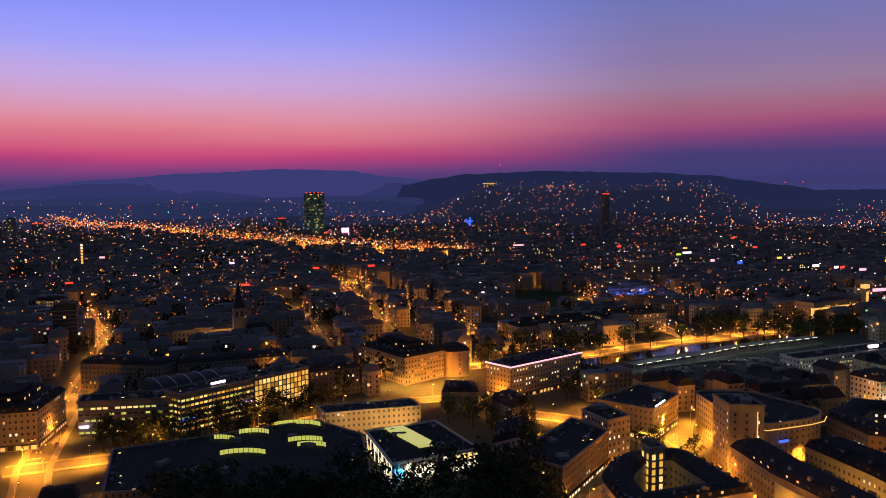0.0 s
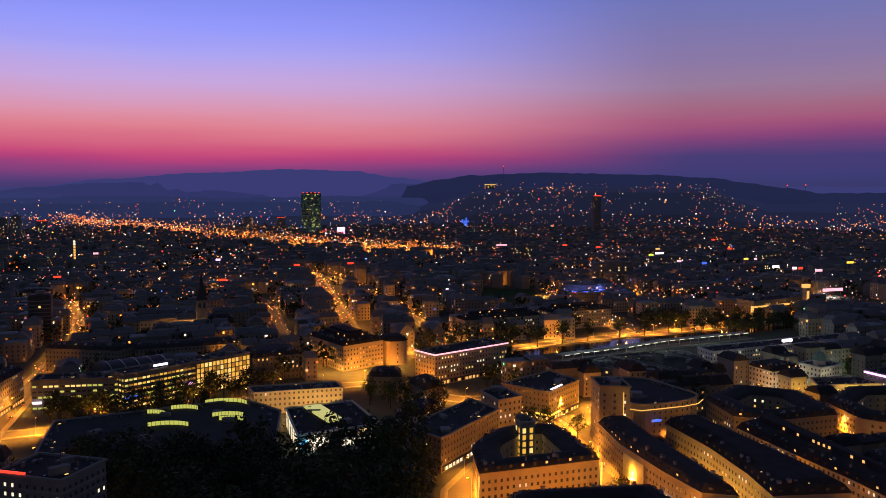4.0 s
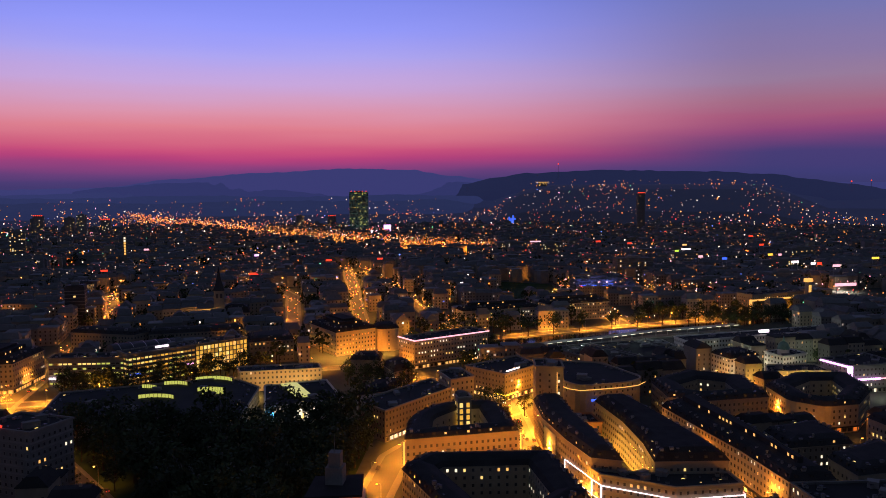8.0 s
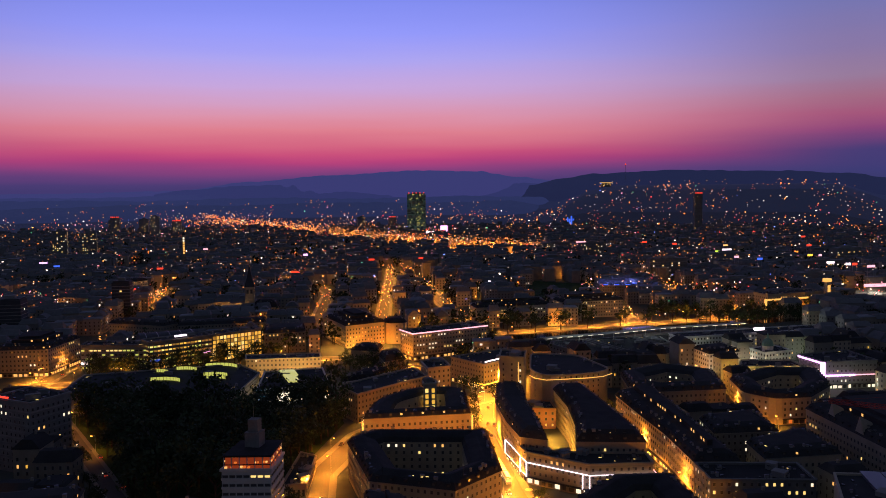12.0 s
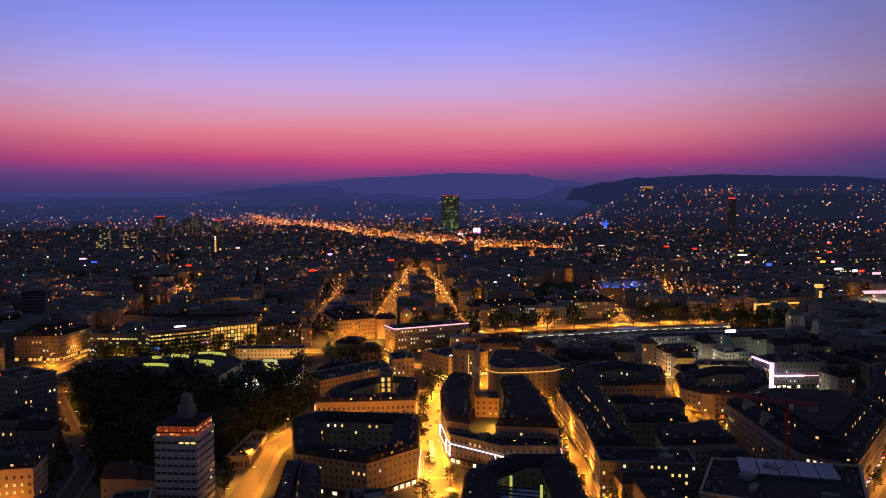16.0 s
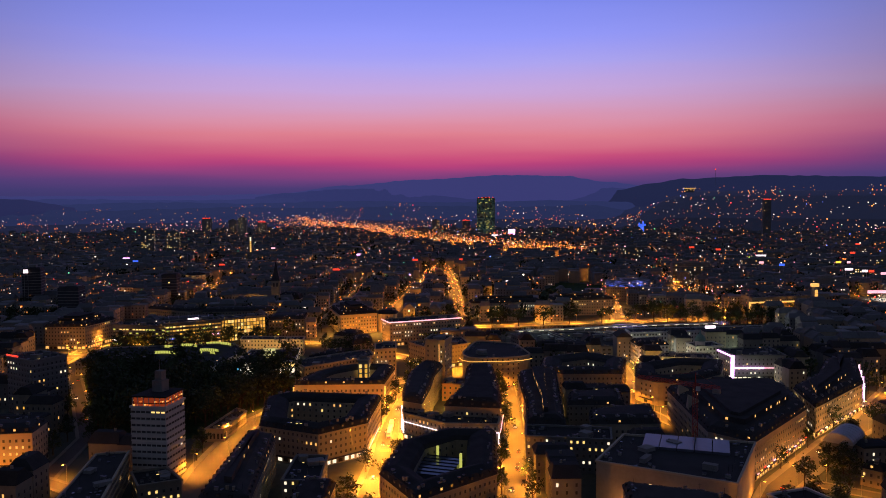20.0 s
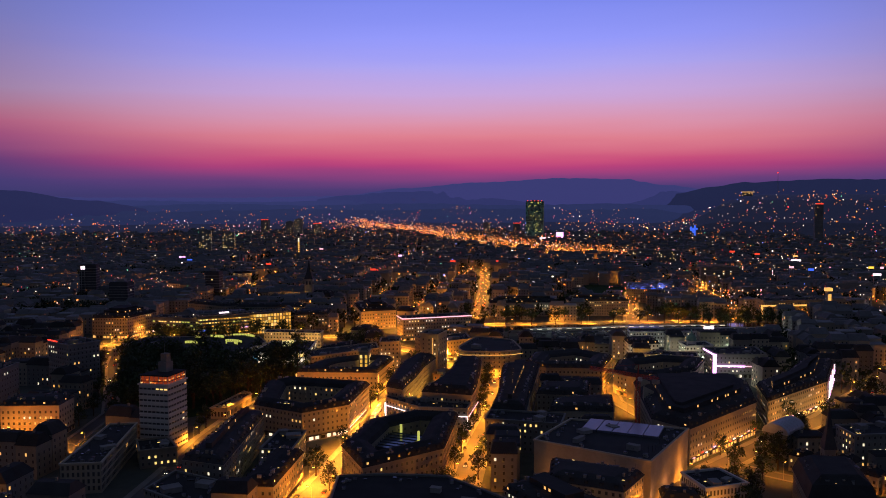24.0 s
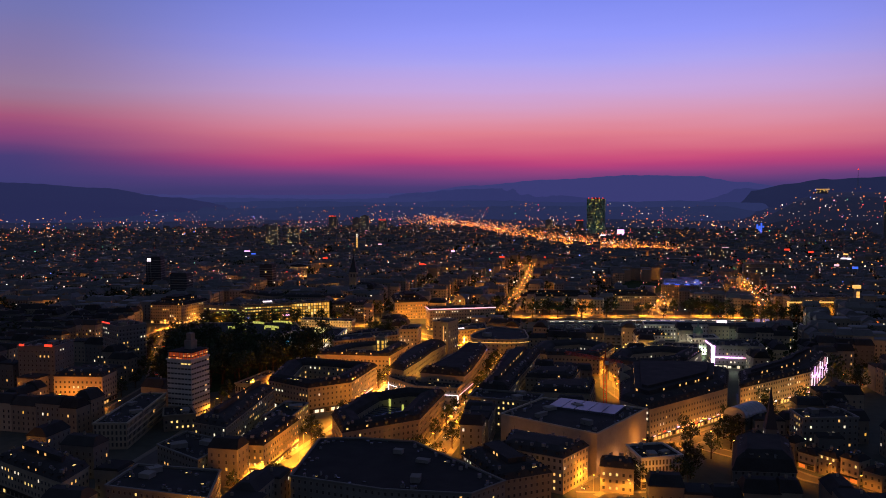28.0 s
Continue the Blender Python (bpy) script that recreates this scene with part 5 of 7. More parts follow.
tram()
for key, a, b in (("west", (-226, 420), (-214, 402)), ("middle", (134, 250), (137, 240))):
    m, length = edge_pose(a, b)
    for k in range(8):
        s = Soup()
        s.box(0, -4 + k * 1.0, 0.13, 3.2, -3.5 + k * 1.0, 0.137, 0, m)
        tagged(new("crossing_stripe", s.mesh("crossing_stripe", mat("road_paint", (0.55, 0.42, 0.1), 0.8, vary=0.2, scale=1.0))), "yellow pedestrian crossing stripe on the asphalt", "road marking", "crossing stripes", "structure")

# ---- trees ----
TREES = []


def tree_model(seed):
    rng = random.Random(seed)
    ob = thing("tree", (0, 0, -600 - 30 * seed), "broad leafy tree, dark at night", "tree", "trees of the park and streets")
    h = 6.5
    s = Soup()
    s.tube([(0, 0, 0), (0.1, 0, 2.5), (0, 0.15, h), (0.2, 0, h + 4)], [0.38, 0.3, 0.22, 0.08], 6)
    tips = []
    for k in range(7):
        a, z = 2 * math.pi * k / 7 + rng.uniform(-0.3, 0.3), rng.uniform(3, h)
        tip = Vector((math.cos(a) * rng.uniform(2.5, 4.2), math.sin(a) * rng.uniform(2.5, 4.2), z + rng.uniform(2, 5)))
        s.tube([(0, 0, z), tuple(tip * 0.5 + Vector((0, 0, z * 0.5))), tuple(tip)], [0.16, 0.1, 0.04], 4)
        tips.append(tip)
    child("trunk", s.mesh("trunk", BARK), ob)
    s = Soup()
    tips += [Vector((rng.uniform(-2.5, 2.5), rng.uniform(-2.5, 2.5), rng.uniform(7, 13))) for _ in range(9)]
    for c in tips:
        for _ in range(26):
            d = Vector((rng.gauss(0, 1), rng.gauss(0, 1), rng.gauss(0, 0.8)))
            p = c + d.normalized() * rng.uniform(0.5, 2.1)
            n = Vector((rng.gauss(0, 1), rng.gauss(0, 1), rng.gauss(0.6, 1))).normalized()
            u = n.orthogonal().normalized() * rng.uniform(0.35, 0.75)
            w = n.cross(u) * 0.8
            s.add([tuple(p - u), tuple(p - w * 0.7), tuple(p + u), tuple(p + w * 0.7)], [(0, 1, 2, 3)])
    child("crown", s.mesh("crown", LEAF), ob)
    return ob


TREE_MODELS = [tree_model(k) for k in range(4)]


def plant(x, y, rng, size=1.0):
    k = size * rng.uniform(0.8, 1.25)
    ob = copy_thing(rng.choice(TREE_MODELS), pose(x, y, 0, 0, 0, rng.uniform(0, 360)))
    ob.scale = (k * rng.uniform(0.9, 1.15), k, k * rng.uniform(0.85, 1.15))


def inside(p, poly):
    hit = False
    for (ax, ay), (bx, by) in zip(poly, poly[1:] + poly[:1]):
        if (ay > p[1]) != (by > p[1]) and p[0] < (bx - ax) * (p[1] - ay) / (by - ay) + ax:
            hit = not hit
    return hit


def gap_to(p, poly, closed=True):
    best, p = 1e9, Vector(p)
    for a, b in zip(poly, poly[1:] + (poly[:1] if closed else [])):
        a, b = Vector(a), Vector(b)
        d = b - a
        t = max(0, min(1, (p - a).dot(d) / max(d.length_squared, 1e-6)))
        best = min(best, (p - a - d * t).length)
    return best


PARK = [(-62, 238), (-90, 262), (-150, 325), (-140, 342), (-48, 348), (-44, 372), (0, 392), (22, 352), (24, 300), (22, 240), (0, 196), (-18, 200)]
RIVERBANK = [(225, 800), (212, 770), (262, 738), (300, 722), (385, 765), (370, 790), (300, 760), (265, 790)]
GROVES = [PARK, RIVERBANK, [(58, 602), (80, 596), (94, 560), (80, 500), (66, 506), (84, 560)], [(-206, 440), (-160, 450), (-120, 462), (-118, 440), (-200, 420)], [(-24, 452), (-22, 490), (4, 495), (26, 500), (34, 470), (6, 448)], [(-4, 385), (2, 440), (30, 455), (28, 425), (10, 380)], [(-150, 446), (-100, 505), (-88, 500), (-130, 440)],
          [(-250, 560), (-270, 640), (-240, 620), (-230, 570)], [(340, 236), (354, 296), (366, 330), (380, 320), (366, 285), (352, 236)], [(318, 150), (328, 200), (340, 225), (350, 222), (352, 180)], [(386, 390), (400, 384), (420, 440), (410, 450)], [(66, 440), (96, 432), (100, 424), (84, 418), (62, 446)], [(20, 330), (28, 345), (26, 420), (18, 410)], [(10, 280), (28, 280), (27, 345), (10, 345)], [(34, 229), (47, 231), (60, 200), (44, 194)],
          [(-204, 446), (-160, 454), (-96, 526), (-82, 520), (-140, 446), (-204, 428)], [(-186, 404), (-64, 426), (-70, 452), (-120, 440), (-192, 418)]]
GLASS = [(-59, 428), (-43, 378), (-3, 399), (-24, 446)]


def plant_all():
    rng = random.Random(5)
    for poly in GROVES:
        xs, ys = [p[0] for p in poly], [p[1] for p in poly]
        step = 13.0 if poly is PARK else 10.0
        y = min(ys)
        while y < max(ys):
            x = min(xs)
            while x < max(xs):
                q = (x + rng.uniform(-3, 3), y + rng.uniform(-3, 3))
                if inside(q, poly) and not any(inside(q, f) for f, _ in FOOT) and all(gap_to(q, l, False) > 6.8 for l in STREETS.values()) and gap_to(q, GLASS) > 28:
                    plant(*q, rng, 1.75 if poly is PARK else 1.0)
                x += step
            y += step
    for key, every in (("middle", 18), ("right", 14), ("quay", 14), ("river", 18), ("parkside", 12)):
        pts = [Vector(p) for p in STREETS[key]]
        for a, b in zip(pts, pts[1:]):
            n = int((b - a).length / every)
            for k in range(n):
                d = (b - a).normalized()
                side = 1 if (k % 2) else -1
                q = a + d * (k + 0.5) * every + Vector((-d.y, d.x)) * side * (6.6 if key in ("right", "middle") else 8.3)
                if not any(inside(q, f) or gap_to(q, f) < 1.6 for f, _ in FOOT):
                    plant(q.x, q.y, rng, 1.25 if key == "quay" else 0.9)


plant_all()
s = Soup()
cap(s, ccw(PARK), 0.03)
tagged(new("park_lawn", s.mesh("park_lawn", GRASS)), "dark park lawn under dense trees", "lawn", kind="structure")

# ---- cars ----


def car_model(seed, head):
    ob = thing("car", (0, 0, -900 - 10 * seed), "car in the street with its lights on", "car", "cars in the streets")
    s = Soup()
    s.add([(-2.1, -0.85, 0.35), (2.1, -0.85, 0.35), (2.1, 0.85, 0.35), (-2.1, 0.85, 0.35), (-2.15, -0.85, 0.9), (2.1, -0.8, 0.8), (2.1, 0.8, 0.8), (-2.15, 0.85, 0.9)],
          [(3, 2, 1, 0), (4, 5, 6, 7), (0, 1, 5, 4), (1, 2, 6, 5), (2, 3, 7, 6), (3, 0, 4, 7)])
    child("body", s.mesh("body", CAR_PAINT), ob)
    s = Soup()
    s.add([(-1.7, -0.78, 0.88), (1.0, -0.78, 0.82), (1.0, 0.78, 0.82), (-1.7, 0.78, 0.88), (-1.2, -0.62, 1.45), (0.3, -0.62, 1.45), (0.3, 0.62, 1.45), (-1.2, 0.62, 1.45)],
          [(4, 5, 6, 7), (0, 1, 5, 4), (1, 2, 6, 5), (2, 3, 7, 6), (3, 0, 4, 7)])
    child("cabin", s.mesh("cabin", PANE), ob)
    s = Soup()
    s.tube([(0, -0.1, 0), (0, 0.1, 0)], [0.33, 0.33], 10)
    wheel = s.mesh("wheel", RUBBER)
    for x in (-1.3, 1.3):
        for y in (-0.8, 0.8):
            child("wheel", wheel, ob, "", pose(x, y, 0.33))
    s = Soup()
    s.box(-0.08, -0.22, -0.14, 0.08, 0.22, 0.14)
    front, rear = s.mesh("headlight", LAMP_WHITE), s.mesh("tail_light", SIGN_RED)
    for y in (-0.6, 0.6):
        if head:
            child("headlight", front, ob, "", pose(2.12, y, 0.65))
        child("tail_light", rear, ob, "", pose(-2.15, y, 0.72))
    return ob


CARS = [car_model(0, True), car_model(1, False)]


def park_cars():
    rng = random.Random(12)
    for key, n in (("middle", 20), ("right", 19), ("left", 4), ("river", 10), ("quay", 4), ("west", 4), ("parkside", 6)):
        pts = [Vector(p) for p in STREETS[key]]
        for _ in range(n):
            k = rng.randrange(len(pts) - 1)
            d = (pts[k + 1] - pts[k]).normalized()
            p = pts[k].lerp(pts[k + 1], rng.random())
            lane = rng.choice((-5.2, -1.7, 1.7, 5.2))
            p = p + Vector((-d.y, d.x)) * lane
            turn = math.degrees(math.atan2(d.y, d.x)) + (180 if lane > 0 else 0)
            copy_thing(CARS[0] if abs(lane) < 3 else CARS[1], pose(p.x, p.y, 0.07, 0, 0, turn))


park_cars()

# ---- the town beyond: rows of houses round blocks ----


def in_reach(x, y, least=330):
    """Whether a place lies in the broad fan that the flight looks over."""
    for ex, ey, yaw in EYES:
        dx, dy = x - ex, y - ey
        az = math.degrees(math.atan2(-dx, dy)) - yaw
        if math.hypot(dx, dy) > least and abs(az) < 30.5:
            return True
    return False


CLEAR = [[(62, 872), (156, 898), (148, 1068), (66, 1096)], [(160, 885), (216, 885), (216, 985), (160, 985)], [(-560, 1205), (-528, 1205), (-528, 1235), (-560, 1235)], [(-455, 875), (-415, 875), (-415, 905), (-455, 905)], [(100, 520), (230, 545), (372, 640), (352, 800), (281, 768), (176, 715), (73, 655), (60, 610)], [(430, 820), (545, 830), (560, 1032), (455, 1030)], 
         [(-180, 330), (-60, 240), (20, 190), (75, 208), (140, 196), (160, 240), (215, 240), (215, 400), (180, 440), (120, 500), (60, 520), (-60, 520), (-100, 530), (-170, 450), (-240, 430)], [(-20, 520), (90, 640), (60, 680), (-30, 620)], PARK, RIVERBANK, [(90, 560), (150, 580), (250, 640), (330, 690), (320, 730), (240, 700), (160, 650), (100, 615)], [(85, 420), (130, 420), (125, 480), (60, 520), (20, 640), (-30, 640), (-60, 560), (0, 480), (70, 445)],
         [(-235, 430), (-200, 440), (-60, 500), (-60, 470), (-180, 350), (-240, 380)],
         [(300, 160), (318, 212), (345, 300), (375, 380), (396, 372), (366, 280), (346, 215), (330, 165)], [(240, 350), (285, 350), (300, 262), (252, 268), (240, 300)], [(356, 270), (430, 236), (430, 250), (362, 284)]]
BOXES = [(min(p[0] for p in f), min(p[1] for p in f), max(p[0] for p in f), max(p[1] for p in f), f) for f, _ in FOOT]


def free(x, y, r):
    for x0, y0, x1, y1, f in BOXES:
        if x0 - r < x < x1 + r and y0 - r < y < y1 + r and (inside((x, y), f) or gap_to((x, y), f) < r):
            return False
    if any(inside((x, y), c) for c in CLEAR):
        return False
    return all(gap_to((x, y), l, False) > r + 6.5 for l in STREETS.values())


WALLS = (CREAM, BEIGE, GREY, BEIGE, GREY)
LABELS = ("narrow town house with a dark tiled roof", "stone apartment house with a hipped roof", "grey apartment house in a row", "plain rendered town house with a few lit windows")


def town_house(x, y, turn, w, d, h, rise, rng):
    """A house of the outer blocks: walls, a hipped roof with eaves, a chimney, storeys of windows, some of them lit."""
    ob = thing("town_house", (x, y, 0), rng.choice(LABELS), "house", "houses of the town blocks", turn=turn)
    s = Soup()
    s.box(-w / 2, -d / 2, 0, w / 2, d / 2, h)
    child("wall", s.mesh("wall", rng.choice(WALLS)), ob)
    s = Soup()
    a, b = w / 2 + 0.5, d / 2 + 0.5
    flat = rng.random() < 0.25
    t = 0.92 if flat else 0.35
    z = h + (1.0 if flat else rise)
    s.add([(-a, -b, h), (a, -b, h), (a, b, h), (-a, b, h), (-a * 0.8, -b * t, z), (a * 0.8, -b * t, z), (a * 0.8, b * t, z), (-a * 0.8, b * t, z)],
          [(3, 2, 1, 0), (4, 5, 6, 7), (0, 1, 5, 4), (1, 2, 6, 5), (2, 3, 7, 6), (3, 0, 4, 7)])
    top_ob = child("roof", s.mesh("roof", GRAVEL if flat else TILE), ob)
    s = Soup()
    s.box(-0.5, -0.4, 0, 0.5, 0.4, 2)
    child("chimney", s.mesh("chimney", BEIGE), top_ob, "", pose(rng.uniform(-w / 3, w / 3), 0, z - 0.6))
    s = Soup()
    for side, (ln, dp) in enumerate(((w, d), (d, w), (w, d), (d, w))):
        m = pose(0, 0, 0, 0, 0, 90 * side) @ pose(-ln / 2, -dp / 2, 0)
        n = int(ln / 3.2)
        for f in range(int((h - 1) / 3.3)):
            for k in range(n):
                at = m @ pose((k + 0.5) * ln / n, 0, 1.3 + f * 3.3)
                if side != 2 and rng.random() < 0.012:
                    child("lit_window", lit_mesh(rng.choice(("warm", "yellow", "white", "warm")), 1.5, 1.8), ob, "", at)
                elif side != 2:
                    window_faces(s, at, 1.2, 1.8, 0.08)
                    if rng.random() < 0.085:
                        s.i[-1] = rng.choice((2, 2, 3, 4))
    child("glazing", s.mesh("glazing", [FRAME, PANE, LIT["warm"], LIT["white"], LIT["amber"]]), ob, kind="stuff")


def far_house(s, x, y, turn, w, d, h, rise, z0, rng):
    m = pose(x, y, z0, 0, 0, turn)
    k = rng.randrange(4)
    s.box(-w / 2, -d / 2, -6, w / 2, d / 2, h, k, m)
    a, b = w / 2 + 0.4, d / 2 + 0.4
    t = rng.choice((0.15, 0.3, 0.9))
    z = h + (rise if t < 0.5 else 0.8)
    v = [(-a, -b, h), (a, -b, h), (a, b, h), (-a, b, h), (-a * 0.8, -b * t, z), (a * 0.8, -b * t, z), (a * 0.8, b * t, z), (-a * 0.8, b * t, z)]
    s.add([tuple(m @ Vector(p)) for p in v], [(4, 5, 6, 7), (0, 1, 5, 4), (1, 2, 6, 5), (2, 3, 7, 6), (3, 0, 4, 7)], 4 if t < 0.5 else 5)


def far_panes(s, lit, x, y, turn, w, d, h, rng):
    """The windows of a house of the middle distance, storey by storey; a few are lit."""
    for side, ln, dp in ((0, w, d), (1, d, w), (3, d, w)):
        m = pose(x, y, 0, 0, 0, turn + 90 * side)
        n = max(1, int(ln / 3.2))
        for f in range(int((h - 1) / 3.3)):
            z = 1.4 + 3.3 * f
            for k in range(n):
                u = (k + 0.5) * ln / n - ln / 2
                if rng.random() < 0.055:
                    lit.box(u - 0.6, -dp / 2 - 0.1, z, u + 0.6, -dp / 2 - 0.01, z + 1.7, rng.choice((0, 1, 1, 2, 2)), m)
                else:
                    s.box(u - 0.55, -dp / 2 - 0.06, z, u + 0.55, -dp / 2 + 0.1, z + 1.7, 6, m)


FAR_STREETS = {"outer": [(-560, 1420), (-590, 1560), (-640, 1760), (-690, 1960)], "hill_road": [(250, 1500), (330, 1800), (470, 2150), (640, 2500)]}
FIELD = [(70, 884), (150, 905), (142, 1060), (72, 1088)]
YARD = [(-1463, 3119), (-1100, 2760), (-801, 2459), (-600, 2150), (-415, 1990), (-248, 1770), (-79, 1680), (5, 1560)]


def lay_town():
    rng = random.Random(77)
    far, lamps, panes = Soup(), Soup(), Soup()
    yaw = 18
    ux, uy = math.cos(radians(yaw)), math.sin(radians(yaw))
    near_houses = 0
    pu, pv = 78.0, 62.0
    for j in range(-6, 62):
        for i in range(-62, 34):
            cu, cv = i * pu + (j % 3) * 14, j * pv
            x0, y0 = cu * ux - cv * uy, cu * uy + cv * ux
            if not in_reach(x0, y0, 290) or math.hypot(x0, y0) > 2560:
                continue
            skew = 11 * noise.noise((cu / 420, cv / 420, 2))
            cs, sn = math.cos(radians(skew)), math.sin(radians(skew))
            rows = []
            bu, bv, dep = pu - 15, pv - 14, 12.0
            for side in range(4):
                ln = bu if side % 2 == 0 else bv - 2 * dep - 1
                k, pos = 0, -ln / 2
                while pos < ln / 2 - 7:
                    w = min(rng.uniform(12, 19), ln / 2 - pos)
                    if w > 7:
                        c = pos + w / 2
                        off = (bv if side % 2 == 0 else bu) / 2 - dep / 2
                        u, v = {0: (c, -off), 1: (off, c), 2: (c, off), 3: (-off, c)}[side]
                        rows.append((u * cs - v * sn, u * sn + v * cs, skew + (0 if side % 2 == 0 else 90), w - 0.06, dep))
                    pos += w
            base = rng.uniform(13, 19) - (5 if x0 > 325 and y0 < 420 else 0)
            lx, ly = (cu - pu / 2) * ux - (cv - pv / 2) * uy, (cu - pu / 2) * uy + (cv - pv / 2) * ux
            if math.hypot(lx - 200, ly + 90) < 1250 and rng.random() < 0.33 and in_reach(lx, ly) and free(lx, ly, 3):
                copy_thing(STREET_LAMP, pose(lx, ly, 0, 0, 0, rng.uniform(0, 360)))
                lamp_light("lane", (1.0, 0.33, 0.02), 8000, 8.0, lx, ly)
            skip = rng.random() < 0.06
            for u, v, t, w, d in rows:
                x, y = (cu + u) * ux - (cv + v) * uy, (cu + u) * uy + (cv + v) * ux
                dist = math.hypot(x - 200, y + 90)
                if skip or rng.random() < 0.06 or not in_reach(x, y):
                    continue
                if dist > 1700 and gap_to((x, y), YARD, False) < 75:
                    continue
                if y < 1300 and not free(x, y, max(w, d) * 0.62):
                    continue
                h, rise = base + rng.uniform(-1.5, 2.5), rng.uniform(3, 5)
                if dist < 800 and near_houses < 180:
                    near_houses += 1
                    town_house(x, y, yaw + t, w, d, h, rise, rng)
                elif rng.random() < (1.0 if dist < 1700 else 0.7):
                    z0 = height_of_land(x, y) if y > 1500 or dist > 2000 else 0.0
                    far_house(far, x, y, yaw + t, w, d, h if dist < 1700 else h * rng.uniform(0.7, 1.3), rise, z0, rng)
                    if dist < 1150:
                        far_panes(far, panes, x, y, yaw + t, w, d, h, rng)
                    if rng.random() < (0.5 if dist < 1300 else 0.8):
                        lit_pane(panes, x, y, yaw + t, w, d, z0, h, dist, rng)
    house_mesh = far.mesh("far_houses", [CREAM, BEIGE, GREY, CONCRETE, HAZED_TILE, HAZED_GRAVEL, PANE])
    tagged(new("far_houses", house_mesh), "distant rows of dark town houses", "houses", kind="stuff")
    tagged(new("far_lit_windows", panes.mesh("far_lit_windows", list(DOT.values()))), "scattered lit windows of distant houses", "windows", kind="stuff")


def lit_pane(s, x, y, turn, w, d, z0, h, dist, rng):
    """One or two lit windows in the walls of a distant house."""
    for side in (0, 1, 3):
        for _ in range(rng.choice((0, 0, 1, 1, 2, 3))):
            m = pose(x, y, z0, 0, 0, turn + 90 * side)
            dp = d if side == 0 else w
            a = rng.uniform(0.45, 0.8) + 0.00035 * dist
            u, z = rng.uniform(-5, 5), rng.uniform(h * 0.3, h - 2)
            k = rng.choices(range(7), (5, 6, 5, 0.6, 0.5, 0.5, 0.5))[0]
            s.box(u - a, -dp / 2 - 0.15, z, u + a, -dp / 2 - 0.02, z + 1.5 * a, k, m)


lay_town()


# ---- distant lamps ----
def lamp_cloud(name, places, label, size=1.0):
    s = Soup()
    rng = random.Random(len(places))
    for x, y, z, k in places:
        r = size * (0.25 + 0.0006 * math.hypot(x - 200, y + 90)) * rng.uniform(0.7, 1.2)
        s.add([(x + r, y, z), (x - r, y, z), (x, y + r, z), (x, y - r, z), (x, y, z + r), (x, y, z - r)],
              [(0, 2, 4), (2, 1, 4), (1, 3, 4), (3, 0, 4), (2, 0, 5), (1, 2, 5), (3, 1, 5), (0, 3, 5)], k)
    tagged(new(name, s.mesh(name, list(DOT.values()))), label, "lamps", kind="stuff")


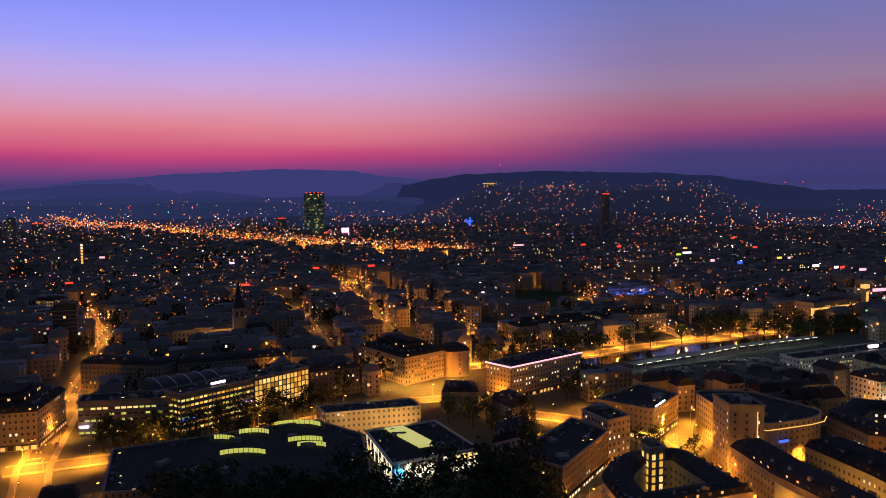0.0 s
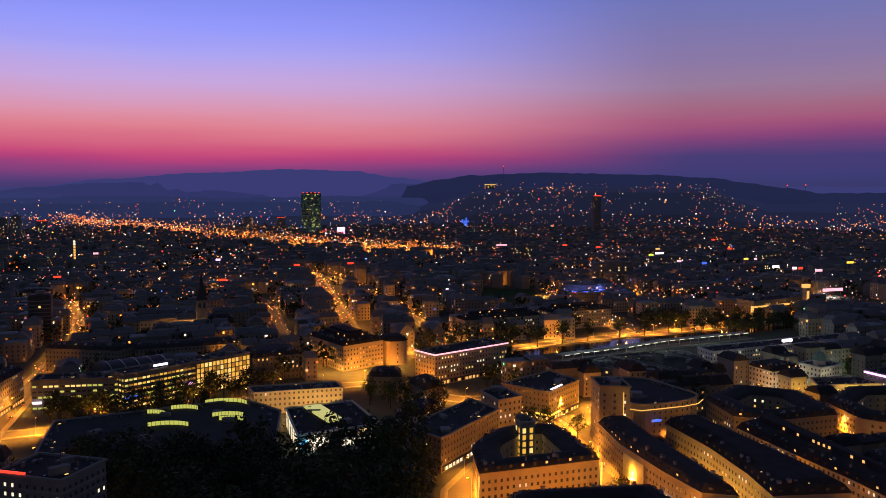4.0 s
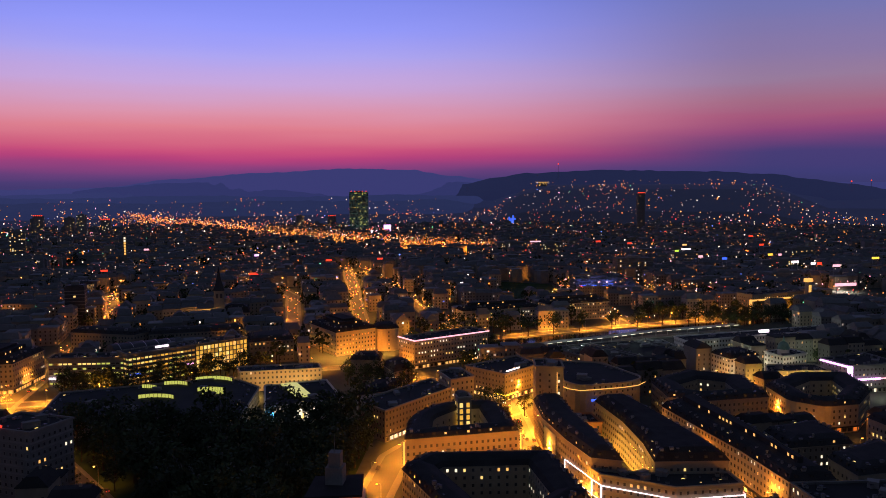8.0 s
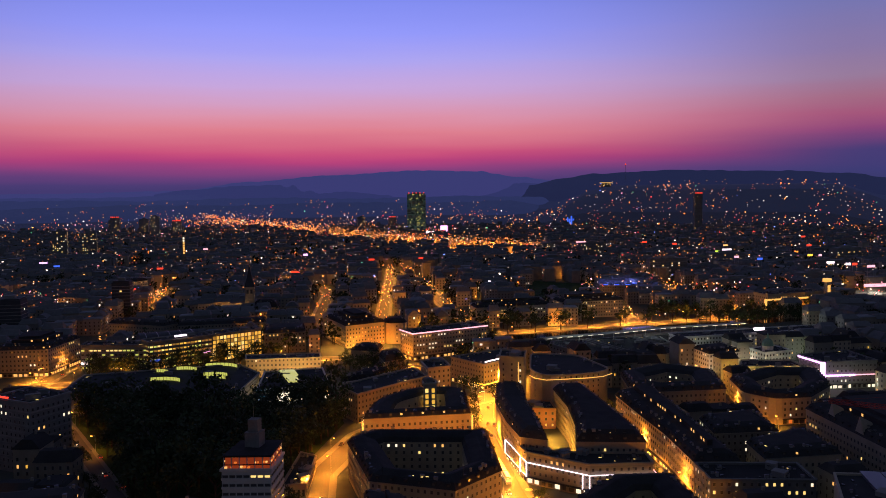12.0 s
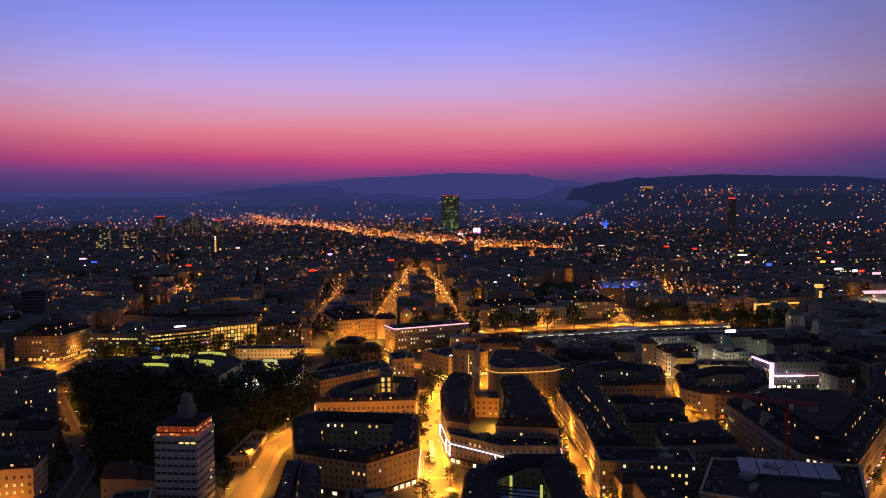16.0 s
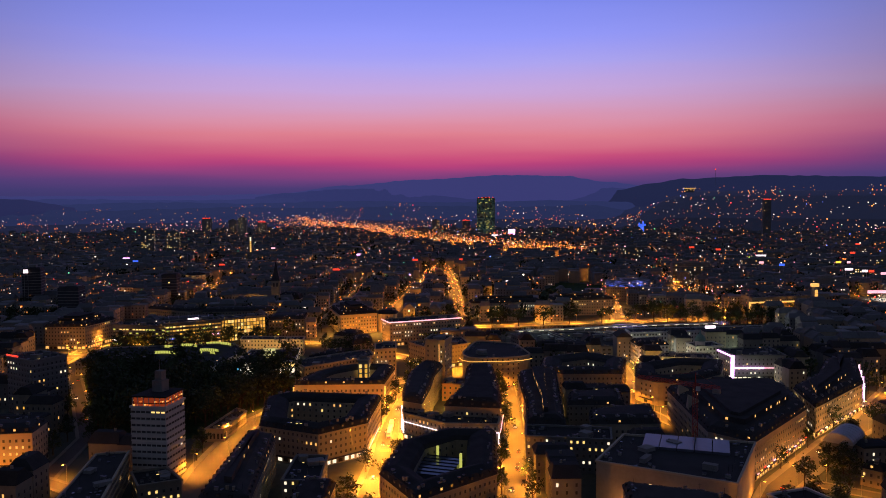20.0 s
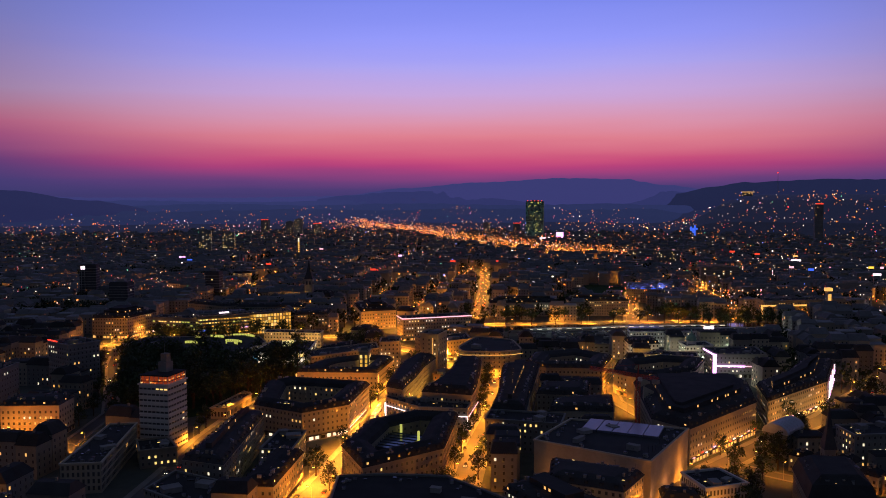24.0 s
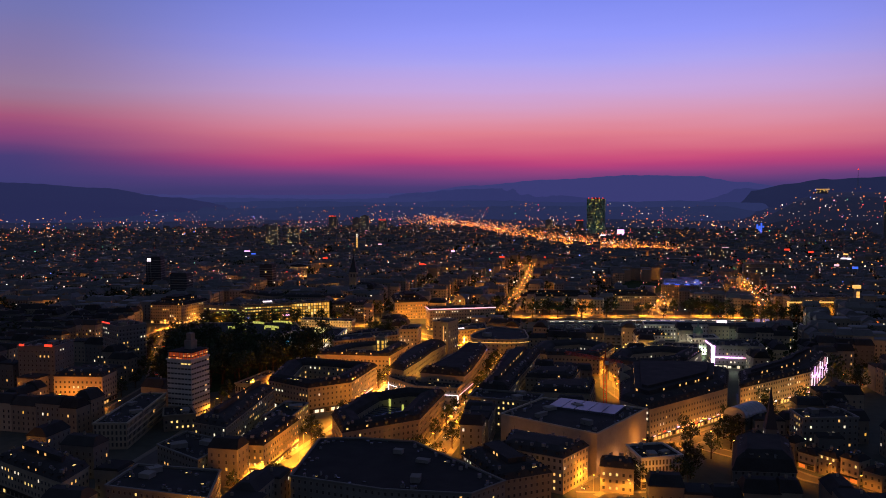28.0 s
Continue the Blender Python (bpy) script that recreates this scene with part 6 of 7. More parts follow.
def scatter_lamps():
    rng = random.Random(31)
    town, yard = [], []
    tries = 0
    while len(town) < 4800 and tries < 240000:
        tries += 1
        r = math.exp(rng.uniform(math.log(800), math.log(3900)))
        a = radians(rng.uniform(-32, 60))
        x, y = 100 - r * math.sin(a), r * math.cos(a)
        if not in_reach(x, y, 600) or (noise.noise((x / 210, y / 210, 3)) < 0.06 and rng.random() < 0.82) or inside((x, y), FIELD):
            continue
        if r > 3380 and -6 < -math.degrees(a) < 24:
            continue
        k = rng.choices(range(7), (9, 7, 6, 2.2, 1.7, 0.7, 0.4))[0]
        z = height_of_land(x, y) + rng.choice((7, 12, 17, 20, 21)) + (rng.uniform(0, 10) if r > 1800 else 0)
        town.append((x, y, z, k))
    # the lower slope of the wooded hill is built up
    for _ in range(560):
        r, az = rng.uniform(2420, 3380), rng.uniform(-3.5, 27)
        x, y = 100 + r * math.sin(radians(az)), r * math.cos(radians(az))
        if noise.noise((x / 180, y / 180, 9)) > -0.12:
            town.append((x, y, height_of_land(x, y) + rng.uniform(5, 12), rng.choices(range(7), (8, 7, 6, 2.2, 0.8, 0.4, 0.3))[0]))
    for _ in range(900):
        r, az = rng.uniform(2300, 3750), rng.uniform(-58, 30)
        x, y = 100 + r * math.sin(radians(az)), r * math.cos(radians(az))
        if (-4 < az < 24 and r > 3350) or noise.noise((x / 300, y / 300, 4)) < -0.02 or not in_reach(x, y, 600):
            continue
        town.append((x, y, height_of_land(x, y) + rng.uniform(5, 16), rng.choices(range(7), (9, 6, 4, 2.4, 0.8, 0.4, 0.2))[0]))
    # shops and offices by the station are brighter
    for _ in range(420):
        x, y = rng.uniform(150, 640), rng.uniform(820, 1750)
        if in_reach(x, y, 600) and free(x, y, 1):
            town.append((x, y, rng.choice((5, 9, 14, 18, 22)), rng.choices(range(7), (5, 6, 9, 2.5, 2, 0.8, 0.5))[0]))
    # the railway yard: a broad field of lamps, and a dense string along its near side
    for a, b in zip(YARD, YARD[1:]):
        a, b = Vector(a), Vector(b)
        d = (b - a).normalized()
        n = Vector((-d.y, d.x))
        for _ in range(int((b - a).length / 1.3)):
            p = a.lerp(b, rng.random()) + n * (rng.gauss(0, 75) * rng.choice((0.4, 1, 1.7)) - 20)
            yard.append((p.x, p.y, height_of_land(p.x, p.y) + rng.choice((9, 13, 18)), rng.choices(range(7), (13, 9, 1.5, 0.7, 0.3, 0.1, 0.1))[0]))
    for a, b, n in (((-537, 1930), (-400, 1985), 50), ((-400, 1985), (-240, 1765), 110), ((-248, 1770), (10, 1560), 170), ((-300, 1900), (60, 1640), 200), ((-1463, 3119), (-801, 2459), 130), ((-760, 2330), (-420, 2060), 90)):
        for _ in range(n):
            p = Vector(a).lerp(Vector(b), rng.random())
            yard.append((p.x + rng.gauss(0, 22), p.y + rng.gauss(0, 22), height_of_land(p.x, p.y) + rng.choice((12, 18, 22)), rng.choices(range(7), (12, 9, 3, 1, 0.5, 0.1, 0.1))[0]))
    for _ in range(70):
        yard.append((rng.gauss(-262, 35), rng.gauss(2140, 40), rng.uniform(6, 28), rng.choices(range(7), (2, 2, 6, 3, 5, 1, 0))[0]))
    # lamps and traffic along the straight streets of the middle distance
    for key, every, mix in (("avenue", 9, (7, 5, 3, 3, 1.2, 0, 0)), ("boulevard", 8, (9, 6, 2, 1, 0.4, 0, 0)), ("lane", 14, (8, 5, 2, 1, 0, 0, 0)), ("cross", 8, (9, 6, 3, 0.6, 0, 0, 0)), ("bridge", 12, (7, 5, 3, 1, 0, 0, 0)),
                            ("west", 10, (8, 6, 2, 2, 0.5, 0, 0)), ("quay", 13, (8, 7, 2, 0.5, 0, 0, 0)), ("outer", 9, (8, 6, 2, 1, 0, 0, 0)), ("hill_road", 12, (8, 6, 2, 1, 0, 0, 0))):
        line = STREETS.get(key) or FAR_STREETS[key]
        for a, b in zip(line, line[1:]):
            a, b = Vector(a), Vector(b)
            d = (b - a).normalized()
            for _ in range(int((b - a).length / every)):
                p = a.lerp(b, rng.random()) + Vector((-d.y, d.x)) * rng.choice((-5, -2, 2, 5))
                k = rng.choices(range(7), mix)[0]
                town.append((p.x, p.y, height_of_land(p.x, p.y) + (rng.choice((5, 8, 9)) if k < 3 else rng.uniform(1, 5)), k))
    # a bright junction in the west
    for _ in range(16):
        town.append((rng.gauss(-806, 16), rng.gauss(1194, 22), rng.uniform(7, 12), rng.choice((1, 2, 2, 0))))
    lamp_cloud("far_lamps", town, "countless lamps of the distant town", 0.95)
    lamp_cloud("yard_lamps", yard, "rows of sodium lamps over the railway yard", 0.92)
    for k in range(40):
        a, b = [(Vector(YARD[i]), Vector(YARD[i + 1])) for i in (2, 3, 4, 5, 6)][k % 5]
        p = a.lerp(b, rng.random())
        x, y = p.x + rng.uniform(-45, 45), p.y + rng.uniform(-45, 45)
        lamp_light("yard_flood", (1.0, 0.27, 0.03), 230000, 22 + height_of_land(x, y), x, y, 165)


scatter_lamps()
for key, colour, power, x, y, z in (("flood", (1.0, 0.8, 0.5), 2400, 240, 494, 5), ("flood", (1.0, 0.8, 0.5), 2400, 252, 500, 5), ("flood", (1.0, 0.8, 0.5), 2400, 286, 516, 5), ("flood", (1.0, 0.8, 0.5), 2400, 272, 540, 5),
                                   ("wash", (1.0, 0.6, 0.12), 6000, 270, 463, 7), ("wash", (1.0, 0.6, 0.12), 6000, 290, 466, 7), ("wash", (1.0, 0.6, 0.12), 6000, 256, 480, 6)):
    lamp_light(key, colour, power, z, x, y)
# fill lights without fixtures, added to brighten the quarter round the station
for x, y in ((240, 541), (264, 546), (318, 562), (350, 560), (328, 462), (362, 500), (384, 545), (300, 566)):
    lamp_light("station_fill", (0.9, 1.0, 0.78), 2000, 7, x, y)
# more added fill, hung above the platforms to lift the station roofs
for x, y in ((150, 604), (205, 632), (262, 664), (318, 668), (372, 690)):
    lamp_light("station_roof_fill", (0.8, 1.0, 0.88), 9000, 15, x, y)
lamp_light("church_foot", (1.0, 0.45, 0.1), 16000, 5, -181, 682)
lamp_light("church_foot", (1.0, 0.45, 0.1), 16000, 5, -196, 684)
for x, y in ((450, 890), (470, 880), (490, 900), (500, 1000)):
    lamp_light("car_park", (1.0, 0.8, 0.7), 60000, 12, x, y, 150)


# ---- towers of the far town ----
def high_rise(name, x, y, w, d, h, turn, wall, label, lit, seed, size=(2.2, 1.9), sides=2, colours=("warm", "yellow", "white"), floors=0, red=False, bands=True):
    rng = random.Random(seed)
    z0 = height_of_land(x, y)
    ob = thing(name, (x, y, z0), label, "tower", turn=turn)
    s = Soup()
    s.box(-w / 2, -d / 2, -3, w / 2, d / 2, h)
    s.box(-w / 2 + 1, -d / 2 + 1, h, w / 2 - 1, d / 2 - 1, h + 1.2)
    child("wall", s.mesh("wall", wall), ob)
    n = floors or int(h / 3.4)
    for f in range(n):
        z = 2 + f * (h - 3) / n
        if bands:
            s = Soup()
            s.box(-w / 2 - 0.1, -d / 2 - 0.12, z - 0.2, w / 2 + 0.1, d / 2 + 0.12, z + 0.35)
            child("storey_band", s.mesh("storey_band", CONCRETE), ob)
        far = Soup() if math.hypot(x - 200, y + 90) > 1150 else None
        for side, ln, dp in ((0, w, d), (1, d, w), (3, d, w)):
            c = int(ln / 3.4)
            for k in range(c):
                if rng.random() >= lit:
                    continue
                if far:
                    window_faces(far, pose(0, 0, 0, 0, 0, 90 * side) @ pose(-ln / 2 + (k + 0.5) * ln / c, -dp / 2 - 0.14, z + 0.6), size[0], size[1], 0.14)
                    far.i[-1] = 1 + rng.randrange(len(colours))
                else:
                    child("lit_window", lit_mesh(rng.choice(colours), *size), ob, "", pose(0, 0, 0, 0, 0, 90 * side) @ pose(-ln / 2 + (k + 0.5) * ln / c, -dp / 2 - 0.14, z + 0.6))
        if far and far.v:
            child("lit_storey", far.mesh("lit_storey", [FRAME] + [LIT[c] for c in colours]), ob, kind="stuff")
    s = Soup()
    s.box(-w * 0.2, -d * 0.2, h + 1.2, w * 0.2, d * 0.2, h + 4)
    child("plant_room", s.mesh("plant_room", CONCRETE), ob)
    if red:
        for px in range(5):
            s = Soup()
            s.box(-1.5, -0.4, 0, 1.5, 0.4, 2.6)
            child("warning_light", s.mesh("warning_light", SIGN_RED), ob, "red warning light", pose(-w / 2 + (px + 0.5) * w / 5, -d / 2 + 0.6, h + 1.2))
    return ob


# faint glow added to most panes to give the tower's body its teal tone
high_rise("glass_tower", -350, 2195, 52, 28, 119, 12, BLUE_GLASS, "tall green glass office tower with red lights on its roof", 0.6, 1, (3.2, 2.6), red=True, colours=("teal",) * 9 + ("green",))
BLUE = high_rise("blue_tower", 74, 2535, 30, 22, 34, 0, GREY, "office tower with a bright blue sign", 0.05, 2)
for k in range(4):
    s = Soup()
    s.box(-14 + k * 6, -12, 8, -9.5 + k * 6, -11.3, 36 - 4 * (k % 2) + 5 * (k == 2))
    child("blue_sign", s.mesh("blue_sign", SIGN_BLUE), BLUE, "glowing blue sign panel")
high_rise("slab_tower", -855, 1318, 26, 16, 60, 28, GREY, "apartment tower with many lit windows", 0.3, 3)
high_rise("slab_tower", -800, 1330, 26, 16, 56, 28, GREY, "apartment tower with many lit windows", 0.36, 4)
high_rise("dim_tower", -455, 604, 20, 18, 52, 30, SLATE, "dark tower block with a white sign at its top", 0.03, 5)
high_rise("dim_tower", -360, 560, 22, 18, 38, 20, SLATE, "dark tower block in the old quarter", 0.03, 6)
high_rise("dim_tower", -330, 690, 18, 16, 40, 20, SLATE, "dark tower block in the old quarter", 0.02, 7)
for k, (x, y, h) in enumerate(((-1140, 1950, 62), (-1090, 2010, 56), (-1045, 1990, 64), (-990, 2010, 50), (-1210, 2050, 52), (-560, 2350, 48), (-480, 2420, 44))):
    high_rise("estate_tower", x, y, 24, 20, h, 20, CONCRETE, "distant apartment tower with scattered lit windows", 0.11, 20 + k, red=k % 3 == 0, bands=False)
for k, (x, y, w, h) in enumerate(((190, 930, 60, 22), (330, 960, 70, 20), (430, 1010, 60, 24), (260, 1130, 55, 30), (360, 1260, 60, 28), (150, 1370, 44, 36), (480, 1180, 70, 24), (80, 1520, 60, 26), (560, 1350, 60, 30))):
    high_rise("office_slab", x, y, w, 16, h, 18 + 10 * (k % 3), GREY, "broad office slab with a few lit storeys", 0.15, 40 + k)


def bright_sign(name, x, y, z, w, h, material, label, turn=20):
    ob = thing(name, (x, y, z), label, "sign", turn=turn)
    s = Soup()
    s.box(-w / 2, -0.4, 0, w / 2, 0, h)
    child("lit_panel", s.mesh("lit_panel", material), ob)
    s = Soup()
    for k in (-0.4, 0.4):
        s.tube([(k * w, 0.2, -z), (k * w, 0.2, h)], [0.25, 0.25], 4)
    child("posts", s.mesh("posts", STEEL), ob)


bright_sign("store_sign", 484, 945, 14, 30, 3.5, LED_PINK, "long pink lit sign over a store")
bright_sign("white_sign", 458, 868, 4, 26, 5, LED_WHITE, "bright white lit store front")
bright_sign("white_sign", 475, 880, 4, 16, 3, LED_WHITE, "bright white lit store front")
bright_sign("station_sign", -266, 2168, 8, 20, 22, LED_VIOLET, "bright violet and white station sign")
bright_sign("station_sign", -300, 2150, 6, 46, 9, LED_WHITE, "bright white station front")
bright_sign("roof_sign", -455, 593, 47, 5, 4, LED_WHITE, "white lit tower sign", 30)
bright_sign("green_roof_line", 20, 2350, 14, 170, 2, SIGN_GREEN, "thin green lit roof line", 0)

for x, y, z, w, h, m in ((367, 1299, 29, 16, 3.0, LED_WHITE), (352, 1292, 27, 9, 2.6, SIGN_LIME), (366, 1306, 36, 8, 2.4, LED_AMBER), (361, 1160, 29, 7, 3, LED_PINK), (387, 1126, 29, 8, 3.2, SIGN_BLUE), (470, 1197, 29, 8, 3, LED_YELLOW),
                         (484, 1197, 29, 5, 3, LED_PINK), (468, 1078, 29, 11, 3, LED_WHITE), (484, 1056, 29, 7, 3, LED_WHITE), (492, 1056, 29, 7, 3, SIGN_RED), (503, 1027, 29, 11, 3, LED_PINK), (598, 1143, 29, 12, 3, LED_YELLOW),
                         (128, 1560, 24, 22, 2.5, LED_PINK), (-120, 1210, 20, 10, 2.6, SIGN_RED), (-196, 1180, 20, 9, 2.6, SIGN_RED), (250, 1560, 24, 10, 3, SIGN_RED), (300, 1480, 26, 9, 3, SIGN_RED), (520, 1420, 28, 9, 3, SIGN_RED), (560, 1640, 30, 9, 3, SIGN_RED),
                         (-330, 1240, 22, 7, 3, LED_VIOLET), (-560, 1330, 24, 8, 3, LED_PINK), (-470, 1010, 20, 9, 2.4, SIGN_RED), (-250, 980, 20, 9, 2.6, SIGN_RED), (-640, 1010, 22, 9, 2.4, SIGN_BLUE), (-700, 1060, 22, 12, 2.2, LED_VIOLET)):
    bright_sign("roof_sign", x, y, z, w, h, m, "glowing sign on the roof of a shop")

# ---- landmarks of the middle distance ----
RED_TOWER = high_rise("dim_tower", 421, 2208, 20, 16, 112, 10, GREY, "tall dark tower with a row of red lamps on its roof", 0.05, 8, red=True)
HOTEL = high_rise("hill_hotel", 184, 3398, 40, 18, 12, 4, GREY, "long lit hotel on the slope of the wooded hill", 0.22, 9, (2.6, 2.0), colours=("amber", "warm", "yellow"), bands=False)
s = Soup()
s.box(-26, -10, 13.4, 26, -9.2, 15.6)
child("lit_cornice", s.mesh("lit_cornice", LED_AMBER), HOTEL, "glowing amber cornice")


def hill_mast(x, y, z, h):
    """A radio mast on a ridge with a red lamp at its head."""
    ob = thing("radio_mast", (x, y, z), "slender steel radio mast with a red lamp on the ridge", "mast", "masts on the ridges")
    s = Soup()
    for a in range(3):
        c, d = math.cos(2.1 * a), math.sin(2.1 * a)
        s.tube([(4 * c, 4 * d, 0), (0.6 * c, 0.6 * d, h)], [0.5, 0.3], 4)
    for k in range(8):
        r = 4 - 3.4 * k / 8
        for a in range(3):
            s.tube([(r * math.cos(2.1 * a), r * math.sin(2.1 * a), h * k / 8), (r * math.cos(2.1 * a + 2.1), r * math.sin(2.1 * a + 2.1), h * k / 8 + h / 8)], [0.2, 0.2], 3)
    child("lattice", s.mesh("lattice", STEEL), ob)
    s = Soup()
    s.tube([(0, 0, h), (0, 0, h + 3), (0, 0, h + 6)], [2.0, 3.2, 1.6], 8)
    child("warning_light", s.mesh("warning_light", SIGN_RED), ob, "red warning light")


hill_mast(283, 4120, 160, 80)
hill_mast(1620, 3920, 90, 55)
hill_mast(1740, 4000, 90, 58)


def lit_tower():
    """A slender tower; glowing panels stand in for the floodlight on its front."""
    ob = thing("floodlit_tower", (-544, 1219, 0), "slender stone tower with a bright orange lit front", "tower", turn=28)
    s = Soup()
    s.box(-3, -3, 0, 3, 3, 58)
    s.box(-3.4, -3.4, 56, 3.4, 3.4, 58.4)
    child("shaft", s.mesh("shaft", BEIGE), ob)
    s = Soup()
    s.add([(-3.4, -3.4, 58.4), (3.4, -3.4, 58.4), (3.4, 3.4, 58.4), (-3.4, 3.4, 58.4), (0, 0, 65)], [(0, 1, 4), (1, 2, 4), (2, 3, 4), (3, 0, 4)])
    child("roof", s.mesh("roof", SLATE), ob)
    for k in range(7):
        s = Soup()
        s.box(-1.4, -3.35, 26 + 4.2 * k, 1.4, -3.02, 29.2 + 4.2 * k)
        child("lit_panel", s.mesh("lit_panel", LED_AMBER if k < 5 else LIT["white"]), ob, "glowing panel standing in for floodlight")


lit_tower()
building("floodlit_house", [(-449, 884), (-428, 879), (-423, 896), (-444, 901)], 17, CREAM, "mansard", "pale corner house floodlit yellow from the street", lit=0.3, colours=("yellow", "warm"), seed=90)
lamp_light("house_flood", (1.0, 0.62, 0.2), 26000, 5, -432, 871, 160)
lamp_light("house_flood", (1.0, 0.62, 0.2), 26000, 5, -418, 884, 160)


def blue_hall():
    """A low hall whose roof terrace lies in blue light."""
    ob = building("blue_lit_hall", [(166, 893), (208, 899), (204, 972), (164, 966)], 17, GREY, label="broad hall with blue light along its roof terrace", lit=0.08, seed=91, units=3)
    o = ob.location
    for x, y in ((170, 897), (183, 899), (196, 901), (204, 915), (202, 940)):
        s = Soup()
        s.box(-0.5, -0.4, 0, 5.5, 0.4, 0.5)
        child("light_strip", s.mesh("light_strip", SIGN_BLUE), ob, "glowing blue light strip", pose(x - o.x, y - o.y, 18.2, 0, 0, 8))
        lamp_light("blue_terrace", (0.16, 0.2, 1.0), 2600, 20.5, x + 2, y + 8)


blue_hall()


def field_lamps():
    """Lamps on short posts along the drill field, and two floodlights at its corner."""
    cap(lawn := Soup(), ccw(FIELD), 0.035)
    tagged(new("drill_field", lawn.mesh("drill_field", GRASS)), "dark mown field between barracks", "lawn", kind="structure")
    model = thing("path_lamp", (0, 0, -650), "short path lamp with a pale pink globe", "lamp", "lamps along the drill field")
    s = Soup()
    s.tube([(0, 0, 0), (0, 0, 5)], [0.12, 0.08], 5)
    child("post", s.mesh("post", STEEL), model)
    s = Soup()
    s.tube([(0, 0, 5), (0, 0, 5.4), (0, 0, 6.0), (0, 0, 6.4)], [0.3, 0.7, 0.7, 0.3], 8)
    child("globe", s.mesh("globe", LED_PINK), model, "glowing pale pink globe")
    for k in range(9):
        copy_thing(model, pose(52 + 25 * k / 8, 906 - 62 * k / 8, 0))
    for x, y, c in ((28, 935, (0.55, 1.0, 0.9)), (4, 930, (0.9, 1.0, 0.95))):
        ob = thing("floodlight", (x, y, 0), "tall mast with a white floodlight over the field", "floodlight")
        s = Soup()
        s.tube([(0, 0, 0), (0, 0, 16)], [0.2, 0.12], 6)
        child("mast", s.mesh("mast", STEEL), ob)
        s = Soup()
        s.box(-1.6, -0.5, 16, 1.6, 0.5, 17.2)
        child("lamp_glass", s.mesh("lamp_glass", LED_WHITE), ob, "bright white lamp glass")
        lamp_light("field_" + str(x), c, 16000, 15.6, x, y, 150)


field_lamps()
for x, y in ((-806, 1180), (-800, 1205), (-812, 1222)):
    lamp_light("junction", (1.0, 0.62, 0.3), 60000, 10, x, y, 160)


def far_trees():
    """Dark tree crowns between the houses of the middle distance."""
    rng = random.Random(9)
    s, n, tries = Soup(), 0, 0
    while n < 2600 and tries < 60000:
        tries += 1
        r, a = rng.uniform(520, 2000), radians(rng.uniform(-28, 56))
        x, y = 150 - r * math.sin(a), r * math.cos(a) - 60
        if not in_reach(x, y, 420) or noise.noise((x / 170, y / 170, 5)) < -0.05 or (y < 1300 and not free(x, y, 4)) or gap_to((x, y), YARD, False) < 90:
            continue
        n += 1
        w, h = rng.uniform(4, 7.5), rng.uniform(12, 21)
        for _ in range(34):
            d = Vector((rng.gauss(0, 1), rng.gauss(0, 1), rng.gauss(0, 1))).normalized() * rng.uniform(0.6, 1.05)
            p = Vector((x + d.x * w, y + d.y * w, h * 0.66 + d.z * h * 0.34))
            q = Vector((rng.gauss(0, 1), rng.gauss(0, 1), rng.gauss(0.4, 1))).normalized()
            u = q.orthogonal().normalized() * rng.uniform(1.1, 2.2)
            v = q.cross(u) * rng.uniform(0.6, 0.9)
            s.add([tuple(p - u), tuple(p - v), tuple(p + u), tuple(p + v)], [(0, 1, 2, 3)], 0)
        s.add([(x - 0.35, y, 0), (x + 0.35, y, 0), (x + 0.2, y, h * 0.6), (x - 0.2, y, h * 0.6), (x, y - 0.35, 0), (x, y + 0.35, 0), (x, y + 0.2, h * 0.6), (x, y - 0.2, h * 0.6)], [(0, 1, 2, 3), (4, 5, 6, 7)], 1)
    tagged(new("far_trees", s.mesh("far_trees", [LEAF, BARK])), "dark garden and street trees between distant houses", "trees", kind="stuff")


far_trees()


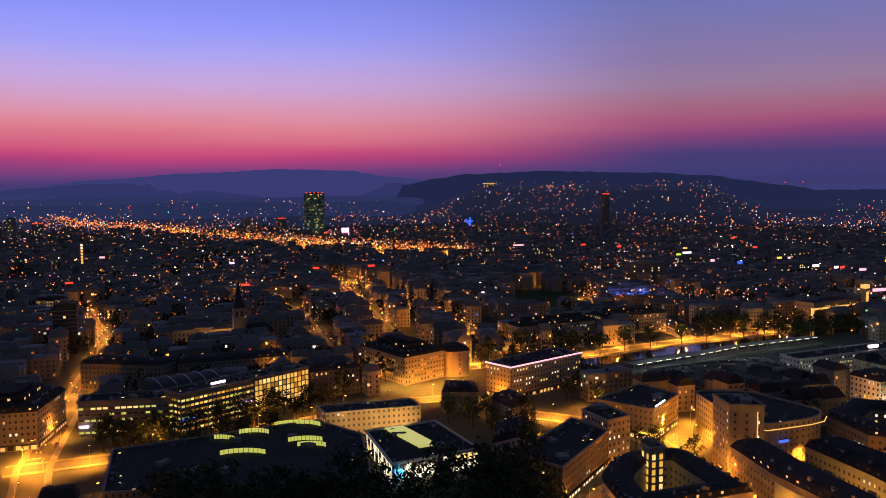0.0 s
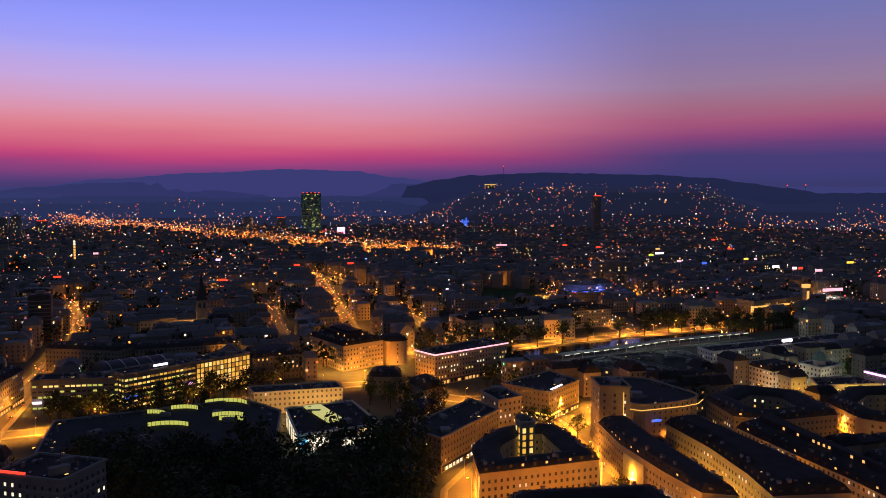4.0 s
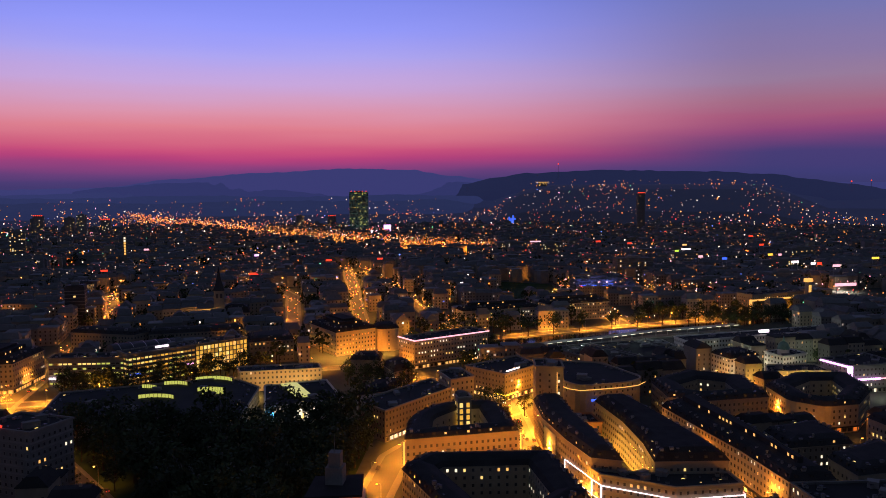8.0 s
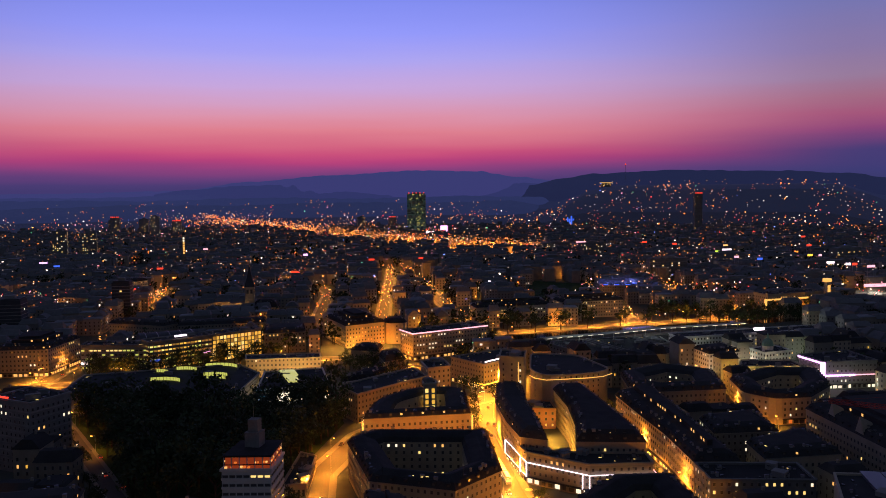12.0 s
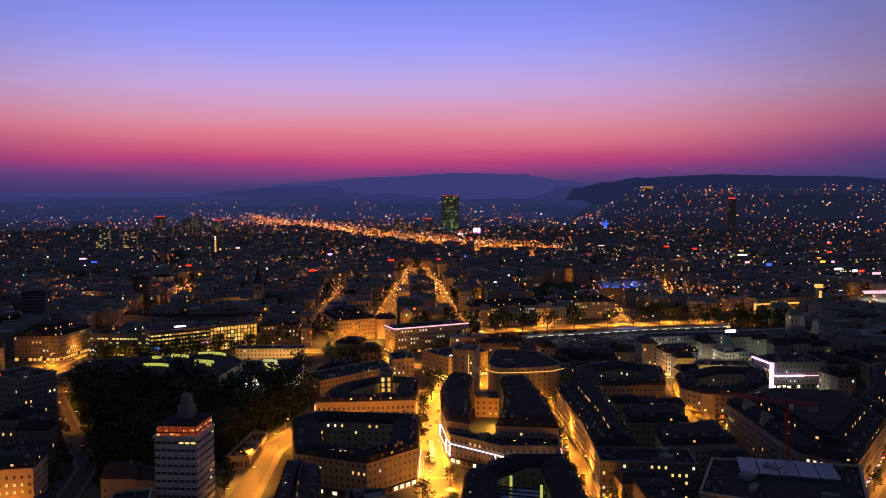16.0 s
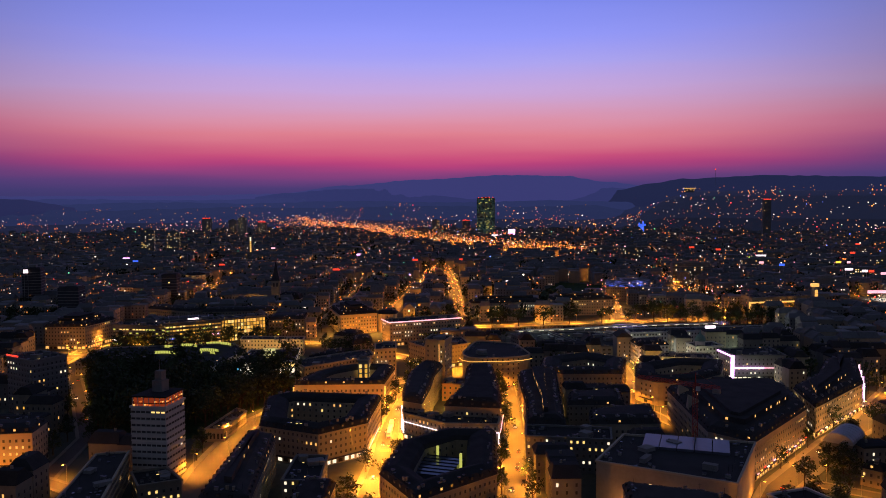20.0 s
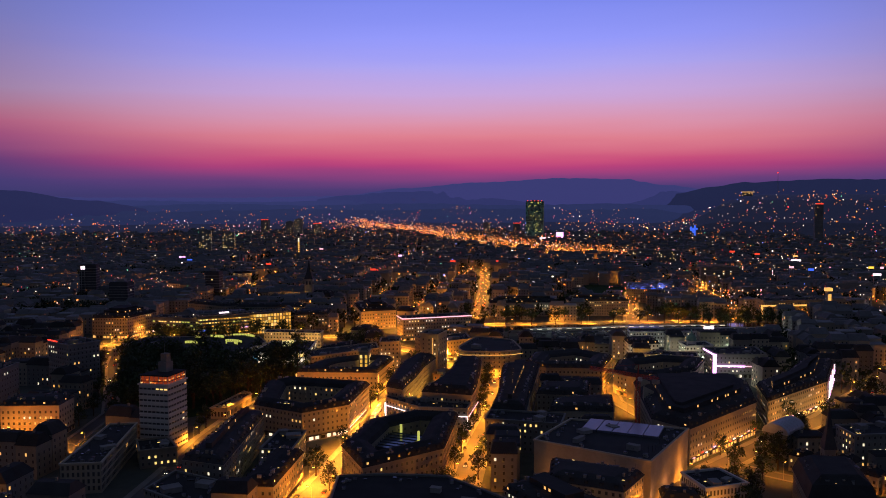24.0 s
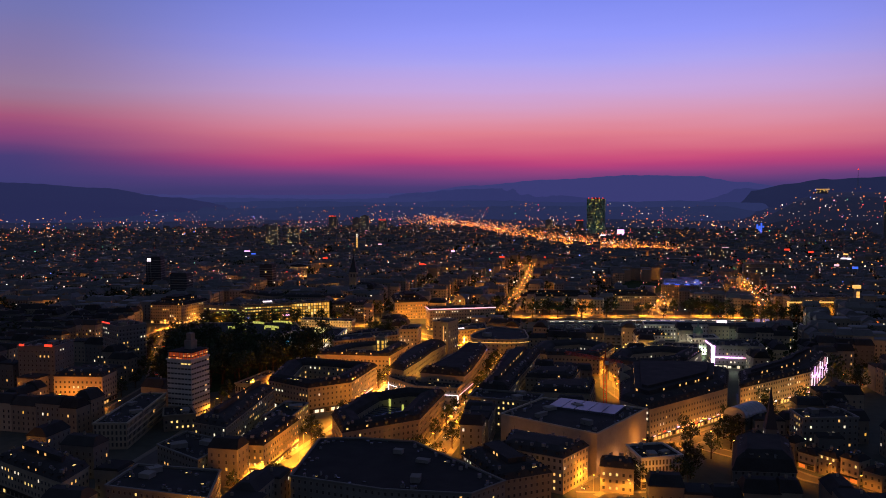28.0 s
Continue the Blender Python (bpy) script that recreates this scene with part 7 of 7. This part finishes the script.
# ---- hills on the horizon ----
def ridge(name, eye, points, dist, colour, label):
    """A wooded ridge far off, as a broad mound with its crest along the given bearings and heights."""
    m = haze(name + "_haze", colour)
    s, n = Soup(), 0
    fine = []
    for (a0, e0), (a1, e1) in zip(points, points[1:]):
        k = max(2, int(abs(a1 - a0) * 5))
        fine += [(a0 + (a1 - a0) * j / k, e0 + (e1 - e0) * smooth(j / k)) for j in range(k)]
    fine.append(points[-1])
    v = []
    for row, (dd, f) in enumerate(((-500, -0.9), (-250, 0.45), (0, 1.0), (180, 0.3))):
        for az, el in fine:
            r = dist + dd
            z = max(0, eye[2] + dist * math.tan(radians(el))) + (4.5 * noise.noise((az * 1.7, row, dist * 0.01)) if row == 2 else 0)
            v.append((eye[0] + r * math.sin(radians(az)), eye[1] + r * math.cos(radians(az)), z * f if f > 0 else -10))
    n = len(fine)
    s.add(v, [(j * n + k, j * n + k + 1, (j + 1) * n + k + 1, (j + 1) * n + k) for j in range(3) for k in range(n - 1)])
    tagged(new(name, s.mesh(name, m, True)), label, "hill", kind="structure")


LOW = [(-62, 0.0), (-54, 0.04), (-47, -0.03), (-40, 0.05), (-33, -0.02), (-26, 0.04), (-19, -0.03), (-12, 0.03), (-7, -0.04), (-4, -0.3)]
# each ridge carries its haze as one flat glow, paler with distance
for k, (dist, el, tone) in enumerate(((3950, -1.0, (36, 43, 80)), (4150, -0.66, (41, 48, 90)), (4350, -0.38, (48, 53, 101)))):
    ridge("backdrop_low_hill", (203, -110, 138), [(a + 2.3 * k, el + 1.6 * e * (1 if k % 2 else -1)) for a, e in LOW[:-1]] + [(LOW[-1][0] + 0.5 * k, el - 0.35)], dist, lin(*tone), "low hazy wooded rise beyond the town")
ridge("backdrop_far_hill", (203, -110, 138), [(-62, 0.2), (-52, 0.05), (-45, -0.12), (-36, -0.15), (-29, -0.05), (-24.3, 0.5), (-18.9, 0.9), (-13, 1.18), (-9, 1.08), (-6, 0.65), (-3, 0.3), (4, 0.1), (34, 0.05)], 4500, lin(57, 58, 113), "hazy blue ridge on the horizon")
ridge("backdrop_middle_hill", (151, -91, 135), [(-40, -0.7), (-34, -0.6), (-31.4, -0.42), (-28, 0.02), (-24.6, 0.27), (-20, 0.38), (-16.7, 0.43), (-11, 0.4), (-6, 0.3), (-2, 0.15), (3, -0.1)], 4400, lin(47, 51, 100), "wooded ridge in blue haze beyond the railway yard")
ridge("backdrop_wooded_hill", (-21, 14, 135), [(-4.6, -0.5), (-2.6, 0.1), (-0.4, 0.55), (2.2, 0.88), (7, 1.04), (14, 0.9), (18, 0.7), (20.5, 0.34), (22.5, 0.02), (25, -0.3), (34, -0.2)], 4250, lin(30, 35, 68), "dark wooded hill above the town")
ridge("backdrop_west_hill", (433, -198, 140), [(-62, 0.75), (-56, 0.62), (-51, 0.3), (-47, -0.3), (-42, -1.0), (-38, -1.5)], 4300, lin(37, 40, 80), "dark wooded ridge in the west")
